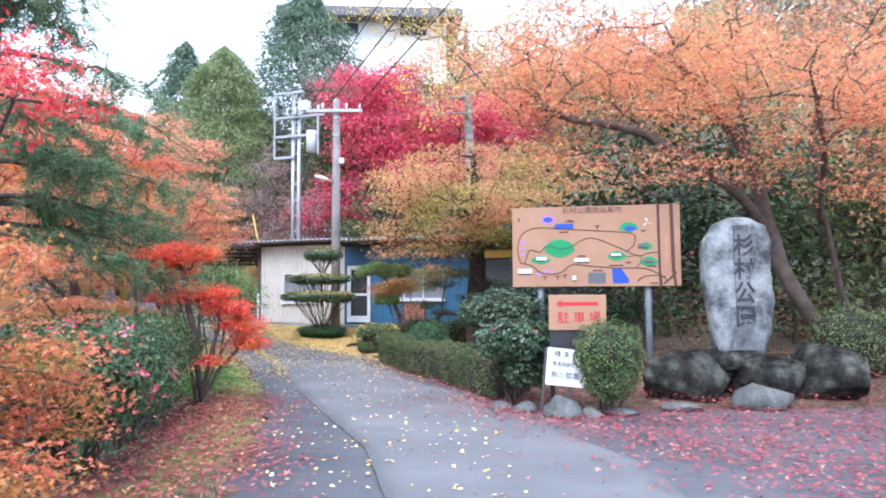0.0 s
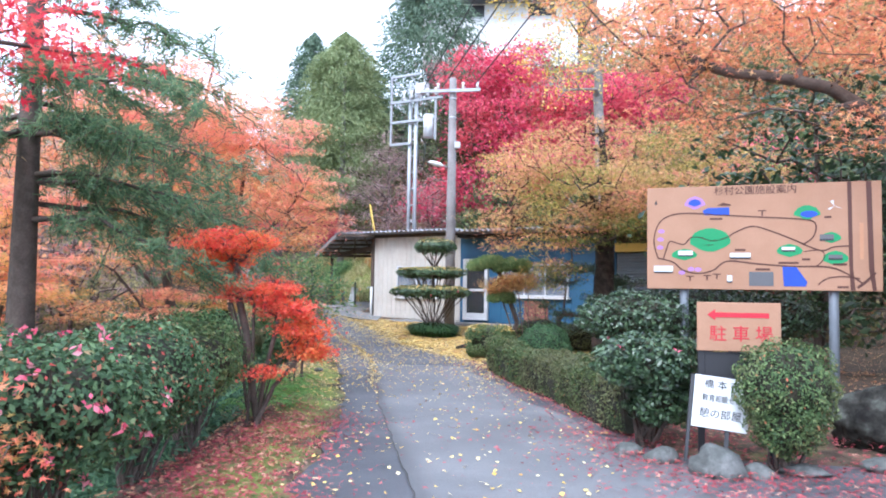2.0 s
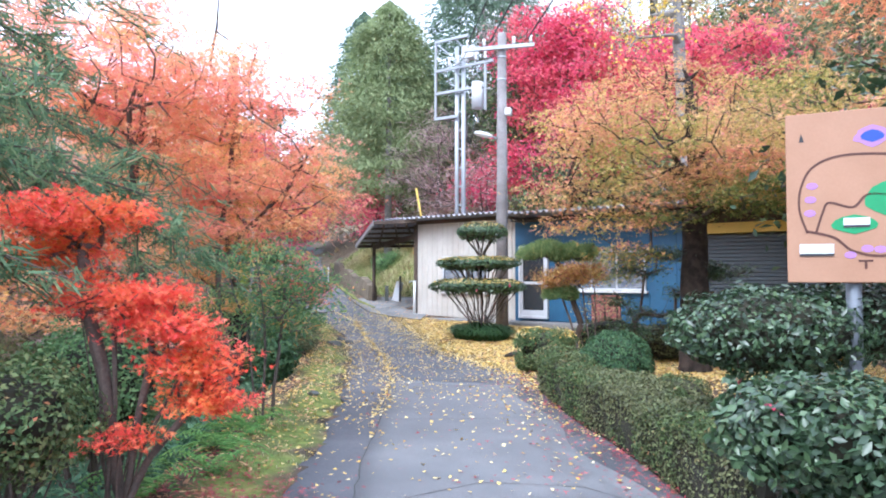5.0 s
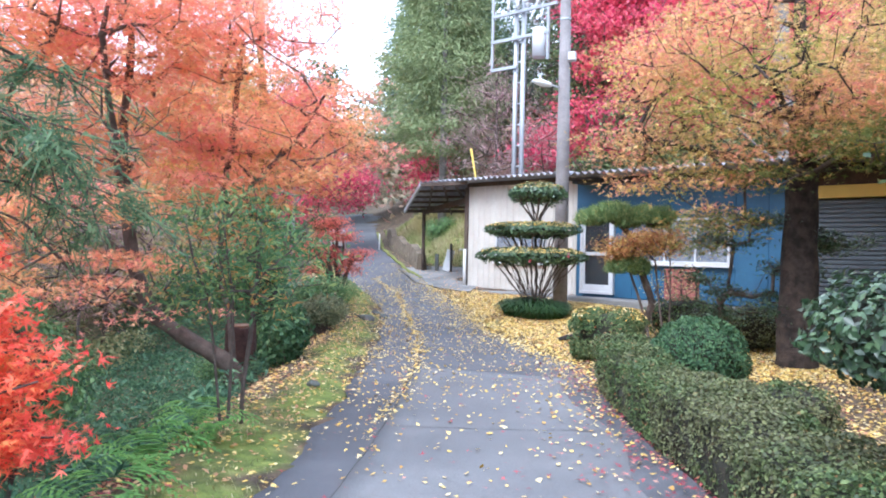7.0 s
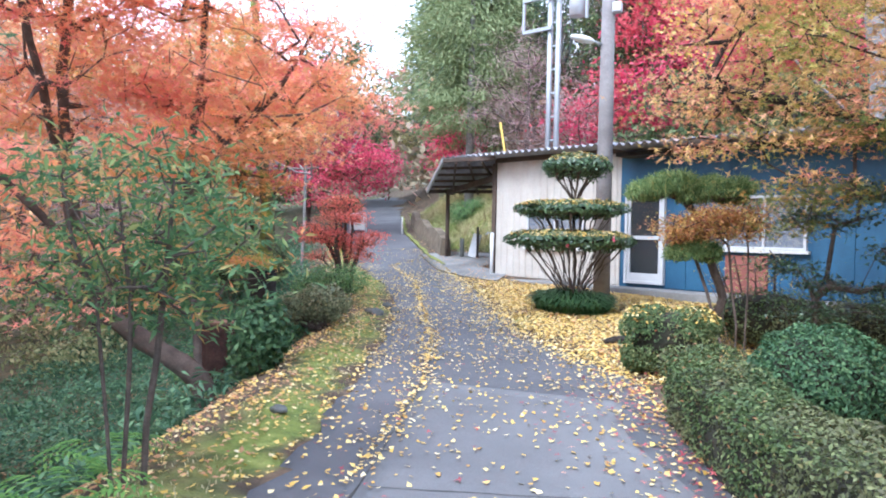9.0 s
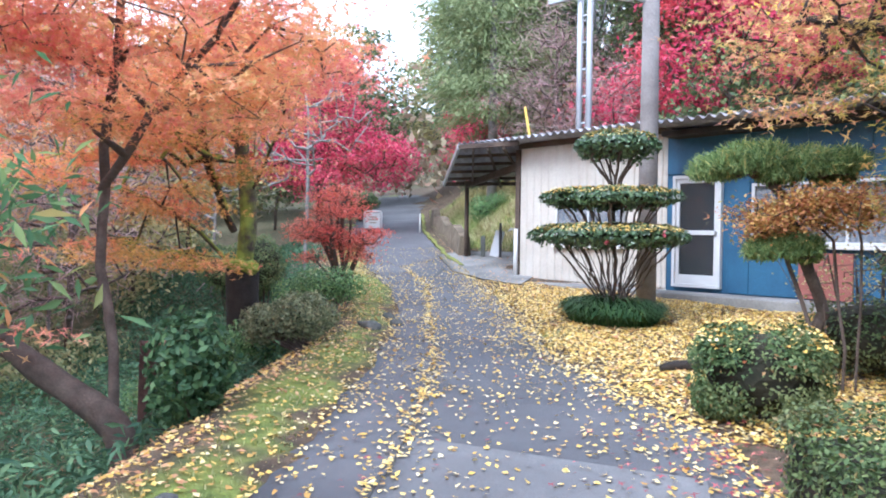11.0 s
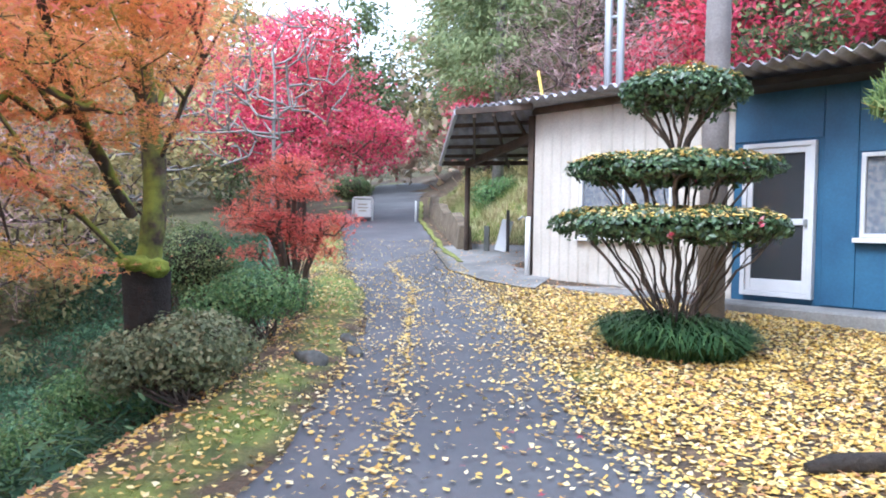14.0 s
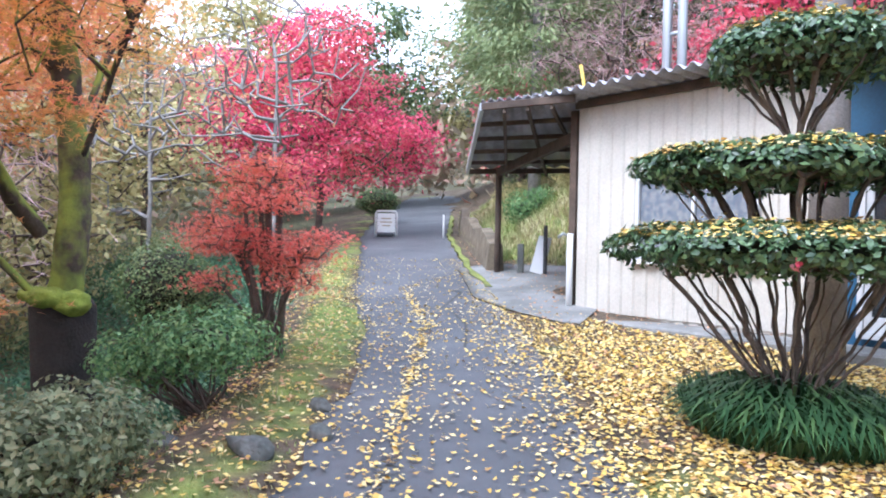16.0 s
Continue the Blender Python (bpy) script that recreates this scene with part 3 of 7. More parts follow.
dist_left = left_edge(GY) - GX
dist_right = GX - right_edge(GY)
mossy = np.where(dist_left > 0, 0.52 * smooth(1.5, 0.5, dist_left) * smooth(-0.1, 0.2, dist_left), 0.25 * smooth(1.5, 0.3, dist_right))
mossy = np.maximum(mossy, 0.6 * smooth(30, 33, GY) * smooth(0.3, 1.2, GX - np.interp(GY, RIGHT_Y, RIGHT_X)) * (1 - smooth(38, 46, GY)))
woody = np.maximum(smooth(2.0, 3.5, dist_left), smooth(27, 34, GY) * smooth(4, 8, dist_right))
col = gm.color_attributes.new("cover", "FLOAT_COLOR", "POINT")
col.data.foreach_set("color", np.stack([mossy, woody, mossy * 0, mossy * 0 + 1], -1).reshape(-1).astype(np.float32))
ground = tagged(new("ground", gm), "mossy earth bank, leaf litter and wooded slope", "ground", kind="structure")


def ribbon(name, ys, xl, xr, mat, lift, across=8, label="", category="road"):
    """A paved strip that follows the land."""
    ys = np.asarray(ys, float)
    f = np.linspace(0, 1, across)
    X = xl[:, None] * (1 - f) + xr[:, None] * f
    Y = np.repeat(ys[:, None], across, 1)
    Z = np.interp(Y, RISE_Y, RISE_Z) + lift
    n, k = X.shape
    top = np.stack([X, Y, Z], -1).reshape(-1, 3)
    i = np.arange(n * k).reshape(n, k)
    q = np.stack([i[:-1, :-1], i[:-1, 1:], i[1:, 1:], i[1:, :-1]], -1).reshape(-1, 4)
    rim = np.concatenate([i[:, 0], i[-1, 1:], i[-2::-1, -1], i[0, -2:0:-1]])
    low = top[rim] - np.array([0, 0, 0.12])
    j = np.arange(len(rim)) + n * k
    side = np.stack([rim, np.roll(rim, -1), np.roll(j, -1), j], -1)
    return tagged(new(name, arrays_to_mesh(name, np.concatenate([top, low]), np.concatenate([q, side[:, ::-1]]), mat)), label, category, kind="structure")


ry = np.arange(-30, 58.1, 0.4)
jag = 0.05 * np.sin(ry * 3.1) + 0.04 * np.sin(ry * 7.3 + 1)
rr = np.where(ry < 9.6, 24.0, np.interp(ry, (9.6, 10.0, 10.5, 11.0, 11.7, 12.6), (5.6, 3.4, 1.2, 0.62, 0.33, 0.05)))
rr = np.where(ry > 12.6, np.interp(ry, RIGHT_Y, RIGHT_X), rr)
road = ribbon("road", ry, left_edge(ry) + jag, rr + jag[::-1], ASPHALT, 0.0, 14, "grey worn asphalt lane strewn with fallen leaves")
oy = np.arange(-3.0, 16.95, 0.25)
joint_x = np.interp(oy, (-3, 2, 7, 12.1, 13.1, 13.9, 16.75), (0.9, 0.2, -0.75, -2.45, -2.72, -2.95, -3.85))
overlay = ribbon("road_overlay", oy, joint_x, np.interp(oy, (2, 9, 10.5, 12, 16.95), (2.2, 1.2, 0.45, -0.15, -2.0)) + 0.1 * np.sin(oy * 2.3), OVERLAY, 0.006, 10, "paler patch of worn concrete overlay on the lane")


def strip(pts, width, mat, name, lift=0.009):
    """A thin crack or seam on the road."""
    bm = bmesh.new()
    rows = []
    for k, (x, y) in enumerate(pts):
        a, b = pts[max(k - 1, 0)], pts[min(k + 1, len(pts) - 1)]
        d = Vector((b[0] - a[0], b[1] - a[1])).normalized()
        w = width * (0.6 + 0.8 * random.random()) / 2
        z = float(np.interp(y, RISE_Y, RISE_Z)) + lift
        rows.append((bm.verts.new((x - d.y * w, y + d.x * w, z)), bm.verts.new((x + d.y * w, y - d.x * w, z))))
    for a, b in zip(rows, rows[1:]):
        bm.faces.new((a[0], a[1], b[1], b[0]))
    return part(name, bm, mat, road)


def wander(pts, step=0.2, amount=0.008):
    out = []
    for a, b in zip(pts, pts[1:]):
        m = max(1, int(math.dist(a, b) / step))
        out += [(a[0] + (b[0] - a[0]) * k / m + random.gauss(0, amount), a[1] + (b[1] - a[1]) * k / m + random.gauss(0, amount)) for k in range(m)]
    return out + [pts[-1]]


strip(wander([(0.2, 2), (-0.75, 7), (-2.45, 12.1), (-2.95, 13.9), (-3.85, 16.75)]), 0.011, JOINT, "joint")
strip(wander([(-2.9, 13.9), (-1.9, 14.2), (-1.1, 14.5)]), 0.011, JOINT, "crack")
strip(wander([(-1.9, 10.6), (-1.2, 11.5), (-0.4, 11.6), (0.2, 11.1)]), 0.011, JOINT, "crack")
strip(wander([(-9.4, 25.2), (-8.5, 26.6), (-8.9, 28.0), (-10.4, 28.8)]), 0.03, JOINT, "crack")
strip(wander([(-8.4, 26.6), (-7.6, 25.6), (-7.0, 24.4)]), 0.025, JOINT, "crack")

# carport slab, and the mossy kerb above it
sy = np.arange(26.1, 31.7, 0.25)
ribbon("carport_slab", sy, np.interp(sy, (26.1, 26.6, 27.6, 30.7, 31.6), (-6.5, -7.35, -8.5, -10.4, -10.1)), np.interp(sy, (26.1, 28.0, 31.6), (-6.3, -6.5, -7.2)), CONCRETE, 0.02, 10, "stained concrete slab under the carport", "pavement")
ky = np.arange(28.6, 44, 0.3)
kx = np.interp(ky, RIGHT_Y, RIGHT_X)
ribbon("mossy_kerb", ky, kx + 0.03 * np.sin(ky * 5), kx + 0.15 + 0.04 * np.sin(ky * 3), MOSS, 0.03, 4, "low moss-grown kerb along the lane", "kerb")

# ---- the shed ----
shed = thing("shed", (SHED[0], SHED[1], 0), "long low shed with cream corrugated and blue walls", "building", rz=SHED_TURN)
part("plinth", box(-0.05, 11.6, -0.55, 0.4, 0.1, 0.62, 0.02), CONCRETE, shed, "stained concrete plinth and step")


def ribbed(x0, x1, z0, z1, y=0.0, pitch=0.2):
    """A sheet of trapezoid ribs standing on y."""
    prof, x = [], x0
    while x < x1 - 0.01:
        prof += [(x, 0), (x + pitch * 0.55, 0), (x + pitch * 0.65, -0.022), (x + pitch * 0.9, -0.022)]
        x += pitch
    prof = [(min(px, x1), d) for px, d in prof] + [(x1, 0)]
    bm = bmesh.new()
    lo = [bm.verts.new((px, y + d, z0)) for px, d in prof]
    hi = [bm.verts.new((px, y + d, z1)) for px, d in prof]
    for k in range(len(prof) - 1):
        if prof[k + 1][0] - prof[k][0] > 1e-4:
            bm.faces.new((lo[k], lo[k + 1], hi[k + 1], hi[k]))
    return bm


CW = part("cream_wall", box(0.0, 3.58, 0.03, 0.12, 0.62, 3.5, 0), CREAM, shed)
for x0, x1, z0, z1 in ((0, 1.0, 0.66, 3.5), (1.0, 2.7, 2.48, 3.5), (1.0, 2.7, 0.66, 1.36), (2.7, 3.58, 0.66, 3.5)):
    part("corrugated_sheet", ribbed(x0, x1, z0, z1, 0.012), CREAM, CW)
part("side_wall", box(-0.0, 0.12, 0.13, 4.2, 0.62, 3.45, 0), DARK_WOOD, shed)
part("back_wall", box(0.0, 11.6, 4.2, 4.32, 0.3, 3.4, 0), DARK_WOOD, shed)
part("end_wall", box(11.48, 11.6, 0.13, 4.2, 0.3, 3.4, 0), DARK_WOOD, shed)


def window(parent, x0, x1, z0, z1, y, panes=2, curtain=True):
    w = part("window", box(x0, x1, y - 0.005, y + 0.02, z0, z1, 0), CURTAIN if curtain else BLACK_INK, parent, "white-framed window with a patterned curtain")
    for a, b, c, d in ((x0, x1, z0, z0 + 0.05), (x0, x1, z1 - 0.05, z1), (x0, x0 + 0.05, z0 + 0.05, z1 - 0.05), (x1 - 0.05, x1, z0 + 0.05, z1 - 0.05)):
        part("window_frame", box(a, b, y - 0.07, y - 0.008, c, d), ALU, w)
    step = (x1 - x0 - 0.1) / panes
    for k in range(panes):
        a = x0 + 0.05 + k * step
        p = part("pane", box(a, a + step, y - 0.035, y - 0.03, z0 + 0.05, z1 - 0.05, 0), GLASS, w)
        p.visible_shadow = False
        if k:
            part("mullion", box(a - 0.022, a + 0.022, y - 0.06, y - 0.012, z0 + 0.05, z1 - 0.05), ALU, w)
    part("window_sill", box(x0 - 0.06, x1 + 0.06, y - 0.12, y - 0.0, z0 - 0.06, z0 - 0.003), WHITE, w)
    return w


window(shed, 1.02, 2.68, 1.40, 2.46, 0.025, 2)
BW = part("blue_wall", box(3.58, 8.85, 0.03, 0.13, 0.62, 3.42, 0), BLUE, shed, "blue painted board wall")
for k, x in enumerate((3.585, 4.74, 5.13, 6.05, 6.97, 7.52, 8.2)):
    x2 = (4.72, 5.12, 6.04, 6.96, 7.51, 8.19, 8.84)[k]
    if k == 0:
        part("board", box(x, x2, 0.008, 0.028, 2.71, 3.40), BLUE, BW)
    elif x < 7.5 and x > 5.0:
        part("board", box(x, x2, 0.008, 0.028, 0.64, 1.40), BLUE, BW)
        part("board", box(x, x2, 0.008, 0.028, 2.50, 3.40), BLUE, BW)
    else:
        part("board", box(x, x2, 0.008, 0.028, 0.64, 3.40), BLUE, BW)
window(shed, 5.18, 7.42, 1.48, 2.48, 0.02, 3)
part("red_board", box(5.95, 6.75, -0.04, 0.004, 0.64, 1.36), RUSTY_RED, shed, "rusty red board under the window")
door = part("door", box(3.83, 4.57, -0.01, 0.02, 0.78, 2.58, 0), BLACK_INK, shed, "white aluminium door with two dark glass panes")
for a, b, c, d in ((3.74, 3.80, 0.70, 2.67), (4.60, 4.66, 0.70, 2.67), (3.80, 4.60, 2.61, 2.67), (3.80, 4.60, 0.70, 0.76)):
    part("door_frame", box(a, b, -0.07, 0.025, c, d), ALU, door)
for a, b, c, d in ((3.803, 3.87, 0.763, 2.607), (4.53, 4.597, 0.763, 2.607), (3.87, 4.53, 2.53, 2.607), (3.87, 4.53, 0.763, 0.92), (3.87, 4.53, 1.62, 1.70)):
    part("door_rail", box(a, b, -0.045, -0.008, c, d), ALU, door)
for c, d in ((0.92, 1.62), (1.70, 2.53)):
    p = part("pane", box(3.87, 4.53, -0.028, -0.022, c, d, 0), GLASS, door)
    p.visible_shadow = False
part("door_handle", box(4.545, 4.585, -0.085, -0.045, 1.60, 1.70, 0.01), STEEL, door)
sh = part("shutter", box(8.87, 11.4, 0.08, 0.12, 0.62, 2.80, 0), SHUTTER, shed, "grey roller shutter")
for k in range(24):
    part("slat", box(8.9, 11.38, 0.05, 0.079, 0.66 + k * 0.089, 0.735 + k * 0.089, 0.012), SHUTTER, sh)
part("shutter_header", box(8.86, 11.5, -0.06, 0.12, 2.82, 3.06), YELLOW_BOARD, shed, "yellow fascia board over the shutter")
part("upper_wall", box(8.86, 11.5, 0.03, 0.13, 3.06, 3.4, 0), DARK_WOOD, shed)


def wavy(x0, x1, y0, y1, za, zb, pitch=0.19, amp=0.035, thick=0.012):
    """Corrugated roof sheet: waves along x, falling from za at y0 to zb at y1."""
    n = int((x1 - x0) / pitch * 8)
    xs = np.linspace(x0, x1, n + 1)
    w = amp * np.cos(2 * math.pi * (xs - x0) / pitch)
    ys = (y0, y1)
    rows = []
    for dz in (0, -thick):
        for y, zc in zip(ys, (za, zb)):
            rows.append(np.stack([xs, np.full_like(xs, y), zc + w + dz], -1))
    v = np.concatenate(rows)
    m = n + 1
    k = np.arange(n)
    f = np.concatenate([np.stack([k, k + 1, m + k + 1, m + k], -1), np.stack([2 * m + k, 3 * m + k, 3 * m + k + 1, 2 * m + k + 1], -1),
                        np.stack([k, 2 * m + k, 2 * m + k + 1, k + 1], -1), np.stack([m + k, m + k + 1, 3 * m + k + 1, 3 * m + k], -1)])
    return arrays_to_mesh("roof", v, f, ROOF_TIN, True)


part("roof", wavy(-0.9, 3.75, -0.55, 4.7, 3.62, 3.50), None, shed, "weathered corrugated tin roof")
part("roof", wavy(3.75, 11.9, -0.95, 4.7, 3.52, 3.44), None, shed, "weathered corrugated tin roof")
part("eaves_board", box(-0.02, 3.7, -0.06, -0.015, 3.45, 3.56), DARK_WOOD, shed)
# board and soffit near-black: the shadow under the overhang is in their colour
part("eaves_board", box(3.76, 11.6, -0.50, -0.45, 3.33, 3.42), DARK_BARK_EAVES_SHADE, shed)
part("soffit", box(3.76, 11.6, -0.449, 0.02, 3.33, 3.36, 0), DARK_BARK_EAVES_SHADE, shed)
part("downpipe", rod([(-0.06, -0.06, 0.55), (-0.06, -0.06, 1.72)], 0.045), WHITE, shed, "white pipe with a tap at the corner")
part("tap", rod([(-0.10, -0.1, 1.70), (-0.10, -0.16, 1.72), (-0.16, -0.2, 1.66)], 0.02, 6), STEEL, shed)
part("corner_post", box(-0.17, -0.05, 0.02, 0.14, 0.6, 3.45), DARK_WOOD, shed)

# ---- carport ----
carport = thing("carport", (-8.2, 29.0, 0), "open timber carport with a dark corrugated roof", "carport")


def rel(p):
    return (p[0] + 8.2, p[1] - 29.0, p[2])


FL, FR, BL, BR = Vector(rel((-8.05, 26.85, 3.58))), Vector(rel((-6.7, 26.95, 3.62))), Vector(rel((-10.15, 30.55, 3.06))), Vector(rel((-7.2, 31.6, 3.10)))
verts, faces = [], []
n1 = 40
for dz in (0.0, -0.015):
    for k in range(n1 + 1):
        w = 0.03 * math.cos(k * math.pi / 2)
        for a, b in ((FL, FR), (BL, BR)):
            p = a.lerp(b, k / n1)
            verts.append((p.x, p.y, p.z + w + dz))
o = 2 * (n1 + 1)
for k in range(n1):
    a = 2 * k
    faces += [(a, a + 1, a + 3, a + 2), (o + a, o + a + 2, o + a + 3, o + a + 1), (a, a + 2, o + a + 2, o + a), (a + 1, o + a + 1, o + a + 3, a + 3)]
part("roof", mesh_of("roof", verts, faces, ROOF_TIN, True), None, carport, "rusty corrugated carport roof")


def beam(a, b, w, h, name, mat=DARK_WOOD, parent=carport):
    a, b = Vector(a), Vector(b)
    d = b - a
    bm = box(0, d.length, -w / 2, w / 2, -h / 2, h / 2, 0.006)
    bmesh.ops.transform(bm, matrix=Matrix.Translation(a) @ d.to_track_quat("X", "Z").to_matrix().to_4x4(), verts=bm.verts)
    return part(name, bm, mat, parent)


dn = Vector((0, 0, -0.09))
beam(FL + dn, BL + dn, 0.06, 0.12, "barge_board", STEEL)
beam(FL + dn, FR + dn, 0.06, 0.10, "front_beam")
beam(BL + dn, BR + dn, 0.06, 0.10, "back_beam")
for f in (0.2, 0.4, 0.6, 0.8):
    beam(FL.lerp(BL, f) + dn * 1.2, FR.lerp(BR, f) + dn * 1.2, 0.05, 0.07, "purlin")
for f in (0.25, 0.5, 0.75):
    beam(FL.lerp(FR, f) + dn * 1.9, BL.lerp(BR, f) + dn * 1.9, 0.05, 0.07, "rafter")
beam(rel((-9.45, 30.5, 2.93)), rel((-6.85, 27.55, 3.12)), 0.09, 0.16, "tie_beam")
part("post", rod([rel((-9.42, 30.47, 0.6)), rel((-9.42, 30.47, 3.02))], 0.065, 8), DARK_WOOD, carport)
part("post", box(*(rel((-7.75, 0, 0))[0], rel((-7.63, 0, 0))[0]), *(rel((0, 31.2, 0))[1], rel((0, 31.32, 0))[1]), 0.8, 3.0), DARK_WOOD, carport)


# ---- poles and wires ----
pole = thing("utility_pole", on(-3.62, 24.75, -0.05), "tall grey concrete utility pole with a street lamp", "utility pole")
part("shaft", rod([(0, 0, -0.2), (0, 0, 4), (0, 0, 7.9)], [0.17, 0.145, 0.115], 14), POLE, pole)
for z in (1.9, 4.85, 5.4, 5.65, 6.6, 7.2):
    part("band", rod([(0, 0, z), (0, 0, z + 0.07)], 0.165 - 0.006 * z, 14), STEEL, pole)
part("crossarm", box(-1.0, 0.9, -0.2, -0.12, 7.42, 7.52), STEEL, pole, "steel crossarm with insulators")
for x in (-0.9, -0.45, 0.35, 0.8):
    part("insulator", rod([(x, -0.16, 7.53), (x, -0.16, 7.58), (x, -0.16, 7.62), (x, -0.16, 7.72)], [0.03, 0.055, 0.03, 0.05], 8), WHITE, pole)
la = part("lamp_arm", rod([(-0.1, -0.1, 5.05), (-0.3, -0.2, 5.12)], 0.025, 8), STEEL, pole)
lamp_bm = bmesh.new()
bmesh.ops.create_uvsphere(lamp_bm, u_segments=14, v_segments=8, radius=1, matrix=Matrix.Translation((-0.45, -0.28, 5.14)) @ Euler((0, 0.18, 0.5)).to_matrix().to_4x4() @ Matrix.Diagonal((0.26, 0.11, 0.075, 1)))
part("lamp_head", lamp_bm, LAMP_WHITE, pole, "white street lamp head")
part("meter_box", box(0.1, 0.28, -0.18, 0.0, 5.65, 5.85, 0.02), ALU, pole)

rack = thing("transformer_rack", (-5.85, 29.0, 0), "galvanised twin-pole steel rack carrying cables and transformers", "utility pole", rz=-20)
for x in (-0.13, 0.13):
    part("mast", rod([(x, 0, 1.0), (x, 0, 9.5)], 0.075, 10), STEEL, rack)
for z in np.arange(4.2, 9.0, 0.62):
    part("rung", rod([(-0.14, 0, z), (0.14, 0, z)], 0.03, 6), STEEL, rack)
for z, x0, x1 in ((8.72, -0.95, 1.35), (9.72, -0.95, 0.4), (7.95, -0.95, 1.1), (7.1, -0.95, 0.0)):
    part("rail", box(x0, x1, -0.16, -0.08, z, z + 0.09), STEEL, rack)
for x, z0, z1 in ((-0.93, 7.1, 9.8), (1.05, 7.2, 8.75)):
    part("upright", box(x - 0.035, x + 0.035, -0.14, -0.075, z0, z1), STEEL, rack)
part("brace", rod([(-0.9, -0.1, 9.7), (0.2, -0.1, 8.8)], 0.025, 6), STEEL, rack)
part("brace", rod([(-0.1, -0.1, 9.7), (0.8, -0.1, 8.8)], 0.025, 6), STEEL, rack)
part("transformer", rod([(0.75, -0.1, 7.3), (0.75, -0.1, 8.15)], 0.2, 14), ALU, rack, "pale cylindrical transformer")
for x in (-0.3, 0.05, 0.4, 0.75, 1.1):
    part("insulator", rod([(x, -0.2, 8.82), (x, -0.2, 8.9), (x, -0.2, 9.0), (x, -0.2, 9.12)], [0.03, 0.07, 0.03, 0.06], 8), WHITE, rack)
part("switch_box", box(0.25, 0.7, -0.3, -0.02, 8.95, 9.35, 0.02), ALU, rack)
part("cable_loop", rod([(0.35, -0.15, 7.1), (0.4, -0.2, 6.4), (0.5, -0.2, 6.15), (0.62, -0.2, 6.4), (0.65, -0.1, 7.2)], 0.02, 6), RUBBER, rack)


def wire(a, b, sag, r=0.012, label="black overhead power cable", name="power_cable"):
    pts = []
    for k in range(25):
        f = k / 24
        p = Vector(a).lerp(Vector(b), f)
        pts.append((p.x, p.y, p.z - sag * 4 * f * (1 - f)))
    bm = rod(pts, r, 5)
    return tagged(part(name, bm, RUBBER), label, "cable", "overhead cables")


ztop = pole.location.z + 7.62
wire((-3.9, 24.55, ztop), (6.0, 4.0, 11.8), 0.25, 0.02)
wire((-2.9, 24.55, ztop), (7.2, 4.0, 11.9), 0.25, 0.02)
wire((-4.45, 24.55, ztop), (-6.0, 28.9, 8.85), 0.15)
wire((-5.2, 28.7, 9.0), (-3.2, 24.6, ztop), 0.2)
wire((-4.5, 24.55, ztop), (5.2, 4.0, 12.3), 0.25, 0.016)
strut = rod([(-7.75, 31.4, 3.1), (-8.3, 31.9, 5.2)], 0.035, 8)
tagged(part("guy_guard", strut, YELLOW_BOARD), "yellow guard tube on a slanting guy wire", "guy wire")

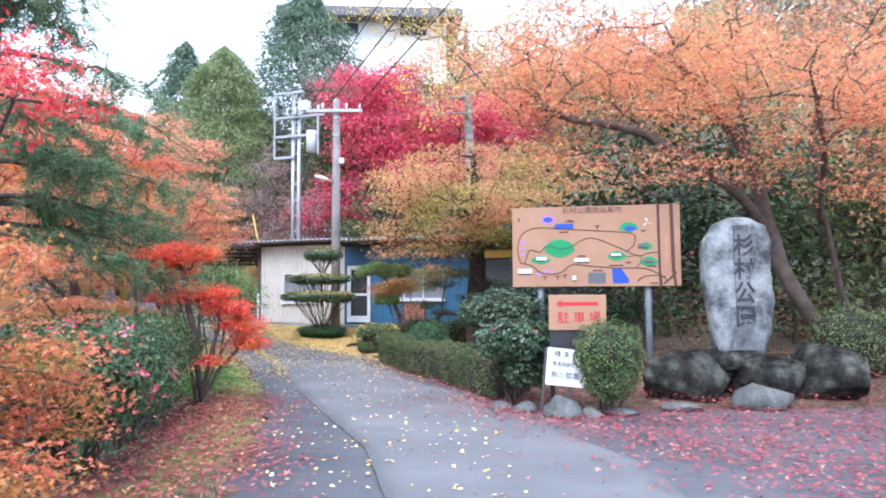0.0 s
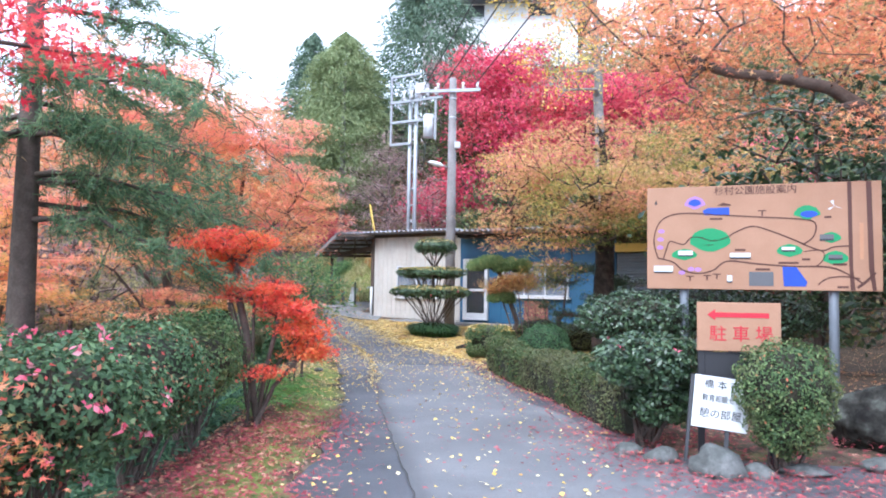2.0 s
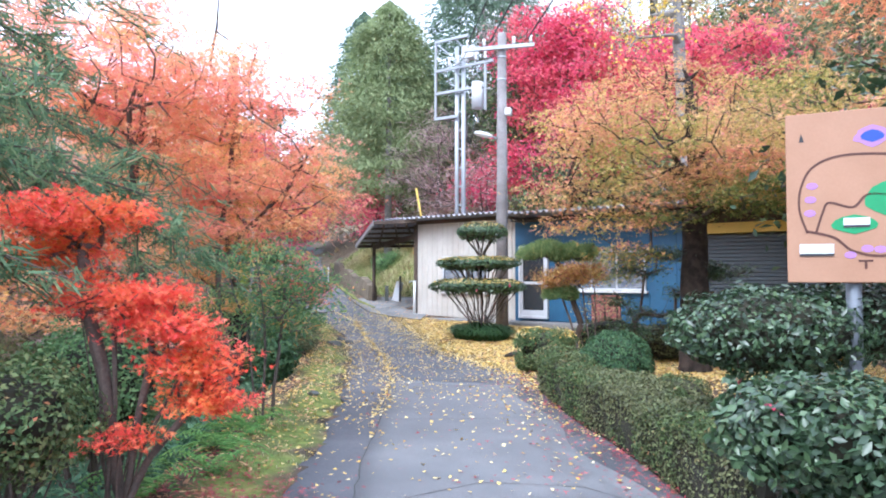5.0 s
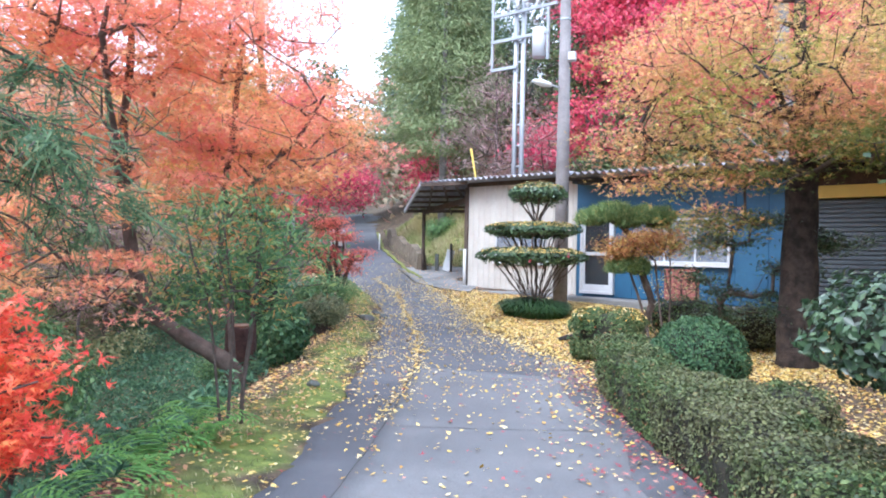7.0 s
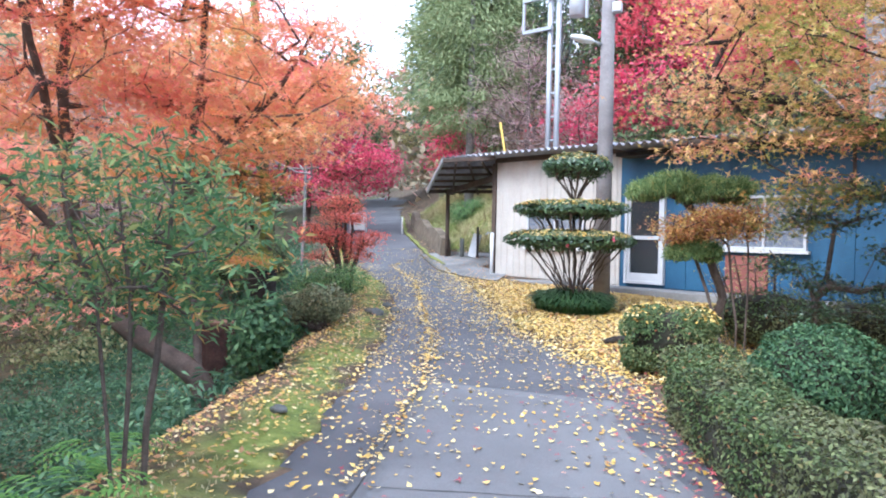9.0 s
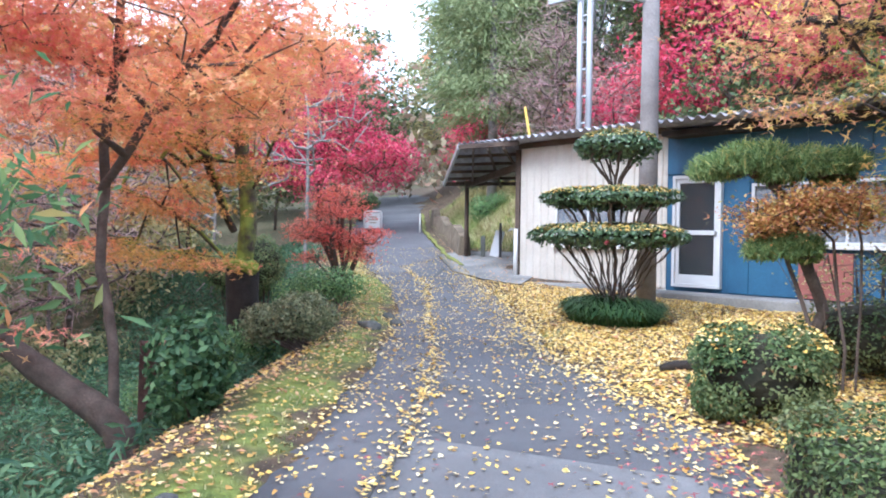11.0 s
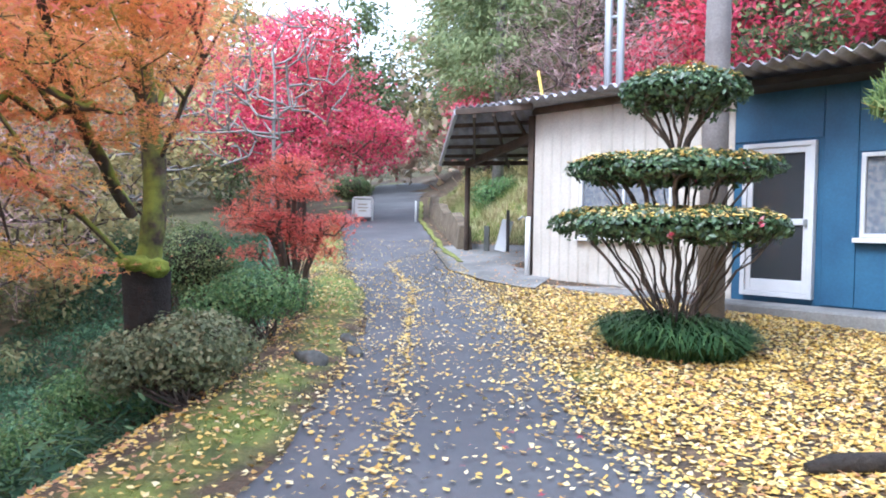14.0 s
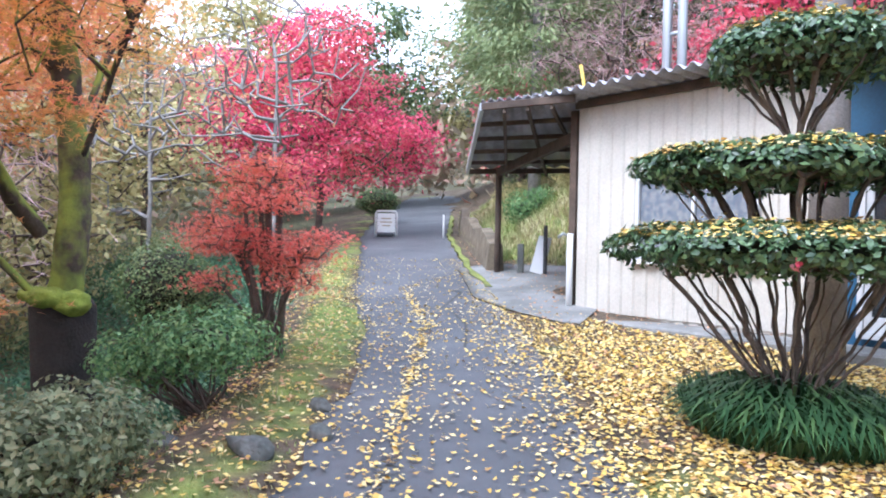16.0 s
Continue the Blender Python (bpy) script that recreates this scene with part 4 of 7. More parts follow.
# ---- signs ----
def board_sign():
    ob = thing("park_map_board", (2.37, 11.45, 0), "large tan painted map board on grey steel posts", "sign", rz=math.degrees(math.atan2(-0.5, 2.52)))
    W, z0, z1 = 1.285, 1.68, 2.94
    part("panel", box(-W, W, -0.02, 0.02, z0, z1, 0.006), TAN, ob)
    part("post", rod([(0.80, 0.09, -0.2), (0.80, 0.09, 2.7)], 0.055, 12), POST_GREY, ob)
    part("post", rod([(-0.85, 0.09, -0.2), (-0.85, 0.09, 2.7)], 0.055, 12), POST_GREY, ob)
    for z in (1.85, 2.7):
        part("rail", box(-1.2, 1.2, 0.025, 0.06, z, z + 0.06), POST_GREY, ob)

    def X(px):
        return -W + (px - 82) / (968 - 82) * 2 * W

    def Z(py):
        return z1 - (py - 78) / (503 - 78) * (z1 - z0)
    t = part("title", lettering("杉村公園施設案内", 0.115, BROWN_INK), None, ob, "brown painted title characters")
    t.matrix_local = pose(X(512), -0.0225, Z(102), 90, 0, 0)

    def line(pts, w, mat, name="painted_line"):
        bm = bmesh.new()
        P = [Vector((X(a), -0.0235, Z(b))) for a, b in pts]
        out = []
        for k in range(len(P) - 1):                       # rounded path
            p0, p1, p2, p3 = P[max(k - 1, 0)], P[k], P[k + 1], P[min(k + 2, len(P) - 1)]
            for s in range(6):
                f = s / 6
                out.append(0.5 * ((2 * p1) + (p2 - p0) * f + (2 * p0 - 5 * p1 + 4 * p2 - p3) * f * f + (3 * p1 - p0 - 3 * p2 + p3) * f ** 3))
        out.append(P[-1])
        rows = []
        for k, p in enumerate(out):
            d = (out[min(k + 1, len(out) - 1)] - out[max(k - 1, 0)]).normalized()
            nrm = Vector((-d.z, 0, d.x)) * w / 2
            rows.append((bm.verts.new(p + nrm), bm.verts.new(p - nrm)))
        for a, b in zip(rows, rows[1:]):
            bm.faces.new((a[0], a[1], b[1], b[0]))
        part(name, bm, mat, ob)

    def patch(pts, mat, name="painted_patch", y=-0.022):
        part(name, extrude_poly([(X(a), Z(b)) for a, b in pts], y - 0.0015, y), mat, ob)

    def disc(cx, cy, rx, ry, mat, n=14, y=-0.022, rough=0.0):
        patch([(cx + rx * math.cos(a) * (1 + rough * math.sin(5 * a)), cy + ry * math.sin(a) * (1 + rough * math.cos(4 * a))) for a in [2 * math.pi * k / n for k in range(n)]], mat, y=y)
    patch([(849, 79), (864, 79), (866, 420), (873, 500), (856, 500), (852, 400)], BROWN_INK)
    patch([(914, 79), (933, 79), (939, 430), (946, 500), (932, 500), (920, 420)], BROWN_INK)
    patch([(890, 240), (904, 240), (904, 380), (890, 380)], plain("faded_brown_ink", (0.48, 0.24, 0.13)))
    disc(338, 300, 80, 47, GREEN_INK, 18, rough=0.05)
    line([(130, 380), (112, 320), (118, 260), (150, 210), (230, 188), (400, 200), (560, 212), (690, 222), (735, 240), (728, 290), (690, 322)], 0.016, BROWN_INK)
    line([(150, 378), (165, 330), (180, 305), (232, 318), (262, 290), (300, 290), (345, 305), (400, 292), (440, 268), (500, 247), (560, 262), (650, 300), (750, 345), (800, 332), (860, 328)], 0.016, BROWN_INK)
    line([(130, 375), (190, 392), (230, 425), (290, 438), (350, 425), (405, 388), (520, 398), (640, 408), (740, 408), (800, 415), (860, 445), (900, 475)], 0.018, BROWN_INK)
    line([(690, 350), (752, 345), (765, 375), (735, 410)], 0.012, BROWN_INK)
    line([(742, 480), (775, 455), (830, 447), (890, 455)], 0.016, BROWN_INK)
    line([(880, 490), (905, 470), (925, 450), (942, 430)], 0.03, BROWN_INK)
    disc(278, 146, 40, 24, PURPLE_INK, 16, rough=0.15)
    disc(278, 146, 26, 14, BLUE_INK, 12, -0.0245, 0.1)
    patch([(308, 180), (330, 168), (414, 168), (414, 198), (318, 198)], BLUE_INK)
    patch([(365, 160), (390, 148), (420, 156), (420, 162)], BROWN_INK)
    disc(705, 195, 48, 26, GREEN_INK, 14, rough=0.15)
    disc(712, 202, 32, 14, BLUE_INK, 10, -0.0245)
    for cx, cy, rx, ry in ((235, 360, 52, 22), (640, 345, 48, 24), (790, 295, 36, 20), (805, 375, 46, 26)):
        disc(cx, cy, rx, ry, GREEN_INK, 12, rough=0.1)
    for cx, cy, w, h in ((240, 356, 58, 24), (150, 422, 78, 30), (455, 366, 80, 24), (636, 340, 50, 18), (775, 295, 50, 24), (805, 372, 50, 20), (414, 460, 20, 30)):
        patch([(cx - w / 2, cy - h / 2), (cx + w / 2, cy - h / 2), (cx + w / 2, cy + h / 2), (cx - w / 2, cy + h / 2)], WHITE_SIGN if cx not in (775, 805) else GREY_INK, y=-0.0245)
        patch([(cx - w / 2, cy + h / 2 - 6), (cx + w / 2, cy + h / 2 - 6), (cx + w / 2, cy + h / 2), (cx - w / 2, cy + h / 2)], BLACK_INK, y=-0.027)
    patch([(488, 430), (580, 430), (580, 487), (488, 487)], GREY_INK)
    patch([(613, 410), (664, 410), (704, 470), (698, 487), (618, 487)], BLUE_INK)
    for cx, cy in ((142, 262), (138, 296), (136, 330), (262, 420), (290, 422), (225, 435)):
        disc(cx, cy, 14, 9, PURPLE_INK, 8)
    for cx, cy, w in ((362, 214, 50), (540, 420, 55), (636, 394, 75), (780, 215, 26), (830, 488, 40), (330, 322, 40), (455, 342, 40), (700, 380, 30), (820, 400, 50)):
        patch([(cx - w / 2, cy - 4), (cx + w / 2, cy - 4), (cx + w / 2, cy + 4), (cx - w / 2, cy + 4)], BROWN_INK, "illegible_caption")
    for cx, cy in ((540, 190), (258, 455), (326, 452), (364, 446)):
        patch([(cx - 16, cy - 8), (cx + 16, cy - 8), (cx + 16, cy - 3), (cx + 3, cy - 3), (cx + 3, cy + 14), (cx - 3, cy + 14), (cx - 3, cy - 3), (cx - 16, cy - 3)], BROWN_INK)
    patch([(113, 150), (119, 128), (126, 150)], BLACK_INK)
    for a in (0.4, 2.5, 4.4):
        patch([(802, 172), (802 + 24 * math.cos(a) - 6, 172 + 20 * math.sin(a)), (802 + 24 * math.cos(a) + 6, 172 + 24 * math.sin(a))], WHITE_SIGN)
    return ob


board_sign()
arrow = thing("parking_sign", (1.69, 9.29, 0), "tan parking sign with a red arrow on dark posts", "sign", rz=-3)
part("panel", box(-0.36, 0.36, -0.012, 0.012, 1.10, 1.545, 0.004), TAN, arrow)
part("arrow", extrude_poly([(-0.27, 1.43), (-0.20, 1.48), (-0.20, 1.452), (0.26, 1.452), (0.26, 1.408), (-0.20, 1.408), (-0.20, 1.38)], -0.016, -0.0135), RED_INK, arrow)
tx = part("lettering", lettering("駐 車 場", 0.155, RED_INK), None, arrow, "red painted characters")
tx.matrix_local = pose(0.02, -0.0145, 1.25, 90, 0, 0)
part("post", box(-0.35, -0.29, 0.013, 0.06, 0.0, 1.5), BLACK_INK, arrow)
part("post", box(0.26, 0.32, 0.013, 0.06, 0.0, 1.5), BLACK_INK, arrow)
part("backing", box(-0.34, 0.36, 0.02, 0.05, 0.62, 1.09), BLACK_INK, arrow, "dark board below the sign")

notice = thing("notice_board", (1.49, 9.1, 0.12), "white notice board leaning against the parking sign", "sign")
notice.matrix_world = pose(1.50, 9.10, 0.66, -14, 6, -4)
part("panel", box(-0.235, 0.235, -0.01, 0.01, -0.24, 0.22, 0.004), WHITE_SIGN, notice)
for text, size, dx, dz in (("橋 本 市", 0.085, 0.0, 0.145), ("教育相談センター", 0.068, 0.06, 0.02), ("憩の部屋", 0.09, -0.0, -0.115)):
    tx = part("lettering", lettering(text, size, BLACK_INK), None, notice, "black characters")
    if text.startswith("教"):
        tx.scale = (0.82, 1, 1)
    tx.location, tx.rotation_euler = (dx, -0.013, dz), (math.pi / 2, 0, 0)
part("stake", box(-0.27, -0.238, 0.0, 0.03, -0.55, 0.22), BLACK_INK, notice)
part("stake", box(0.05, 0.09, 0.012, 0.03, -0.55, 0.1), BLACK_INK, notice)

wsign = thing("road_closed_sign", (-16.1, 36.7, 1.66), "white sign in a white tube frame standing on the lane", "sign", rz=28)
part("frame", rod([(-0.33, 0, 0), (-0.33, 0, 0.72), (-0.28, 0, 0.8), (0.28, 0, 0.8), (0.33, 0, 0.72), (0.33, 0, 0)], 0.035, 8), plain("bright_white_tube", (0.80, 0.82, 0.80), 0.4), wsign)
part("panel", box(-0.28, 0.28, -0.015, 0.01, 0.14, 0.73), plain("bright_white_panel", (0.82, 0.83, 0.80), 0.5), wsign)
for k, (w, z) in enumerate(((0.30, 0.55), (0.36, 0.44), (0.26, 0.33))):
    part("illegible_text", box(-w / 2, w / 2, -0.02, -0.0155, z, z + 0.035, 0), plain("faded_text", (0.45, 0.36, 0.22)), wsign)
part("ballast", box(-0.26, 0.26, -0.1, 0.1, 0.0, 0.1, 0.02), BLACK_INK, wsign)


# ---- stones ----
def rock(name, at, size, mat, label, category="boulder", seed=0, group="", rz=0, flat=0.0, cuts=3, rough=0.22, block=1.0):
    bm = bmesh.new()
    bmesh.ops.create_icosphere(bm, subdivisions=cuts, radius=1)
    for v in bm.verts:
        q = v.co.copy()
        d = noise.noise(q * 1.1 + Vector((seed, seed * 2.3, 0))) * rough * 1.6 + noise.noise(q * 3.1 + Vector((seed * 3, 0, seed))) * rough * 0.5
        if block != 1.0:
            q = Vector([math.copysign(abs(c) ** block, c) * 0.86 for c in q])
        v.co = q * (1 + d)
    pick = random.Random(seed)
    for _ in range(16):                                        # split faces
        nrm = Vector((pick.gauss(0, 1), pick.gauss(0, 1), pick.gauss(0, 0.8))).normalized()
        o = pick.uniform(0.62, 0.86)
        for v in bm.verts:
            over = v.co.dot(nrm) - o
            if over > 0:
                v.co -= nrm * over * 0.93
    for v in bm.verts:
        v.co *= 1.18 + 0.06 * noise.noise(v.co * 6 + Vector((seed, 0, 0))) + 0.035 * noise.noise(v.co * 15 + Vector((0, seed, 0)))
        v.co = Vector((v.co.x * size[0], v.co.y * size[1], v.co.z * size[2]))
    for f in bm.faces:
        f.smooth = True
    ob = part(name, bm, mat)
    ob.matrix_world = pose(*at, 0, 0, rz)
    return tagged(ob, label, category, group)


for k, (x, y, z, a, b, c) in enumerate(((3.26, 10.0, 0.42, 0.60, 0.42, 0.36), (4.28, 9.98, 0.43, 0.58, 0.42, 0.36), (5.17, 9.95, 0.45, 0.52, 0.44, 0.37))):
    rock("boulder", (x, y, z), (a, b, c), BOULDER, "dark mossy boulder in the bed's retaining edge", "boulder", 3 + k * 5, "edging boulders", cuts=5, rough=0.26, block=0.5)
rock("boulder", (3.78, 9.85, 0.66), (0.22, 0.2, 0.12), BOULDER, "dark wedge stone between the edging boulders", "boulder", 47, "edging boulders", rough=0.3, block=0.7)
for k, (x, y, z, a, b, c) in enumerate(((4.0, 9.4, 0.2, 0.36, 0.22, 0.22), (2.95, 9.3, 0.13, 0.26, 0.16, 0.08), (1.42, 8.75, 0.18, 0.22, 0.17, 0.19), (2.15, 9.0, 0.12, 0.22, 0.14, 0.06), (1.75, 8.85, 0.12, 0.16, 0.12, 0.08), (1.0, 9.2, 0.12, 0.16, 0.12, 0.1), (0.72, 9.5, 0.1, 0.14, 0.1, 0.1))):
    rock("edging_stone", (x, y, z), (a, b, c), STONE, "grey edging stone at the foot of the bed", "stone", 30 + k * 4, "edging stones")
for k, (x, y, a) in enumerate(((-6.63, 20.85, 0.17), (-6.5, 21.35, 0.10), (-6.95, 21.9, 0.11), (-7.5, 20.9, 0.13), (-4.35, 15.0, 0.08))):
    rock("bank_stone", on(x, y, 0.02), (a, a * 0.7, a * 0.55), STONE, "dark stone on the mossy verge", "stone", 60 + k * 4, "verge stones", rough=0.4)


def monument_stone():
    prof = [(-0.33, 0.62), (-0.42, 1.1), (-0.52, 1.75), (-0.50, 2.3), (-0.36, 2.52), (-0.1, 2.64), (0.22, 2.63), (0.42, 2.54), (0.50, 2.3), (0.47, 1.9), (0.53, 1.4), (0.46, 0.95), (0.33, 0.62)]
    bm = bmesh.new()
    rings = []
    pts = []
    for k in range(len(prof)):
        a, b = prof[k], prof[(k + 1) % len(prof)]
        for s in range(4):
            pts.append((a[0] + (b[0] - a[0]) * s / 4, a[1] + (b[1] - a[1]) * s / 4))
    for y, sc in ((-0.17, 0.0), (-0.17, 0.45), (-0.16, 0.86), (-0.11, 0.97), (0.0, 1.0), (0.13, 0.95), (0.2, 0.8), (0.2, 0.0)):
        row = []
        for x, z in pts:
            p = Vector((x * sc + 0.0, y, 1.6 + (z - 1.6) * sc))
            p += Vector((0, 1, 0)) * 0.035 * noise.noise(p * 3.2) + Vector((1, 0, 1)) * 0.02 * noise.noise(p * 4.5 + Vector((9, 0, 0))) * (sc > 0.5)
            row.append(bm.verts.new(p))
        rings.append(row)
    m = len(pts)
    for a, b in zip(rings, rings[1:]):
        for k in range(m):
            f = bm.faces.new((a[k], a[(k + 1) % m], b[(k + 1) % m], b[k]))
            f.smooth = True
    bmesh.ops.remove_doubles(bm, verts=bm.verts, dist=0.001)
    bmesh.ops.recalc_face_normals(bm, faces=bm.faces)
    return bm


mon = thing("stone_monument", (4.23, 10.6, 0.02), "tall pale grey standing stone with dark carved characters", "monument", rz=6)
part("stone", monument_stone(), MONUMENT, mon)
part("inscription_panel", extrude_poly([(-0.11, 2.50), (0.10, 2.52), (0.12, 2.1), (0.10, 1.2), (0.20, 0.74), (-0.20, 0.74), (-0.10, 1.2), (-0.12, 2.0)], -0.196, -0.12), surface("smoothed_grey_face", [(0.35, (0.06, 0.065, 0.07)), (0.65, (0.22, 0.23, 0.245))], 3, 40, 0.85, 0.3), mon)
for k, ch in enumerate("杉村公園"):
    tx = part("carved_character", lettering(ch, 0.32, CARVED, 0.003, 0.005), None, mon, "dark carved character")
    tx.location, tx.rotation_euler = (0.02, -0.203, 2.20 - k * 0.335), (math.pi / 2, 0, 0)


DOME_GREEN = leafy("dome_azalea_leaves", [(0, (0.032, 0.075, 0.036)), (0.6, (0.072, 0.15, 0.066)), (1, (0.14, 0.24, 0.10))], glow=0.25)
DEEP_GREEN = leafy("deep_green_leaves", [(0, (0.038, 0.075, 0.036)), (0.55, (0.085, 0.155, 0.07)), (0.92, (0.16, 0.25, 0.11)), (1, (0.58, 0.09, 0.08))], glow=0.25)
OLIVE_GREEN = leafy("grey_green_leaves", [(0, (0.12, 0.14, 0.08)), (0.6, (0.22, 0.26, 0.14)), (1, (0.36, 0.34, 0.19))], glow=0.3)


# ---- clipped shrubs and bushes ----
def shell(blobs, total, deep=0.22, lump=0.1, square=1.0):
    """Places and facings on the skin of joined ellipsoids."""
    area = np.array([b[3] * b[4] + b[4] * b[5] + b[3] * b[5] for b in blobs])
    pick = RNG.choice(len(blobs), total, p=area / area.sum())
    u = RNG.normal(size=(total, 3))
    u /= np.linalg.norm(u, axis=1, keepdims=True)
    if square != 1.0:
        u = np.sign(u) * np.abs(u) ** square
    B = np.array(blobs, float)[pick]
    wave = 1 + lump * np.sin(u[:, 0] * 7 + pick) * np.sin(u[:, 1] * 6 + 2 * pick) + lump * 0.6 * np.sin(u[:, 2] * 11 + u[:, 0] * 9)
    rad = (1 - deep * RNG.uniform(0, 1, total) ** 1.6) * wave
    return B[:, :3] + u * B[:, 3:6] * rad[:, None], u / B[:, 3:6]


def core_mesh(blobs, scale):
    bm = bmesh.new()
    for x, y, z, a, b, c in blobs:
        made = bmesh.ops.create_icosphere(bm, subdivisions=3, radius=1)
        for v in made["verts"]:
            v.co *= scale * (1 + 0.12 * noise.noise(v.co * 2.5 + Vector((x, y, z))))
            v.co = Vector((x + v.co.x * a, y + v.co.y * b, z + v.co.z * c))
    return bm


def bush(name, label, base, blobs, count, leaf, mat, shape="oval", deep=0.25, core=0.8, stems=9, tilt=0.55, category="shrub", group="", flowers=0, stem_r=0.018, bark=BARK, lump=0.1, square=1.0, cap=0):
    ob = thing(name, base, label, category, group)
    b = np.array(base)
    if stems:
        p0, p1, r0, r1 = [], [], [], []
        for _ in range(stems):
            k = RNG.integers(len(blobs))
            B = blobs[k]
            t = np.array(B[:3]) + RNG.uniform(-0.6, 0.6, 3) * np.array(B[3:6])
            a = b + np.array([RNG.normal() * 0.07, RNG.normal() * 0.07, -0.05])
            mid = a + (t - a) * 0.5 + np.array([RNG.normal() * 0.06, RNG.normal() * 0.06, -0.03])
            r = stem_r * RNG.uniform(0.7, 1.3)
            p0 += [a, mid]
            p1 += [mid, t]
            r0 += [r, r * 0.75]
            r1 += [r * 0.75, r * 0.4]
        part("stem", tubes("stem", np.array(p0) - b, np.array(p1) - b, r0, r1, bark), None, ob)
    # added dark filler: the bush's inner shade as a solid body
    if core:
        part("shade_core", core_mesh([(x - b[0], y - b[1], z - b[2], p, q, r) for x, y, z, p, q, r in blobs], core), CORE, ob)
    pos, nrm = shell(blobs, count, deep, lump, square)
    nrm = nrm / np.linalg.norm(nrm, axis=1, keepdims=True) + RNG.normal(size=nrm.shape) * tilt + np.array([0, 0, 0.25])
    keep = pos[:, 2] > ground_z(pos[:, 0], pos[:, 1]) + 0.02
    part("foliage", leaf_mesh("foliage", pos[keep] - b, nrm[keep], leaf, mat, shape), None, ob)
    if flowers:
        pos, nrm = shell(blobs, flowers, 0.05, lump)
        rep = 6
        P = np.repeat(pos * 1.0, rep, 0) + RNG.normal(size=(flowers * rep, 3)) * 0.02
        part("blossom", leaf_mesh("blossom", P - b, np.repeat(nrm, rep, 0) + RNG.normal(size=(flowers * rep, 3)) * 2, 0.055, PINK), None, ob, "pink blossoms")
    if cap:
        pos, nrm = shell(blobs, cap, 0.02, lump, square)
        up = pos[:, 2] > max(q[2] + 0.55 * q[5] for q in blobs)
        part("leaf_cap", leaf_mesh("leaf_cap", pos[up] - b + np.array([0, 0, 0.02]), np.array([0, 0, 1.0]) + RNG.normal(size=(up.sum(), 3)) * 0.4, 0.042, FALLEN_YELLOW, "fan"), None, ob, "fallen yellow leaves on top")
    return ob


def hedge():
    """A clipped run beside the lane."""
    ob = thing("clipped_hedge", on(-0.6, 15.3), "long low clipped azalea hedge along the lane", "hedge")
    b = np.array(ob.matrix_world.translation)
    line = np.array([(-1.2, 16.3), (-0.68, 14.8), (-0.08, 13.4), (0.38, 12.1), (0.74, 10.9), (0.95, 10.4)])
    seg = np.linalg.norm(np.diff(line, axis=0), axis=1)
    cum = np.concatenate([[0], np.cumsum(seg)])

    def spot(s):
        return np.stack([np.interp(s, cum, line[:, 0]), np.interp(s, cum, line[:, 1])], -1)
    half, high = 0.31, 0.62
    n = 42000
    s = RNG.uniform(0.01, cum[-1] - 0.01, n)
    c = spot(s)
    d = spot(s + 0.05) - spot(s - 0.05)
    d /= np.linalg.norm(d, axis=1, keepdims=True)
    nn = np.stack([d[:, 1], -d[:, 0]], -1)
    a = RNG.uniform(0, 1, n)
    side = np.where(a < 0.42, -1, np.where(a < 0.62, 1, 0))
    uu = np.where(side == 0, RNG.uniform(-1, 1, n), side * (1 - 0.25 * RNG.uniform(0, 1, n) ** 1.6))
    hh = np.where(side == 0, 1 - 0.2 * RNG.uniform(0, 1, n) ** 1.6, RNG.uniform(0.08, 1, n))
    hh = hh * (1 - 0.12 * np.abs(uu) ** 4)
    bulge = 1 + 0.07 * np.sin(s * 3.1) + 0.05 * np.sin(s * 7.7 + uu)
    taper = 1 - 0.25 * (1 - hh) * (np.abs(uu))
    xy = c + nn * (uu * half * bulge * taper)[:, None]
    z = ground_z(xy[:, 0], xy[:, 1]) + hh * high * (1 + 0.06 * np.sin(s * 2.3 + 1) + 0.03 * np.sin(s * 9))
    nrm = np.concatenate([nn * side[:, None], (side == 0)[:, None] * 1.0 + 0.3], 1) + RNG.normal(size=(n, 3)) * 0.55
    part("foliage", leaf_mesh("foliage", np.concatenate([xy, z[:, None]], 1) - b, nrm, 0.035, HEDGE), None, ob)
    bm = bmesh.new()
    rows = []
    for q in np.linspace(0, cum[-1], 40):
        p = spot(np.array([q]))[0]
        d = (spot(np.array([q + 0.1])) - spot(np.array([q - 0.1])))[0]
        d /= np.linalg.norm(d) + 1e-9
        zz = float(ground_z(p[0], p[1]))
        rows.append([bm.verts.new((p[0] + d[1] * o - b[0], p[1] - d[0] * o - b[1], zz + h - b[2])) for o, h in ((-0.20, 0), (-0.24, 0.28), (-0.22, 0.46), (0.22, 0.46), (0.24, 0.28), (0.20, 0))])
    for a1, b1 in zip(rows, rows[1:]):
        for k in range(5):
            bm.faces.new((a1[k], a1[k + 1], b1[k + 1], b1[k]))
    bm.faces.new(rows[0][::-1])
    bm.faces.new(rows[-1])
    part("shade_core", bm, CORE, ob)
    tw = 1500
    s = RNG.uniform(0, cum[-1], tw)
    c = spot(s)
    d = spot(s + 0.05) - spot(s - 0.05)
    d /= np.linalg.norm(d, axis=1, keepdims=True)
    nn = np.stack([d[:, 1], -d[:, 0]], -1)
    o = -np.abs(RNG.uniform(0.2, 0.33, tw))
    xy = c + nn * o[:, None]
    z0 = ground_z(xy[:, 0], xy[:, 1])
    p0 = np.concatenate([xy, z0[:, None]], 1) - b
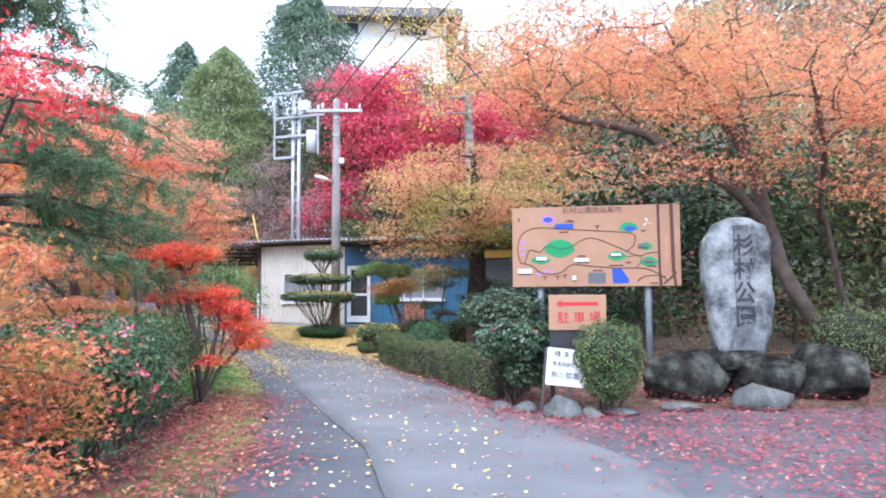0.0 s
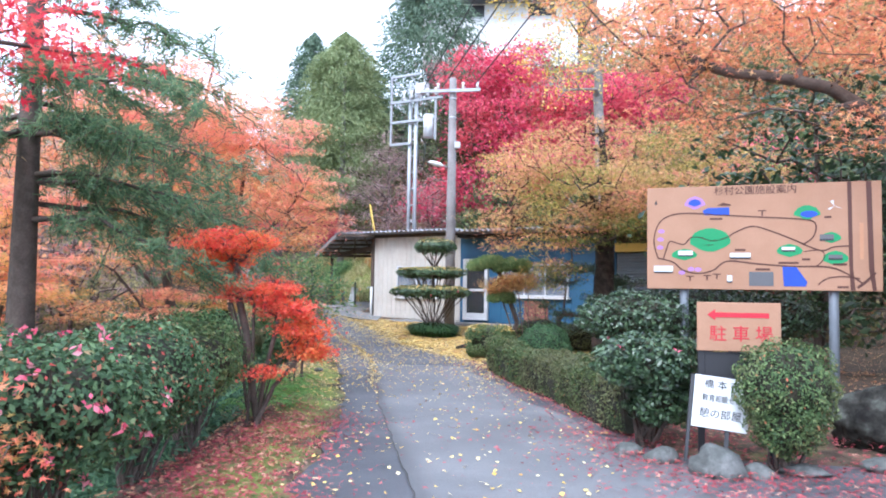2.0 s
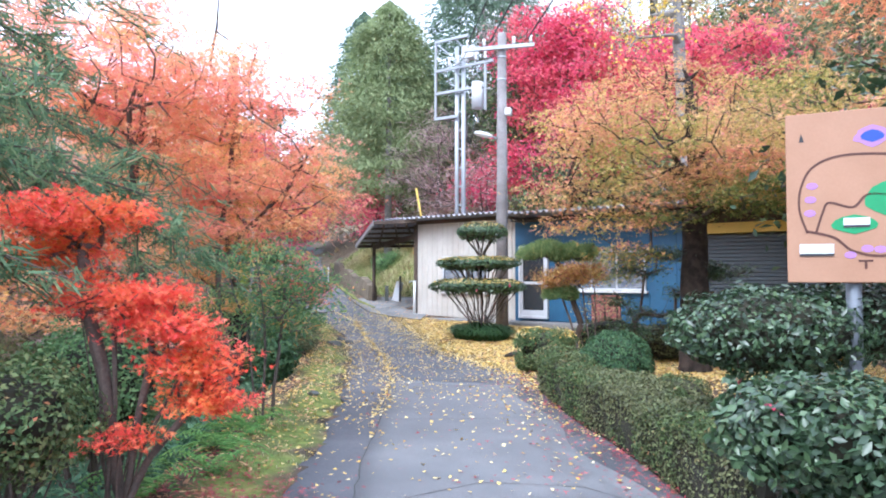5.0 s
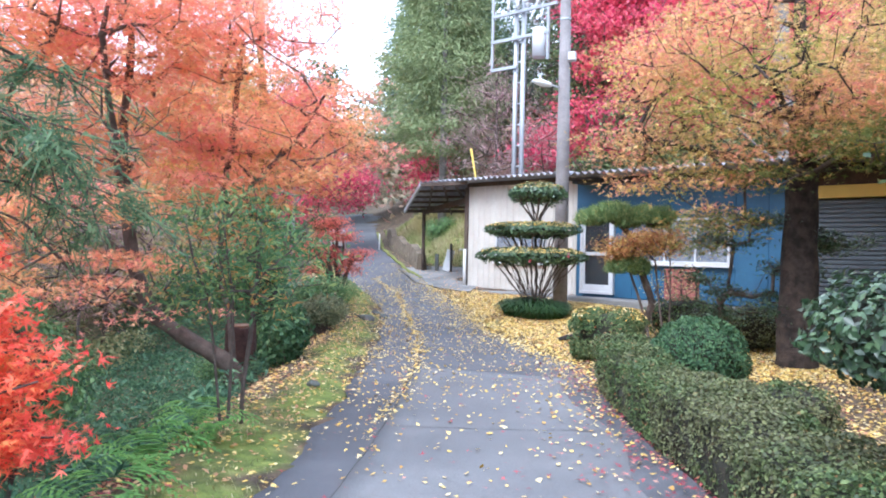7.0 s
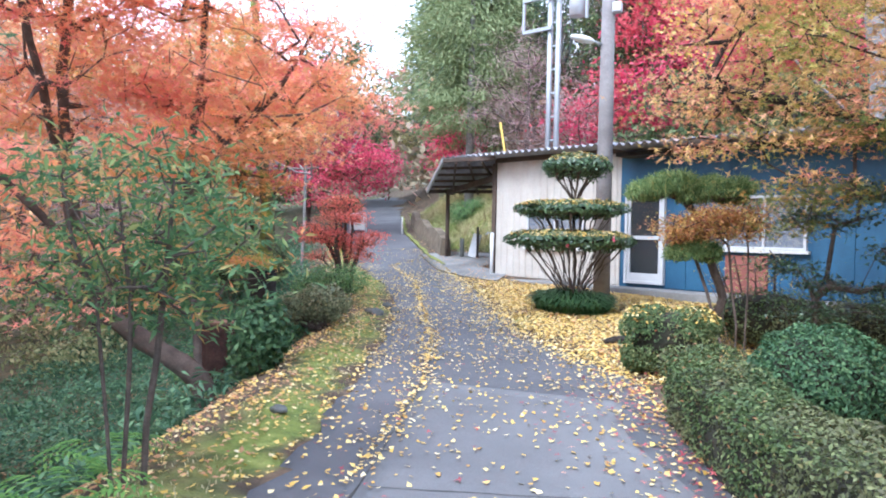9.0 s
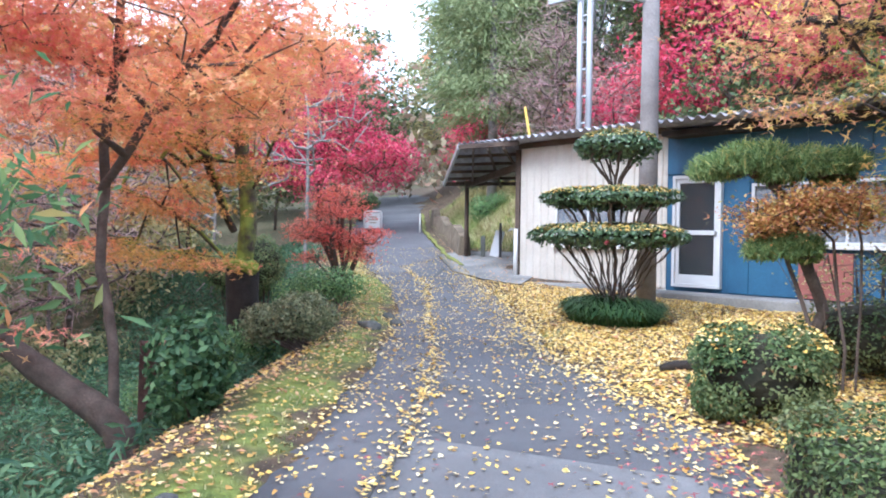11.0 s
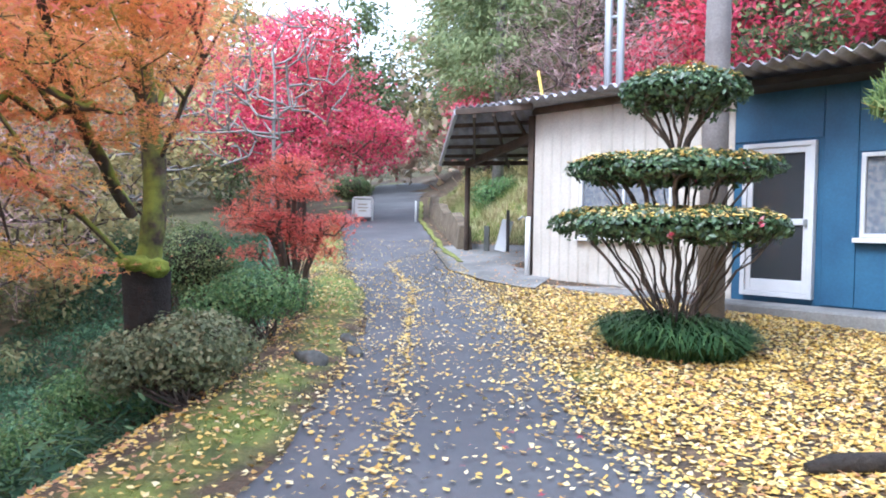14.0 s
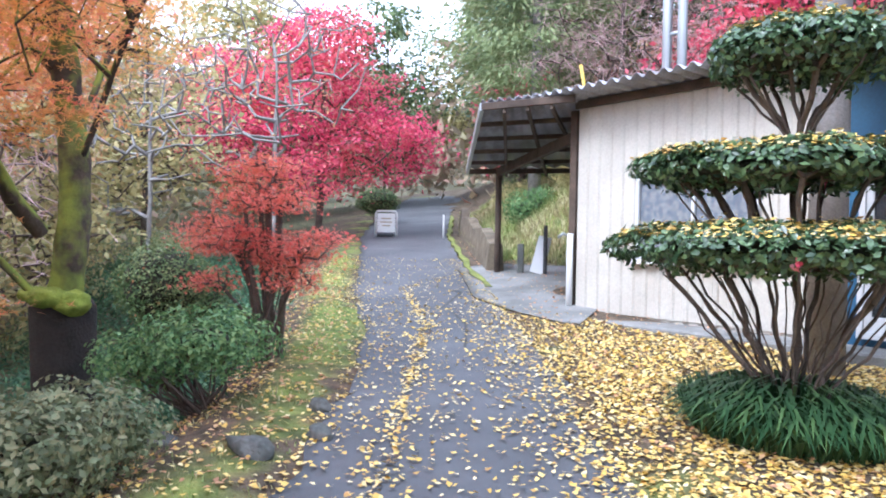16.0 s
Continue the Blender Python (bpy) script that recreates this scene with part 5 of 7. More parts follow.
    p1 = p0 + np.stack([RNG.normal(size=tw) * 0.07, RNG.normal(size=tw) * 0.07, RNG.uniform(0.2, 0.36, tw)], 1)
    part("stem", tubes("stem", p0, p1, np.full(tw, 0.006), np.full(tw, 0.003), BARK, 4), None, ob)
    return ob


hedge()
g0 = float(ground_z(-1.95, 18.2))
bush("clipped_shrub", "squared green clipped shrub capped with fallen yellow leaves", on(-1.62, 18.4), [(-1.62, 18.4, g0 + 0.36, 0.52, 0.46, 0.36)], 15000, 0.038, AZALEA, group="clipped shrubs", square=0.5, cap=900, lump=0.05)
bush("clipped_shrub", "dome-shaped dark green clipped azalea", on(-0.33, 15.85), [(-0.33, 15.85, 0.58, 0.50, 0.50, 0.46)], 15000, 0.036, DOME_GREEN, group="clipped shrubs", lump=0.05)
bush("azalea_bush", "low loose azalea behind the hedge", on(0.35, 14.6), [(0.4, 14.5, 0.36, 0.4, 0.6, 0.28)], 5000, 0.04, HEDGE)
bush("camellia_bush", "glossy dark green rounded camellia bush", on(0.95, 9.95), [(0.92, 9.7, 0.95, 0.50, 0.48, 0.27), (1.05, 9.75, 0.58, 0.34, 0.34, 0.24)], 10500, 0.062, GLOSSY, deep=0.4, core=0.72, stems=16, flowers=5, category="shrub", stem_r=0.022, square=0.8)
bush("camellia_bush", "broad rounded camellia behind the hedge", on(1.1, 11.9), [(1.0, 11.9, 1.30, 0.76, 0.64, 0.36), (1.9, 12.15, 1.40, 0.8, 0.5, 0.32), (2.7, 12.2, 1.34, 0.6, 0.45, 0.30)], 17000, 0.06, GLOSSY, deep=0.35, stems=22, stem_r=0.022)
bush("round_azalea", "ball-clipped azalea with a few reddish leaves", on(2.0, 8.95), [(2.0, 8.95, 0.84, 0.43, 0.43, 0.40), (2.0, 8.95, 0.55, 0.33, 0.33, 0.3)], 13000, 0.034, AZALEA, deep=0.3)
bush("azalea_bush", "brownish clipped azalea beside the monument", on(6.0, 10.9), [(6.0, 10.9, 0.85, 0.6, 0.6, 0.55), (6.9, 11.0, 0.85, 0.7, 0.6, 0.55)], 10000, 0.045, HEDGE)

# ---- tiered camellia, pole side ----
topiary = thing("tiered_camellia", on(-3.76, 22.9), "three-tiered topiary camellia dusted with yellow leaves", "topiary")
tb = np.array(topiary.matrix_world.translation)
tiers = [(-3.76, 22.9, 2.86, 0.60, 0.56, 0.24), (-3.86, 22.9, 2.10, 0.98, 0.66, 0.17), (-3.83, 22.9, 1.55, 1.14, 0.80, 0.185)]
targets = np.concatenate([in_blobs([(t[0], t[1], t[2] - 0.05, t[3] * 0.92, t[4] * 0.92, t[5] * 0.4)], k) for t, k in zip(tiers, (120, 210, 280))])
stems = [[(-3.76, 22.9, tb[2] - 0.05), (-3.76, 22.93, 1.2), (-3.79, 22.95, 1.9), (-3.76, 22.95, 2.4)], [(-3.72, 22.85, tb[2] - 0.05), (-3.64, 22.85, 1.0)]]
for k, a in enumerate(np.linspace(0, 2 * math.pi, 35)[:-1]):
    w = 0.5 + 0.27 * (k % 3) + random.uniform(-0.08, 0.08)
    stems.append([(-3.76 + 0.10 * math.cos(a), 22.9 + 0.09 * math.sin(a), tb[2] - 0.05), (-3.77 + 0.24 * w * math.cos(a), 22.9 + 0.18 * w * math.sin(a), tb[2] + 0.34), (-3.80 + 0.62 * w * math.cos(a), 22.9 + 0.42 * w * math.sin(a), tb[2] + 0.78), (-3.80 + 0.85 * w * math.cos(a), 22.9 + 0.55 * w * math.sin(a), tb[2] + 1.02)])
for k, a in enumerate(np.linspace(0, 2 * math.pi, 19)[:-1]):
    w = 0.55 + 0.2 * (k % 3)
    stems.append([(-3.80 + 0.30 * w * math.cos(a), 22.9 + 0.22 * w * math.sin(a), 1.45), (-3.83 + 0.62 * w * math.cos(a), 22.9 + 0.42 * w * math.sin(a), 1.74), (-3.85 + 0.86 * w * math.cos(a), 22.9 + 0.55 * w * math.sin(a), 2.02)])
for k, a in enumerate(np.linspace(0.2, 2 * math.pi + 0.2, 14)[:-1]):
    w = 0.5 + 0.25 * (k % 3)
    stems.append([(-3.77, 22.92, 2.2), (-3.77 + 0.16 * w * math.cos(a), 22.9 + 0.14 * w * math.sin(a), 2.42), (-3.77 + 0.48 * w * math.cos(a), 22.9 + 0.42 * w * math.sin(a), 2.72)])
p0, p1, r0, r1 = grow(stems, targets, step=0.12, base=0.028, tip=0.0038, bend=0.2)
part("stem", tubes("stem", p0 - tb, p1 - tb, np.maximum(r0, 0.006), np.maximum(r1, 0.0055), BARK), None, topiary, "bare twisting grey-brown stems")
def pad_points(t, k):
    """A clipped tier: flat top, rounded rim, shallow underside."""
    r, a = np.sqrt(RNG.uniform(0, 1, k)), RNG.uniform(0, 2 * math.pi, k)
    up = RNG.uniform(0, 1, k) < 0.68
    rim = (1 - r ** 5) ** 0.5
    wav = 1 + 0.07 * np.sin(a * 5 + t[2] * 7) + 0.05 * np.sin(a * 11 + t[2])
    dome = rim * np.where(t[5] > 0.2, 1.0 - 0.45 * r * r, 1.0)
    h = np.where(up, dome * (1.0 - 0.25 * RNG.uniform(0, 1, k)), -0.75 * rim * RNG.uniform(0.1, 1, k) * (0.75 + 0.5 * np.sin(a * 9 + r * 5))) + 0.10 * np.sin(a * 4 + r * 7 + t[2] * 5) * np.cos(r * 9 - a * 2) + 0.08 * RNG.normal(size=k)
    pos = np.stack([t[0] + r * wav * np.cos(a) * t[3], t[1] + r * wav * np.sin(a) * t[4], t[2] + h * t[5]], 1)
    out = np.stack([np.cos(a) * r ** 3, np.sin(a) * r ** 3, np.where(up, 0.9, -0.4)], 1)
    return pos, out


for t, k in zip(tiers, (6500, 9500, 12500)):
    pos, nrm = pad_points(t, k)
    nrm = nrm + RNG.normal(size=nrm.shape) * 0.5
    ti = part("tier", leaf_mesh("tier", pos - tb, nrm, 0.065, CAMELLIA), None, topiary, "flat clipped tier of glossy leaves")
    part("shade_core", core_mesh([(t[0] - tb[0], t[1] - tb[1], t[2] - tb[2], t[3] * 0.9, t[4] * 0.9, t[5] * 0.5)], 0.85), CORE, ti)
    m = k // 6
    pos, nrm = pad_points(t, m * 4)
    up = pos[:, 2] > t[2] + 0.45 * t[5]
    part("leaf_cap", leaf_mesh("leaf_cap", pos[up] - tb + np.array([0, 0, 0.015]), nrm[up] + RNG.normal(size=(up.sum(), 3)) * 0.6 + np.array([0, 0, 2.0]), 0.05, FALLEN_YELLOW, "fan"), None, ti, "yellow leaves caught on top")
    q = RNG.integers(0, len(pos), 5)
    part("blossom", leaf_mesh("blossom", np.repeat(pos[q], 7, 0) - tb + RNG.normal(size=(35, 3)) * 0.02, RNG.normal(size=(35, 3)), 0.06, PINK), None, ti, "pale pink blossoms")


def blades(centre, n, length, spread, mat, width=0.014, name="blades"):
    """Arching grass blades, each five vertices."""
    c = np.asarray(centre)
    a = RNG.uniform(0, 2 * math.pi, n)
    r0 = np.sqrt(RNG.uniform(0, 1, n))
    px, py = c[0] + np.cos(a) * r0 * spread[0], c[1] + np.sin(a) * r0 * spread[1]
    z = ground_z(px, py)
    h = a + RNG.normal(size=n) * 0.7
    L = length * RNG.uniform(0.6, 1.2, n) * (1.1 - 0.35 * r0)
    out = RNG.uniform(0.35, 1.05, n) * (0.55 + 0.45 * r0)
    dx, dy = np.cos(h), np.sin(h)
    wx, wy = -dy * width, dx * width
    root = np.stack([px, py, z], 1)
    mid = root + np.stack([dx * L * out * 0.4, dy * L * out * 0.4, L * 0.62], 1)
    tip = root + np.stack([dx * L * out, dy * L * out, L * (0.75 - 0.45 * out)], 1)
    w = np.stack([wx, wy, wx * 0], 1)
    v = np.stack([root - w * 0.6, root + w * 0.6, mid + w, mid - w, tip], 1)
    f = np.array([(0, 1, 2), (0, 2, 3), (3, 2, 4)])
    return v.reshape(-1, 3), (f[None] + (np.arange(n) * 5)[:, None, None]).reshape(-1, 3)


def tuft(name, label, centre, n, length, spread, mat, width=0.014, category="grass", kind=""):
    v, f = blades(centre, n, length, spread, mat, width)
    b = np.array(on(centre[0], centre[1]))
    ob = part(name, arrays_to_mesh(name, v - b, f, mat))
    ob.location = b
    return tagged(ob, label, category, kind=kind)


tuft("lilyturf", "skirt of dark green lilyturf round the topiary", (-3.76, 22.85), 3000, 0.50, (0.64, 0.46), LILY, 0.011, "grass", "stuff")

# small niwaki pine and its neighbours before the blue wall
pine = thing("garden_pine", on(-1.35, 19.9), "small cloud-pruned garden pine", "tree")
pb = np.array(pine.matrix_world.translation)
pads = [(-1.85, 19.8, 2.22, 0.50, 0.42, 0.22), (-1.3, 19.85, 2.2, 0.5, 0.4, 0.19), (-1.5, 19.6, 1.45, 0.34, 0.3, 0.13)]
tg = np.concatenate([in_blobs([(q[0], q[1], q[2] - 0.04, q[3], q[4], 0.04)], 22) for q in pads])
p0, p1, r0, r1 = grow([[tuple(pb), (-1.15, 19.9, 0.9), (-1.35, 19.85, 1.5), (-1.5, 19.8, 1.95), (-1.7, 19.8, 2.2)]], tg, step=0.12, base=0.06, tip=0.005)
part("trunk", tubes("trunk", p0 - pb, p1 - pb, r0, r1, BARK), None, pine)
for q in pads:
    k = 9000
    a, r = RNG.uniform(0, 2 * math.pi, k), np.sqrt(RNG.uniform(0, 1, k))
    c = RNG.integers(0, 7, k)
    ca, cr = c * 2 * math.pi / 6 + q[0], np.where(c == 6, 0.0, 0.62)
    pos = np.stack([q[0] + (np.cos(ca) * cr + np.cos(a) * r * 0.42) * q[3], q[1] + (np.sin(ca) * cr + np.sin(a) * r * 0.42) * q[4], q[2] + q[5] * (np.sin(c * 2.4) * 0.35 + (1 - r * r) ** 0.5 * RNG.uniform(-0.2, 1, k))], 1)
    head = np.stack([np.cos(a) * 0.7, np.sin(a) * 0.7, 0.9 + 0 * a], 1) + RNG.normal(size=(k, 3)) * 0.5
    part("needle_pad", leaf_mesh("needle_pad", pos - pb, RNG.normal(size=pos.shape), 0.125, PINE_NEEDLE, "needle", heading=head), None, pine)
AMBER = leafy("amber_leaves", [(0, (0.36, 0.14, 0.08)), (0.5, (0.55, 0.27, 0.10)), (0.8, (0.66, 0.44, 0.14)), (1, (0.30, 0.28, 0.10))], glow=0.3)
tree("garden_shrub", "amber-brown dome-clipped shrub before the blue wall", "shrub", on(-1.0, 19.65), [[on(-1.0 + 0.08 * k, 19.65 + 0.05 * k), (-1.1 + 0.16 * k, 19.65, 1.0), (-1.2 + 0.22 * k, 19.62, 1.55)] for k in (-1.5, -0.5, 0.5, 1.5)],
     [(-1.35, 19.6, 1.80, 0.62, 0.5, 0.22), (-1.05, 19.65, 1.9, 0.5, 0.45, 0.2), (-1.7, 19.6, 1.68, 0.32, 0.35, 0.16)], 150, 60, 0.09, 0.045, AMBER, trunk_r=0.022, flat=0.5, shape="oval", tip=0.004)
tree("garden_shrub", "dark tiered garden shrub with bare stems", "shrub", on(-0.1, 19.3), [[on(-0.1, 19.3), (-0.15, 19.3, 1.0)], [on(-0.2, 19.2), (-0.5, 19.2, 0.9)]],
     [(-0.4, 19.1, 1.35, 0.45, 0.4, 0.1), (0.2, 19.3, 1.15, 0.5, 0.4, 0.1), (-0.1, 19.2, 1.9, 0.5, 0.4, 0.12), (-0.2, 19.2, 0.8, 0.4, 0.4, 0.1), (0.7, 19.4, 1.5, 0.5, 0.4, 0.16), (0.8, 19.2, 0.95, 0.5, 0.4, 0.18), (0.5, 19.3, 2.2, 0.5, 0.4, 0.14), (1.3, 19.2, 1.9, 0.5, 0.4, 0.16)], 150, 60, 0.11, 0.055, GLOSSY, trunk_r=0.05, flat=0.4, shape="oval")
tree("garden_shrub", "bare-stemmed shrub under the shed window", "shrub", on(-0.6, 21.3), [[on(-0.7 + 0.12 * k, 21.3), (-0.75 + 0.2 * k, 21.3, 0.9), (-0.8 + 0.27 * k, 21.3, 1.4)] for k in range(-3, 4)],
     [(-0.8, 21.3, 1.2, 0.7, 0.4, 0.4)], 50, 9, 0.12, 0.05, OLIVE, trunk_r=0.02, flat=0.8, shape="oval")
bush("azalea_bush", "low shrub beneath the shed window", on(-0.6, 20.6), [(-0.6, 20.6, 0.6, 0.8, 0.5, 0.4), (0.4, 20.4, 0.55, 0.6, 0.5, 0.4)], 7000, 0.05, HEDGE)

# ---- left verge ----
z = lambda x, y: float(ground_z(x, y))
MIXED = leafy("mixed_shrub_leaves", [(0, (0.80, 0.14, 0.12)), (0.5, (0.88, 0.24, 0.15)), (0.85, (0.88, 0.38, 0.18)), (1, (0.40, 0.32, 0.09))],
              [(0, (0.12, 0.17, 0.05)), (0.4, (0.30, 0.28, 0.08)), (0.75, (0.78, 0.40, 0.13)), (1, (0.86, 0.34, 0.14))], 2.4, glow=0.4)
tree("maple_shrub", "low red, orange and green maple shrub on the verge", "shrub", on(-2.75, 4.5), [[on(-2.75, 4.5), (-2.75, 4.5, 0.7)], [on(-2.8, 4.4), (-3.0, 4.2, 0.8)]],
     [(-2.7, 4.6, 1.15, 0.55, 0.6, 0.14), (-3.2, 4.4, 1.55, 0.8, 0.8, 0.2), (-2.65, 4.2, 0.55, 0.55, 0.6, 0.16), (-2.75, 5.0, 0.8, 0.5, 0.4, 0.25), (-3.3, 3.9, 1.0, 0.7, 0.6, 0.2), (-3.1, 4.8, 1.8, 0.5, 0.5, 0.2)], 230, 44, 0.13, 0.052, MIXED, trunk_r=0.03, flat=0.35, shape="star", tilt=0.7)
bush("azalea_bush", "green camellia bush with red leaf tips and pink flowers", on(-3.1, 6.3), [(-3.05, 6.3, 0.85, 0.72, 0.75, 0.48), (-3.5, 5.9, 0.8, 0.6, 0.6, 0.5)], 15000, 0.052, DEEP_GREEN, deep=0.5, core=0.6, stems=34, flowers=90, stem_r=0.014)
bush("azalea_bush", "dense green rounded bush with twiggy stems", on(-3.4, 7.8), [(-3.35, 7.75, 0.85, 0.62, 0.62, 0.52), (-3.5, 8.3, 0.75, 0.5, 0.5, 0.45)], 14000, 0.042, DEEP_GREEN, deep=0.4, core=0.7, stems=34, stem_r=0.014)
bush("camellia_bush", "rounded green bush on the ravine edge", on(-4.75, 11.3), [(-4.75, 11.3, 0.72, 0.72, 0.7, 0.6), (-5.3, 11.8, 0.6, 0.6, 0.6, 0.5)], 13000, 0.055, SHRUB, deep=0.3, core=0.72, stems=14)
bush("azalea_bush", "twiggy green azalea behind the red tiers", on(-3.7, 9.3), [(-3.7, 9.3, 0.85, 0.62, 0.6, 0.42), (-4.2, 9.7, 0.7, 0.6, 0.6, 0.4)], 9000, 0.045, AZALEA, deep=0.5, core=0.6, stems=40, stem_r=0.012)


def tiered(name, label, base, pads, per, mat, leaf=0.05, trunk=0.045, n_stem=6, dens=1.0, spread=0.075):
    """An enkianthus: bare forked stems carrying flat pads of leaves."""
    stems = []
    for k in range(n_stem):
        q = pads[k % len(pads)]
        f = 0.75
        stems.append([(base[0] + random.gauss(0, 0.06), base[1] + random.gauss(0, 0.06), base[2] - 0.05), (base[0] + (q[0] - base[0]) * 0.35, base[1] + (q[1] - base[1]) * 0.35, base[2] + (q[2] - base[2]) * 0.5), (base[0] + (q[0] - base[0]) * f, base[1] + (q[1] - base[1]) * f, base[2] + (q[2] - base[2]) * 0.86)])
    return tree(name, label, "shrub", base, stems, pads, per, int(60 * dens), spread, leaf, mat, trunk_r=trunk, flat=0.4, tilt=0.6, shape="star", droop=0.1, sag=0.02)


tiered("enkianthus", "scarlet and orange tiered enkianthus bush", on(-3.2, 9.75), [(-3.45, 9.55, 2.10, 0.50, 0.45, 0.14), (-3.65, 9.7, 1.88, 0.35, 0.35, 0.09), (-3.2, 9.65, 1.60, 0.46, 0.42, 0.13), (-2.85, 9.7, 1.40, 0.34, 0.34, 0.11), (-2.68, 9.8, 1.18, 0.34, 0.32, 0.12), (-2.58, 9.8, 0.95, 0.28, 0.28, 0.10), (-3.0, 9.5, 0.74, 0.18, 0.18, 0.07)], 300, SCARLET, leaf=0.05, trunk=0.04, n_stem=12, dens=0.6)
tiered("enkianthus", "red tiered enkianthus bush on the bank", on(-8.55, 23.1), [(-8.75, 23.1, 2.22, 0.42, 0.4, 0.14), (-8.3, 23.0, 1.95, 0.36, 0.4, 0.12), (-9.3, 23.2, 1.72, 0.50, 0.4, 0.13), (-8.05, 23.1, 1.55, 0.34, 0.35, 0.14), (-8.7, 22.8, 1.62, 0.36, 0.3, 0.10), (-9.1, 22.8, 1.18, 0.34, 0.3, 0.10), (-8.1, 22.95, 1.18, 0.36, 0.3, 0.12), (-8.55, 23.2, 1.32, 0.3, 0.3, 0.12), (-9.0, 23.4, 1.45, 0.4, 0.4, 0.12), (-8.6, 23.0, 1.98, 0.62, 0.5, 0.12), (-8.9, 23.0, 1.55, 0.66, 0.5, 0.12), (-8.3, 23.1, 1.40, 0.5, 0.45, 0.12), (-9.5, 23.3, 1.5, 0.35, 0.35, 0.1), (-8.6, 23.1, 2.36, 0.42, 0.36, 0.1)], 420, SALMON, leaf=0.05, trunk=0.045, n_stem=18, dens=0.36, spread=0.1)
tree("nandina", "thin-stemmed green shrub turning orange", "shrub", on(-4.05, 13.15), [[on(-4.05 + 0.05 * k, 13.15 + 0.04 * k), (-4.08 + 0.15 * k, 13.2 + 0.05 * k, 1.2), (-4.15 + 0.26 * k, 13.2 + 0.1 * k, 1.9)] for k in (-1.4, -0.2, 1)],
     [(-4.1, 13.2, 1.75, 0.75, 0.7, 0.55), (-4.45, 13.3, 1.3, 0.7, 0.6, 0.45), (-3.75, 13.3, 1.5, 0.5, 0.5, 0.45)], 104, 32, 0.14, 0.088, leafy("nandina_leaves", [(0, (0.07, 0.16, 0.07)), (0.6, (0.16, 0.28, 0.12)), (0.9, (0.32, 0.40, 0.14)), (1, (0.75, 0.30, 0.12))], glow=0.45), trunk_r=0.02, flat=0.5, tilt=0.8, shape="frond")

# leaning orange maple with its cut neighbour
b = on(-6.45, 16.6, -0.1)
tree("maple_tree", "leaning orange maple on the ravine bank", "tree", b,
     [[b, (-6.55, 16.6, -0.15), (-6.8, 16.5, 0.08), (-7.3, 16.4, 0.36), (-7.8, 16.3, 0.68), (-8.05, 16.2, 1.3), (-8.15, 16.1, 2.2), (-8.1, 16.0, 3.4), (-7.9, 15.9, 4.7)],
      [(-6.6, 16.6, -0.1), (-6.75, 16.7, 0.5), (-7.0, 16.8, 1.2), (-7.1, 16.9, 2.3), (-6.9, 16.9, 3.4), (-6.7, 16.8, 4.6)], [(-7.1, 16.85, 1.9), (-6.5, 16.9, 2.6), (-5.9, 17.0, 3.2), (-5.4, 17.1, 4.0)],
      [(-8.05, 16.2, 1.3), (-8.9, 15.6, 2.4), (-9.4, 15.2, 3.6)], [(-8.15, 16.1, 2.1), (-7.6, 15.3, 3.1), (-7.2, 14.7, 4.2)], [(-7.6, 16.3, 0.6), (-8.0, 15.2, 1.2), (-8.2, 14.5, 1.9)]],
     [(-7.4, 15.4, 4.2, 1.7, 1.4, 0.8), (-6.6, 16.4, 3.3, 1.4, 1.3, 0.5), (-5.9, 17.2, 3.8, 1.0, 1.3, 0.6), (-8.4, 16.5, 4.6, 2.0, 1.8, 0.9), (-7.9, 14.7, 2.2, 1.3, 1.0, 0.3), (-5.7, 17.0, 2.7, 0.8, 1.0, 0.3), (-9.6, 15.0, 3.4, 1.6, 1.6, 0.9), (-7.3, 16.8, 5.3, 1.5, 1.6, 0.6),
      (-7.4, 15.3, 1.55, 0.9, 0.7, 0.2), (-8.8, 14.2, 4.6, 1.6, 1.4, 0.8), (-5.5, 17.6, 3.2, 0.7, 1.0, 0.3), (-6.9, 14.6, 5.0, 1.3, 1.2, 0.5), (-8.0, 15.8, 3.1, 1.5, 1.3, 0.45), (-9.2, 15.6, 5.6, 1.6, 1.5, 0.7), (-6.3, 15.8, 4.7, 1.0, 1.0, 0.5), (-9.0, 13.8, 1.9, 1.1, 0.9, 0.4), (-6.9, 16.0, 2.5, 0.9, 0.9, 0.25), (-8.3, 14.9, 5.9, 1.5, 1.3, 0.5), (-6.2, 17.2, 5.0, 0.9, 1.0, 0.5), (-7.4, 14.7, 1.15, 0.9, 0.6, 0.2), (-6.7, 15.3, 0.8, 0.6, 0.5, 0.14), (-8.4, 14.3, 1.2, 0.9, 0.6, 0.25)],
     1060, 56, 0.23, 0.098, LEFT_MIX, trunk_r=0.06, flat=0.15, bole=(0.125, 0.03))
stump = thing("tree_stump", on(-7.5, 18.0), "tall dark brown sawn tree stump", "stump")
STUMP_H = 0.36 - stump.location.z
bm = rod([(0, 0, -0.2 + (STUMP_H + 0.2) * k / 12) for k in range(13)], [0.36, 0.31, 0.28] + [0.27 - 0.004 * k for k in range(10)], 36)
for v in bm.verts:
    a = math.atan2(v.co.y, v.co.x)
    f = 1 + 0.05 * math.sin(a * 9 + v.co.z) + 0.06 * noise.noise(Vector((math.cos(a) * 3, math.sin(a) * 3, v.co.z * 1.2)))
    v.co.x, v.co.y = v.co.x * f, v.co.y * f
    if v.co.z > STUMP_H - 0.02:
        v.co.z += 0.03 * math.sin(a * 2)
part("bark", bm, STUMP_BARK, stump)
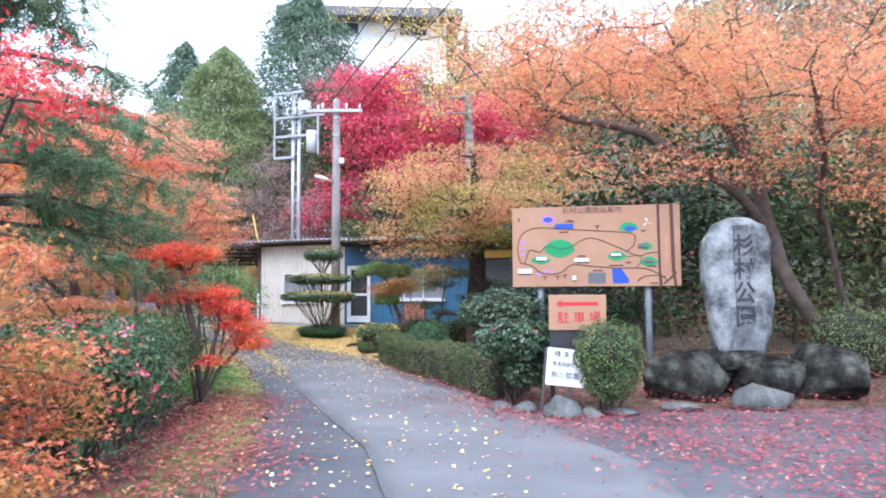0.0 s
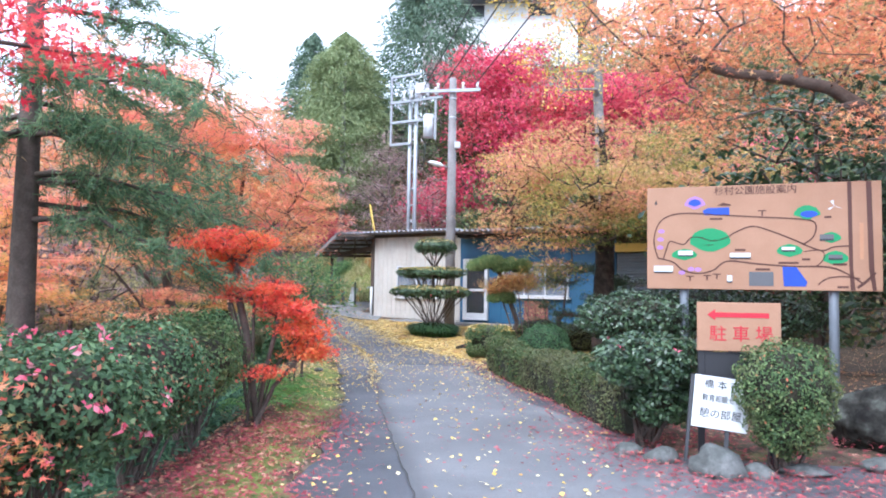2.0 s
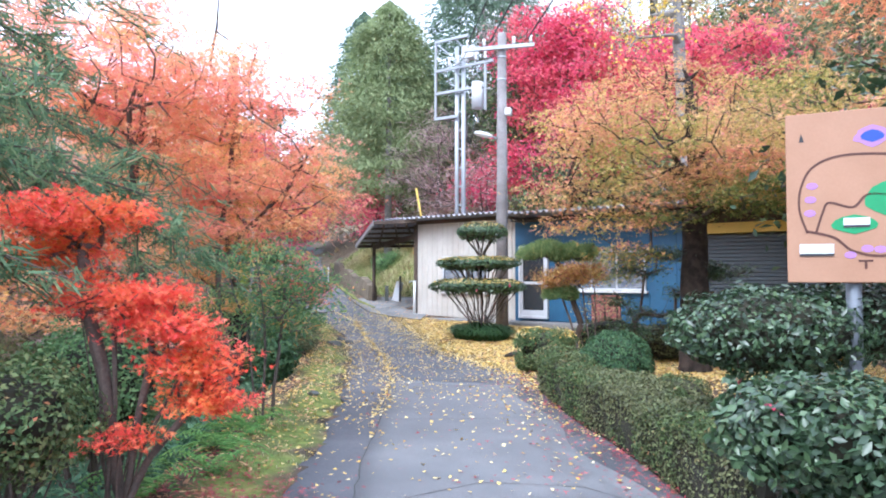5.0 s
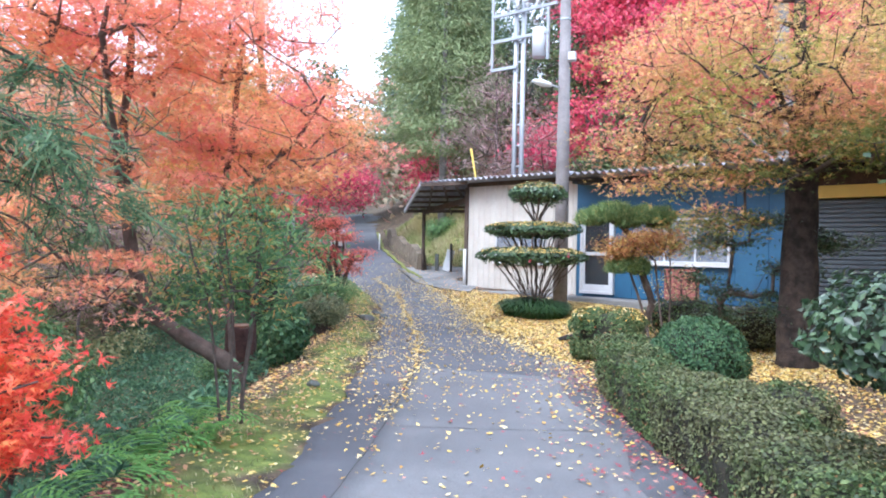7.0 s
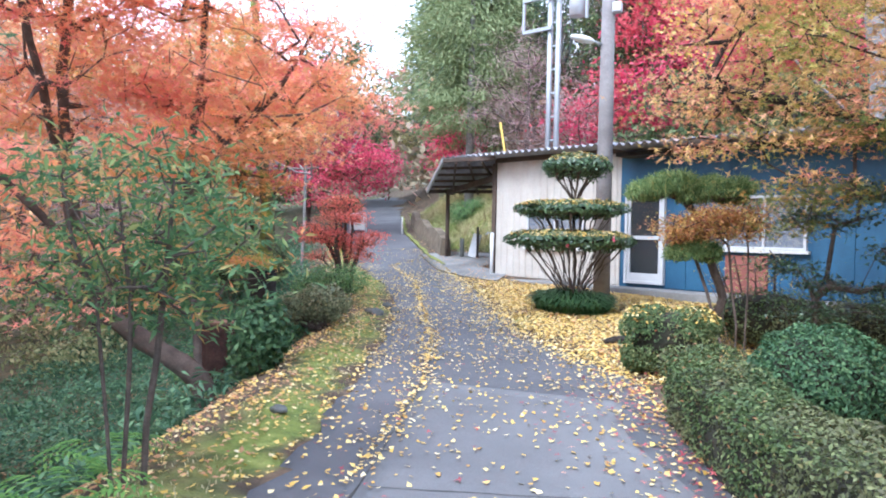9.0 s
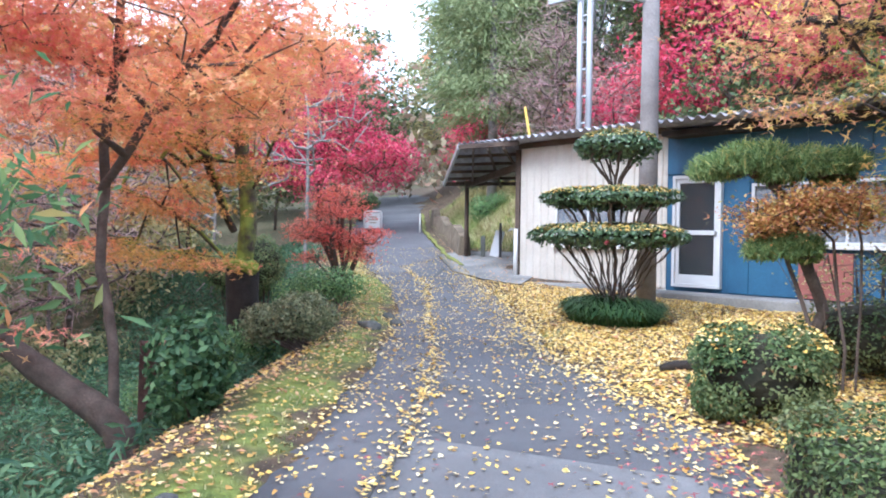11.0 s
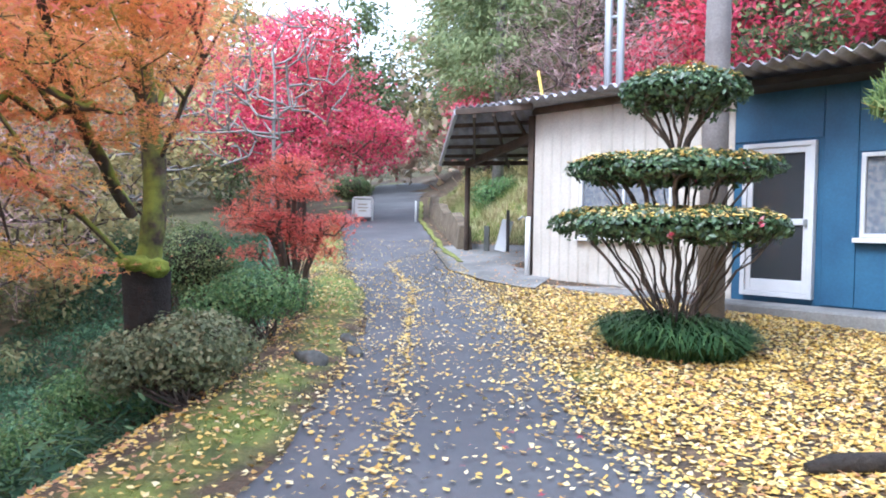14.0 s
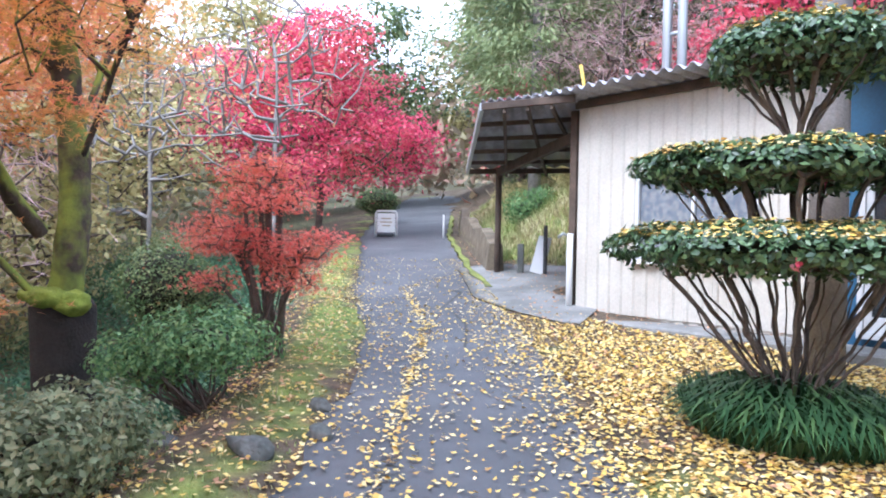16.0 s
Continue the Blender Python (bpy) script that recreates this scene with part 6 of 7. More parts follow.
part("cut_face", rod([(0, 0, STUMP_H - 0.02), (0, 0, STUMP_H + 0.014)], 0.2, 18), CUT_WOOD, stump)

b = on(-9.4, 21.45, -0.1)
mossy_maple = tree("maple_tree", "moss-covered maple with orange leaves and a dead broken top", "tree", b,
     [[(-9.38, 21.45, 0.95), (-9.3, 21.45, 1.5), (-9.35, 21.5, 2.2), (-9.5, 21.5, 3.0), (-9.5, 21.4, 3.9), (-9.4, 21.2, 5.0), (-9.3, 20.9, 6.2)], [(-9.4, 21.3, 0.95), (-9.75, 20.9, 1.55), (-10.3, 20.4, 2.05), (-11.0, 19.9, 2.3)], [(-9.4, 21.5, 1.9), (-8.9, 21.5, 2.9), (-8.3, 21.5, 3.7)], [(-9.45, 21.5, 2.2), (-10.0, 22.2, 3.2), (-10.4, 23.0, 4.2)], [(-9.4, 21.2, 1.6), (-9.0, 20.2, 2.6), (-8.4, 19.4, 3.4)]],
     [(-7.3, 19.9, 4.0, 1.0, 1.2, 0.3), (-9.2, 20.8, 4.1, 1.4, 1.5, 0.7), (-10.3, 20.4, 3.2, 1.4, 1.4, 0.6), (-9.6, 20.0, 1.85, 1.0, 0.9, 0.25), (-10.8, 22.2, 4.1, 1.5, 1.5, 1.0), (-8.7, 20.6, 2.5, 0.7, 0.7, 0.2), (-10.3, 19.6, 1.3, 0.9, 0.7, 0.25), (-9.6, 20.6, 5.0, 1.4, 1.4, 0.6), (-8.6, 19.4, 3.6, 1.0, 1.0, 0.35), (-10.4, 19.0, 2.4, 1.0, 0.9, 0.3), (-9.2, 18.8, 3.0, 1.1, 1.0, 0.3), (-9.3, 20.3, 1.2, 0.6, 0.5, 0.15), (-10.0, 18.6, 4.2, 1.3, 1.2, 0.5), (-7.95, 18.9, 1.25, 0.7, 0.7, 0.14), (-8.3, 18.9, 2.0, 0.9, 0.8, 0.22), (-8.1, 18.6, 2.9, 1.0, 0.9, 0.3), (-9.0, 19.4, 2.6, 0.9, 0.8, 0.2), (-8.2, 20.4, 3.1, 0.9, 0.8, 0.22), (-8.6, 20.8, 3.6, 0.9, 0.9, 0.25), (-8.1, 20.0, 3.7, 0.8, 0.8, 0.25), (-9.6, 19.6, 3.4, 1.0, 0.9, 0.25)],
     1000, 50, 0.22, 0.085, MOSS_MIX, bark=MOSS_BARK, trunk_r=0.07, flat=0.14, bole=(0.14, 0.05))
bm = rod([(0, 0, -0.25), (0.02, 0, 0.1), (0.03, 0, 0.6), (0.02, 0, 1.1), (0.0, 0, 0.95 - b[2]), (0.02, 0, 1.06 - b[2])], [0.34, 0.29, 0.26, 0.25, 0.265, 0.2], 28)
for v in bm.verts:
    a = math.atan2(v.co.y, v.co.x)
    f = 1 + 0.07 * noise.noise(Vector((math.cos(a) * 2.5, math.sin(a) * 2.5, v.co.z * 1.6))) + 0.03 * math.sin(a * 7 + v.co.z * 2)
    v.co.x, v.co.y = v.co.x * f, v.co.y * f
part("bole", bm, DARK_BARK_EAVES_SHADE, mossy_maple, "dark bare lower trunk")
for ox, oy, oz, sx, sz in ((0.2, -0.06, 1.0, 0.15, 0.11), (0.08, -0.2, 1.05, 0.16, 0.09), (-0.12, -0.16, 1.06, 0.16, 0.07)):
    bm = bmesh.new()
    bmesh.ops.create_icosphere(bm, subdivisions=4, radius=1)
    for v in bm.verts:
        v.co *= 1 + 0.16 * noise.noise(v.co * 2.2 + Vector((ox * 9, 0, 0))) + 0.07 * noise.noise(v.co * 9)
        v.co = Vector((ox + v.co.x * sx, oy + v.co.y * sx, oz - b[2] + v.co.z * sz))
    for f in bm.faces:
        f.smooth = True
    part("moss_cushion", bm, BRIGHT_MOSS, mossy_maple, "bright yellow-green moss cushion")
part("dead_limb", rod([(0.1, -0.55, 6.1 - b[2]), (0.12, -0.6, 6.9 - b[2]), (0.2, -0.6, 7.0 - b[2])], [0.10, 0.09, 0.075], 8), BARK, mossy_maple, "broken dead top")
part("dead_limb", rod([(0.1, -0.55, 6.15 - b[2]), (-0.35, -0.6, 6.5 - b[2]), (-0.5, -0.65, 6.85 - b[2]), (-0.3, -0.7, 7.7 - b[2]), (-0.25, -0.7, 8.6 - b[2])], [0.07, 0.06, 0.045, 0.03, 0.015], 7), BARK, mossy_maple)
part("dead_limb", rod([(-0.32, -0.7, 7.6 - b[2]), (-0.1, -0.65, 7.45 - b[2]), (0.1, -0.6, 7.3 - b[2])], [0.025, 0.02, 0.012], 6), BARK, mossy_maple)
for k, (x, y, h, a, mt) in enumerate(((-7.85, 21.6, 0.55, 0.6, SHRUB), (-7.2, 20.1, 0.4, 0.45, OLIVE_GREEN), (-6.8, 19.5, 0.4, 0.42, OLIVE_GREEN), (-8.1, 20.2, 0.5, 0.6, SHRUB), (-8.6, 19.6, 0.5, 0.7, SHRUB))):
    zz = z(x, y)
    bush("azalea_bush", "low spreading green bush on the ravine bank", on(x, y), [(x, y, zz + h, a, a, 0.30), (x - 0.35, y - 0.3, zz + h * 0.75, a * 0.7, a * 0.7, 0.26)], 5200, 0.05, mt, deep=0.7, core=0.32, stems=34, group="bank bushes", stem_r=0.012)
for x, y, dz, a, c in ((-13.0, 26.0, 1.15, 0.7, 0.6), (-14.2, 26.6, 1.0, 0.8, 0.6), (-11.5, 24.3, 0.93 - z(-11.5, 24.3), 0.62, 0.6)):
    bush("clipped_shrub", "rounded dark green clipped shrub beyond the bank", on(x, y), [(x, y, z(x, y) + dz, a, a, c)], 7000, 0.05, AZALEA, group="far clipped shrubs")
bush("clipped_shrub", "mushroom-shaped clipped shrub beside the lane", on(-19.0, 40.5), [(-19.0, 40.5, z(-19, 40.5) + 0.85, 0.85, 0.8, 0.5)], 6000, 0.06, AZALEA)

bush("broadleaf_shrub", "loose dark green broadleaf shrub beside the stump", on(-5.75, 16.6), [(-5.75, 16.6, 0.52, 0.36, 0.36, 0.42), (-5.9, 16.7, 0.25, 0.32, 0.32, 0.3)], 2600, 0.085, DOME_GREEN, deep=0.7, core=0, stems=12, stem_r=0.012)

# cedar whose boughs hang over the verge
def cedar():
    x, y = -6.0, 9.6
    ob = thing("cedar_tree", on(x, y), "dark green cedar with drooping boughs", "tree")
    b = np.array(ob.matrix_world.translation)
    p0, p1, r0, r1, c, h = [], [], [], [], [], []
    hs = np.arange(0, 11.1, 0.5)
    tr = np.stack([0 * hs, 0 * hs, hs], 1)
    p0 += list(tr[:-1])
    p1 += list(tr[1:])
    rr = 0.19 * (1 - hs / 12.5)
    r0 += list(rr[:-1])
    r1 += list(rr[1:])
    for k in range(44):
        zz = RNG.uniform(4.4, 10.5)
        a = RNG.uniform(0, 2 * math.pi) if k > 12 else RNG.uniform(-0.5, 1.35)
        if k <= 12:
            zz = RNG.uniform(3.6, 6.2)
        L = (4.1 if k <= 12 else 2.6) * (1 - zz / 14) * RNG.uniform(0.75, 1.08)
        d = np.array([math.cos(a), math.sin(a), 0])
        prev = np.array([0, 0, zz])
        m = 9
        for s in range(1, m + 1):
            f = s / m
            q = np.array([0, 0, zz]) + d * L * f + np.array([0, 0, 0.10 * L * f - 0.30 * L * f * f]) + RNG.normal(size=3) * 0.03
            p0.append(prev)
            p1.append(q)
            r0.append(0.035 * (1 - f) + 0.006)
            r1.append(0.035 * (1 - f) + 0.004)
            if s > 1:
                for _ in range(3):
                    side = RNG.normal(size=3) * np.array([1, 1, 0.4])
                    side = side / np.linalg.norm(side) + d * 0.5 + np.array([0, 0, -0.5])
                    l2 = RNG.uniform(0.25, 0.6)
                    e = q + side * l2
                    p0.append(q)
                    p1.append(e)
                    r0.append(0.006)
                    r1.append(0.003)
                    t = RNG.uniform(0, 1, 64)[:, None]
                    c.append(q + (e - q) * t + RNG.normal(size=(64, 3)) * 0.045)
                    h.append(np.repeat(side[None], 64, 0) + RNG.normal(size=(64, 3)) * 0.55)
            prev = q
    part("trunk", tubes("trunk", p0, p1, r0, r1, BARK), None, ob)
    c, h = np.concatenate(c), np.concatenate(h)
    part("foliage", leaf_mesh("foliage", c, RNG.normal(size=c.shape), 0.11, NEEDLE, "needle", heading=h), None, ob, "drooping sprays of green needles")


LEAF["needle"] = (np.array([(-0.5, -0.07, 0), (0.5, -0.02, 0), (0.5, 0.02, 0), (-0.5, 0.07, 0)]), LEAF["needle"][1])
cedar()
b = on(-9.6, 13.2)
tree("maple_tree", "low orange maple in the ravine", "tree", b, [[b, (-9.5, 13.1, 0.3), (-9.2, 12.9, 1.2)], [(-9.5, 13.1, 0.2), (-10.2, 13.2, 1.4)], [(-9.4, 13.0, 0.6), (-8.6, 12.4, 1.5)]],
     [(-8.6, 12.3, 1.5, 1.1, 0.9, 0.2), (-9.8, 13.2, 1.9, 1.2, 1.0, 0.3), (-10.8, 12.6, 1.4, 1.1, 0.9, 0.25), (-9.4, 12.0, 0.9, 1.0, 0.8, 0.2), (-10.2, 13.4, 2.8, 1.2, 1.0, 0.3)], 260, 44, 0.22, 0.095, MOSS_MIX, trunk_r=0.07, flat=0.15)
b = on(-6.4, 6.6)
tree("maple_tree", "vivid red maple reaching over the verge", "tree", b, [[b, (-6.3, 6.6, 1.5), (-5.8, 6.8, 2.6), (-5.0, 7.0, 3.4)], [(-5.9, 6.7, 2.2), (-6.6, 7.4, 3.5), (-6.9, 8.0, 4.6)]],
     [(-4.5, 6.9, 3.55, 0.9, 0.9, 0.5), (-5.6, 6.8, 4.3, 1.2, 1.3, 0.7), (-4.6, 7.9, 4.1, 0.8, 0.8, 0.45), (-3.95, 7.7, 3.45, 0.45, 0.5, 0.25), (-6.2, 6.2, 3.4, 1.0, 1.2, 0.6), (-4.9, 6.1, 3.2, 0.7, 0.7, 0.35)], 150, 24, 0.22, 0.095, RED, trunk_r=0.08, shape="star", flat=0.22, tilt=0.8)

# ---- right side maples ----
b = on(6.55, 12.1)
tree("maple_tree", "spreading orange maple behind the monument", "tree", b,
     [[b, (6.15, 12.1, 1.0), (5.6, 12.1, 1.95), (5.15, 12.1, 3.6), (4.65, 12.1, 4.6), (3.85, 12.1, 5.6)], [on(6.95, 12.2), (6.55, 12.1, 1.6), (6.2, 12.0, 3.0), (6.1, 12.0, 4.1), (6.35, 11.9, 5.0), (7.0, 11.8, 5.9)], [(5.2, 12.1, 3.4), (4.95, 12.0, 4.6), (4.75, 11.9, 6.1)], [(5.4, 12.1, 2.6), (4.6, 11.7, 3.3), (3.2, 11.5, 4.1), (1.8, 11.7, 4.5)], [(6.2, 12.0, 2.8), (5.8, 11.0, 3.8), (5.2, 10.2, 4.7)], [(6.1, 12.0, 3.8), (6.8, 11.5, 4.6), (7.6, 11.2, 5.2)]],
     [(5.2, 10.8, 4.7, 1.6, 1.4, 0.9), (3.6, 11.4, 4.9, 1.5, 1.3, 0.9), (2.0, 11.9, 5.0, 1.4, 1.3, 0.9), (1.2, 12.2, 4.9, 0.9, 0.9, 0.5), (6.6, 10.4, 4.2, 1.3, 1.3, 0.9), (7.4, 11.6, 5.4, 1.8, 1.8, 1.1), (4.6, 12.9, 6.0, 2.0, 1.8, 1.0), (2.6, 13.0, 6.2, 1.8, 1.6, 0.9), (3.6, 11.0, 3.55, 0.9, 0.6, 0.35), (6.4, 10.6, 3.1, 1.0, 0.7, 0.35), (5.0, 11.2, 3.6, 0.8, 0.8, 0.35), (1.7, 11.6, 3.75, 0.9, 0.7, 0.4), (0.9, 13.0, 5.8, 1.2, 1.2, 0.8)],
     1150, 36, 0.25, 0.09, ORANGE, trunk_r=0.085, flat=0.16, bole=(0.14, 0.05))
b = on(0.85, 18.95)
tree("maple_tree", "maple turning from green to orange by the shed", "tree", b,
     [[b, (0.85, 18.95, 1.2), (0.88, 18.97, 2.6), (0.88, 19.0, 3.8), (0.8, 19.0, 5.2)], [(0.88, 19.0, 2.7), (-0.1, 19.1, 3.1), (-1.2, 19.1, 3.4)], [(0.88, 19.0, 2.8), (2.1, 18.7, 3.4), (3.0, 18.4, 3.7)], [(0.9, 19.0, 3.2), (0.5, 18.3, 3.8), (0.1, 17.5, 4.2)]],
     [(-1.5, 18.9, 3.3, 0.9, 0.9, 0.3), (-1.0, 19.2, 2.8, 0.9, 1.0, 0.35), (-0.3, 18.2, 2.75, 0.7, 0.8, 0.25), (-1.2, 19.6, 4.6, 0.9, 0.9, 0.4), (-0.6, 18.2, 4.5, 1.0, 1.0, 0.4), (0.2, 18.2, 3.7, 1.4, 1.4, 0.8), (1.8, 18.6, 3.8, 1.6, 1.5, 0.8), (0.3, 19.6, 4.9, 1.7, 1.6, 0.9), (-0.9, 20.2, 4.2, 1.1, 1.2, 0.7), (2.6, 20.0, 4.8, 1.8, 1.7, 1.0), (0.9, 18.2, 3.3, 1.1, 0.9, 0.3), (-0.6, 18.6, 2.3, 0.5, 0.6, 0.2), (2.2, 18.0, 3.3, 1.0, 1.0, 0.35), (2.8, 17.6, 3.6, 1.2, 1.2, 0.6), (3.8, 18.8, 4.2, 1.4, 1.4, 0.8), (1.3, 16.8, 3.9, 1.2, 1.2, 0.6)],
     1000, 42, 0.23, 0.09, ORANGE_GREEN, bark=CEDAR_BARK, trunk_r=0.08, flat=0.16, bole=(0.27, 0.05), sides=10)
b = on(3.4, 19.6)
GREEN_MAPLE = leafy("green_maple_leaves", [(0, (0.07, 0.12, 0.04)), (0.5, (0.14, 0.21, 0.06)), (0.85, (0.26, 0.30, 0.08)), (1, (0.60, 0.42, 0.12))], [(0, (0.12, 0.17, 0.05)), (0.7, (0.32, 0.33, 0.10)), (1, (0.75, 0.36, 0.14))], 0.6, glow=0.45)
tree("maple_tree", "low spreading green maple beside the shed", "tree", b, [[b, (3.2, 19.4, 1.6), (2.6, 18.8, 2.6)], [(3.3, 19.5, 1.2), (3.4, 18.6, 2.6)]],
     [(-0.2, 18.6, 2.15, 0.6, 0.6, 0.2), (1.9, 17.3, 3.0, 1.2, 1.0, 0.3), (0.3, 18.3, 2.75, 0.7, 0.7, 0.22), (2.8, 16.6, 3.2, 1.1, 1.0, 0.35), (3.2, 18.0, 3.3, 1.3, 1.2, 0.45), (1.5, 18.2, 3.2, 1.1, 0.9, 0.3), (-0.5, 18.9, 1.8, 0.4, 0.4, 0.12)], 430, 38, 0.19, 0.085, GREEN_MAPLE, trunk_r=0.07, flat=0.18)
b = on(1.2, 24.2)
tree("ginkgo_tree", "sparse ginkgo with the last yellow leaves", "tree", b, [[b, (1.1, 24.2, 3), (0.9, 24.1, 6), (0.8, 24.0, 10)], [(1.0, 24.1, 3.4), (-0.6, 23.6, 5.0), (-1.9, 23.3, 5.6)]],
     [(-1.3, 23.4, 5.4, 1.1, 0.8, 0.7), (0.2, 23.6, 8.6, 1.8, 1.5, 1.8), (-1.0, 23.6, 10.9, 2.4, 1.5, 1.3), (-1.8, 23.4, 4.9, 0.7, 0.5, 0.4), (1.4, 23.6, 10.2, 2.0, 1.5, 1.4)], 260, 16, 0.24, 0.09, YELLOW, bark=PALE_BARK, trunk_r=0.16, shape="fan", tilt=1.2, flat=0.8)


# ---- woods ----
def woods_tree(name, label, at, blobs, n, per, spread, leaf, mat, h0=2.0, bark=BARK, r=0.16, shape="oval", flat=0.45):
    b = on(*at, -0.1)
    top = max(q[2] for q in blobs)
    shifted = [(b[0] + q[0], b[1] + q[1], b[2] + q[2], *q[3:]) for q in blobs]
    return tree(name, label, "tree", b, [[b, (b[0] + 0.1, b[1], b[2] + top * 0.5), (b[0], b[1] + 0.1, b[2] + top)]], shifted, n, per, spread, leaf, mat, bark, shape, r, flat, 0.8, 0.012, sides=4)


def conifer(label, at, height, width, mat, n=5200, leaf=0.42, low=0.16, bark=PALE_BARK):
    b = on(*at, -0.2)
    ob = thing("conifer_tree", b, label, "tree", "conifers on the hill")
    part("trunk", rod([(0, 0, 0), (0, 0, height * 0.5), (0, 0, height * 0.97)], [0.2, 0.13, 0.03], 8), bark, ob)
    t = RNG.uniform(0, 1, n) ** 0.8
    zz = height * (low + (1 - low) * t)
    a = RNG.uniform(0, 2 * math.pi, n)
    lay = 1 + 0.16 * np.sin(zz * 2.2 + 3 * np.sin(a * 2)) + 0.14 * np.sin(a * 5 + zz)
    bough = RNG.integers(0, 260, n)
    bt, ba, bl = RNG.uniform(0, 1, 260) ** 0.8, RNG.uniform(0, 2 * math.pi, 260), RNG.uniform(0.62, 1.12, 260)
    near = RNG.uniform(0, 1, n) < 0.8                     # most needles sit on boughs of their own length
    t = np.where(near, np.clip(bt[bough] + RNG.normal(size=n) * 0.018, 0, 1), t)
    a = np.where(near, ba[bough] + RNG.normal(size=n) * 0.22, a)
    zz = height * (low + (1 - low) * t)
    prof = width * (1 - t ** 3.2) ** 0.62 * (0.6 + 0.4 * np.minimum(1, t * 5)) * np.where(near, bl[bough], 0.7 * lay)
    r = prof * np.sqrt(RNG.uniform(0.1, 1, n))
    pos = np.stack([r * np.cos(a), r * np.sin(a), zz - 0.25 * r], 1)
    head = np.stack([np.cos(a), np.sin(a), -0.45 + 0 * a], 1)
    part("crown", leaf_mesh("crown", pos, head * 0.4 + RNG.normal(size=(n, 3)) * 0.7 + np.array([0, 0, 0.6]), leaf, mat, "frond", heading=head), None, ob)
    return ob


conifer("tall light green conifer with a pale trunk", (-10.9, 36.0), 11.8, 3.2, LIGHT_NEEDLE, 46000, 0.19, 0.28)
conifer("broad dark evergreen on the hill", (-7.6, 40.5), 12.5, 4.2, DARK_NEEDLE, 22000, 0.28)
conifer("tall dark conifer on the hill", (-18.5, 52.0), 15.5, 3.4, DARK_NEEDLE, 16000, 0.34)
conifer("tall dark conifer on the hill", (-13.0, 45.0), 10.5, 4.0, DARK_NEEDLE, 16000, 0.34)
woods_tree("maple_tree", "large crimson maple on the slope behind the shed", (-3.0, 35.0), [(0.0, -0.5, 5.6, 2.8, 2.2, 1.9), (-1.3, 0, 7.4, 1.9, 1.8, 1.5), (1.8, 0, 4.2, 2.4, 2, 1.8), (-0.5, -1, 2.6, 2.6, 1.8, 1.4), (-2.6, -1, 1.8, 1.6, 1.4, 1.0), (0.6, 0, 8.0, 1.6, 1.6, 1.2)], 520, 46, 0.34, 0.17, CRIMSON, r=0.14, shape="oval")
woods_tree("maple_tree", "crimson maple on the slope behind the shed", (0.8, 34.5), [(0.0, 0, 5.4, 2.4, 2.2, 1.6), (1.2, -1, 2.6, 2.2, 2, 1.4), (-1.0, -1.0, 2.2, 1.8, 1.6, 1.2), (2.6, 0, 5.4, 2.0, 2.0, 1.8)], 380, 40, 0.34, 0.17, CRIMSON, r=0.14, shape="oval")
woods_tree("maple_tree", "crimson maple by the upper lane", (-17.8, 35.5), [(0, 0, 4.6, 2.6, 2.4, 1.6), (-1.4, -1, 3.2, 2.0, 1.8, 1.3), (2.0, 0.6, 3.0, 1.9, 1.8, 1.3), (0.4, -0.6, 6.0, 1.7, 1.7, 0.9), (-2.6, -1, 4.4, 1.6, 1.6, 1.2), (1.0, -1, 2.2, 1.6, 1.2, 0.8), (-4.2, -1.2, 3.6, 1.6, 1.5, 1.0), (-3.4, -0.6, 5.6, 1.5, 1.4, 0.8), (0.6, 0, 6.9, 1.2, 1.2, 0.6)], 640, 40, 0.3, 0.14, CRIMSON, r=0.14, shape="oval")
woods_tree("maple_tree", "small red maple at the lane's bend", (-13.0, 40.0), [(0, 0, 3.2, 1.3, 1.2, 1.2), (0.3, -0.3, 1.8, 1.5, 1.2, 0.8)], 130, 36, 0.3, 0.15, CRIMSON, shape="oval")
for bx, by in ((-12.9, 27.9), (-15.2, 27.0), (-17.5, 24.0)):
    woods_tree("bare_tree", "pale grey nearly leafless tree on the bank", (bx, by), [(0.2, 0, 4.4, 1.9, 1.7, 1.5), (-0.8, 0, 3.4, 1.6, 1.4, 1.3)], 170, 2, 0.3, 0.1, RUSTY, bark=PALE_BARK, r=0.055)
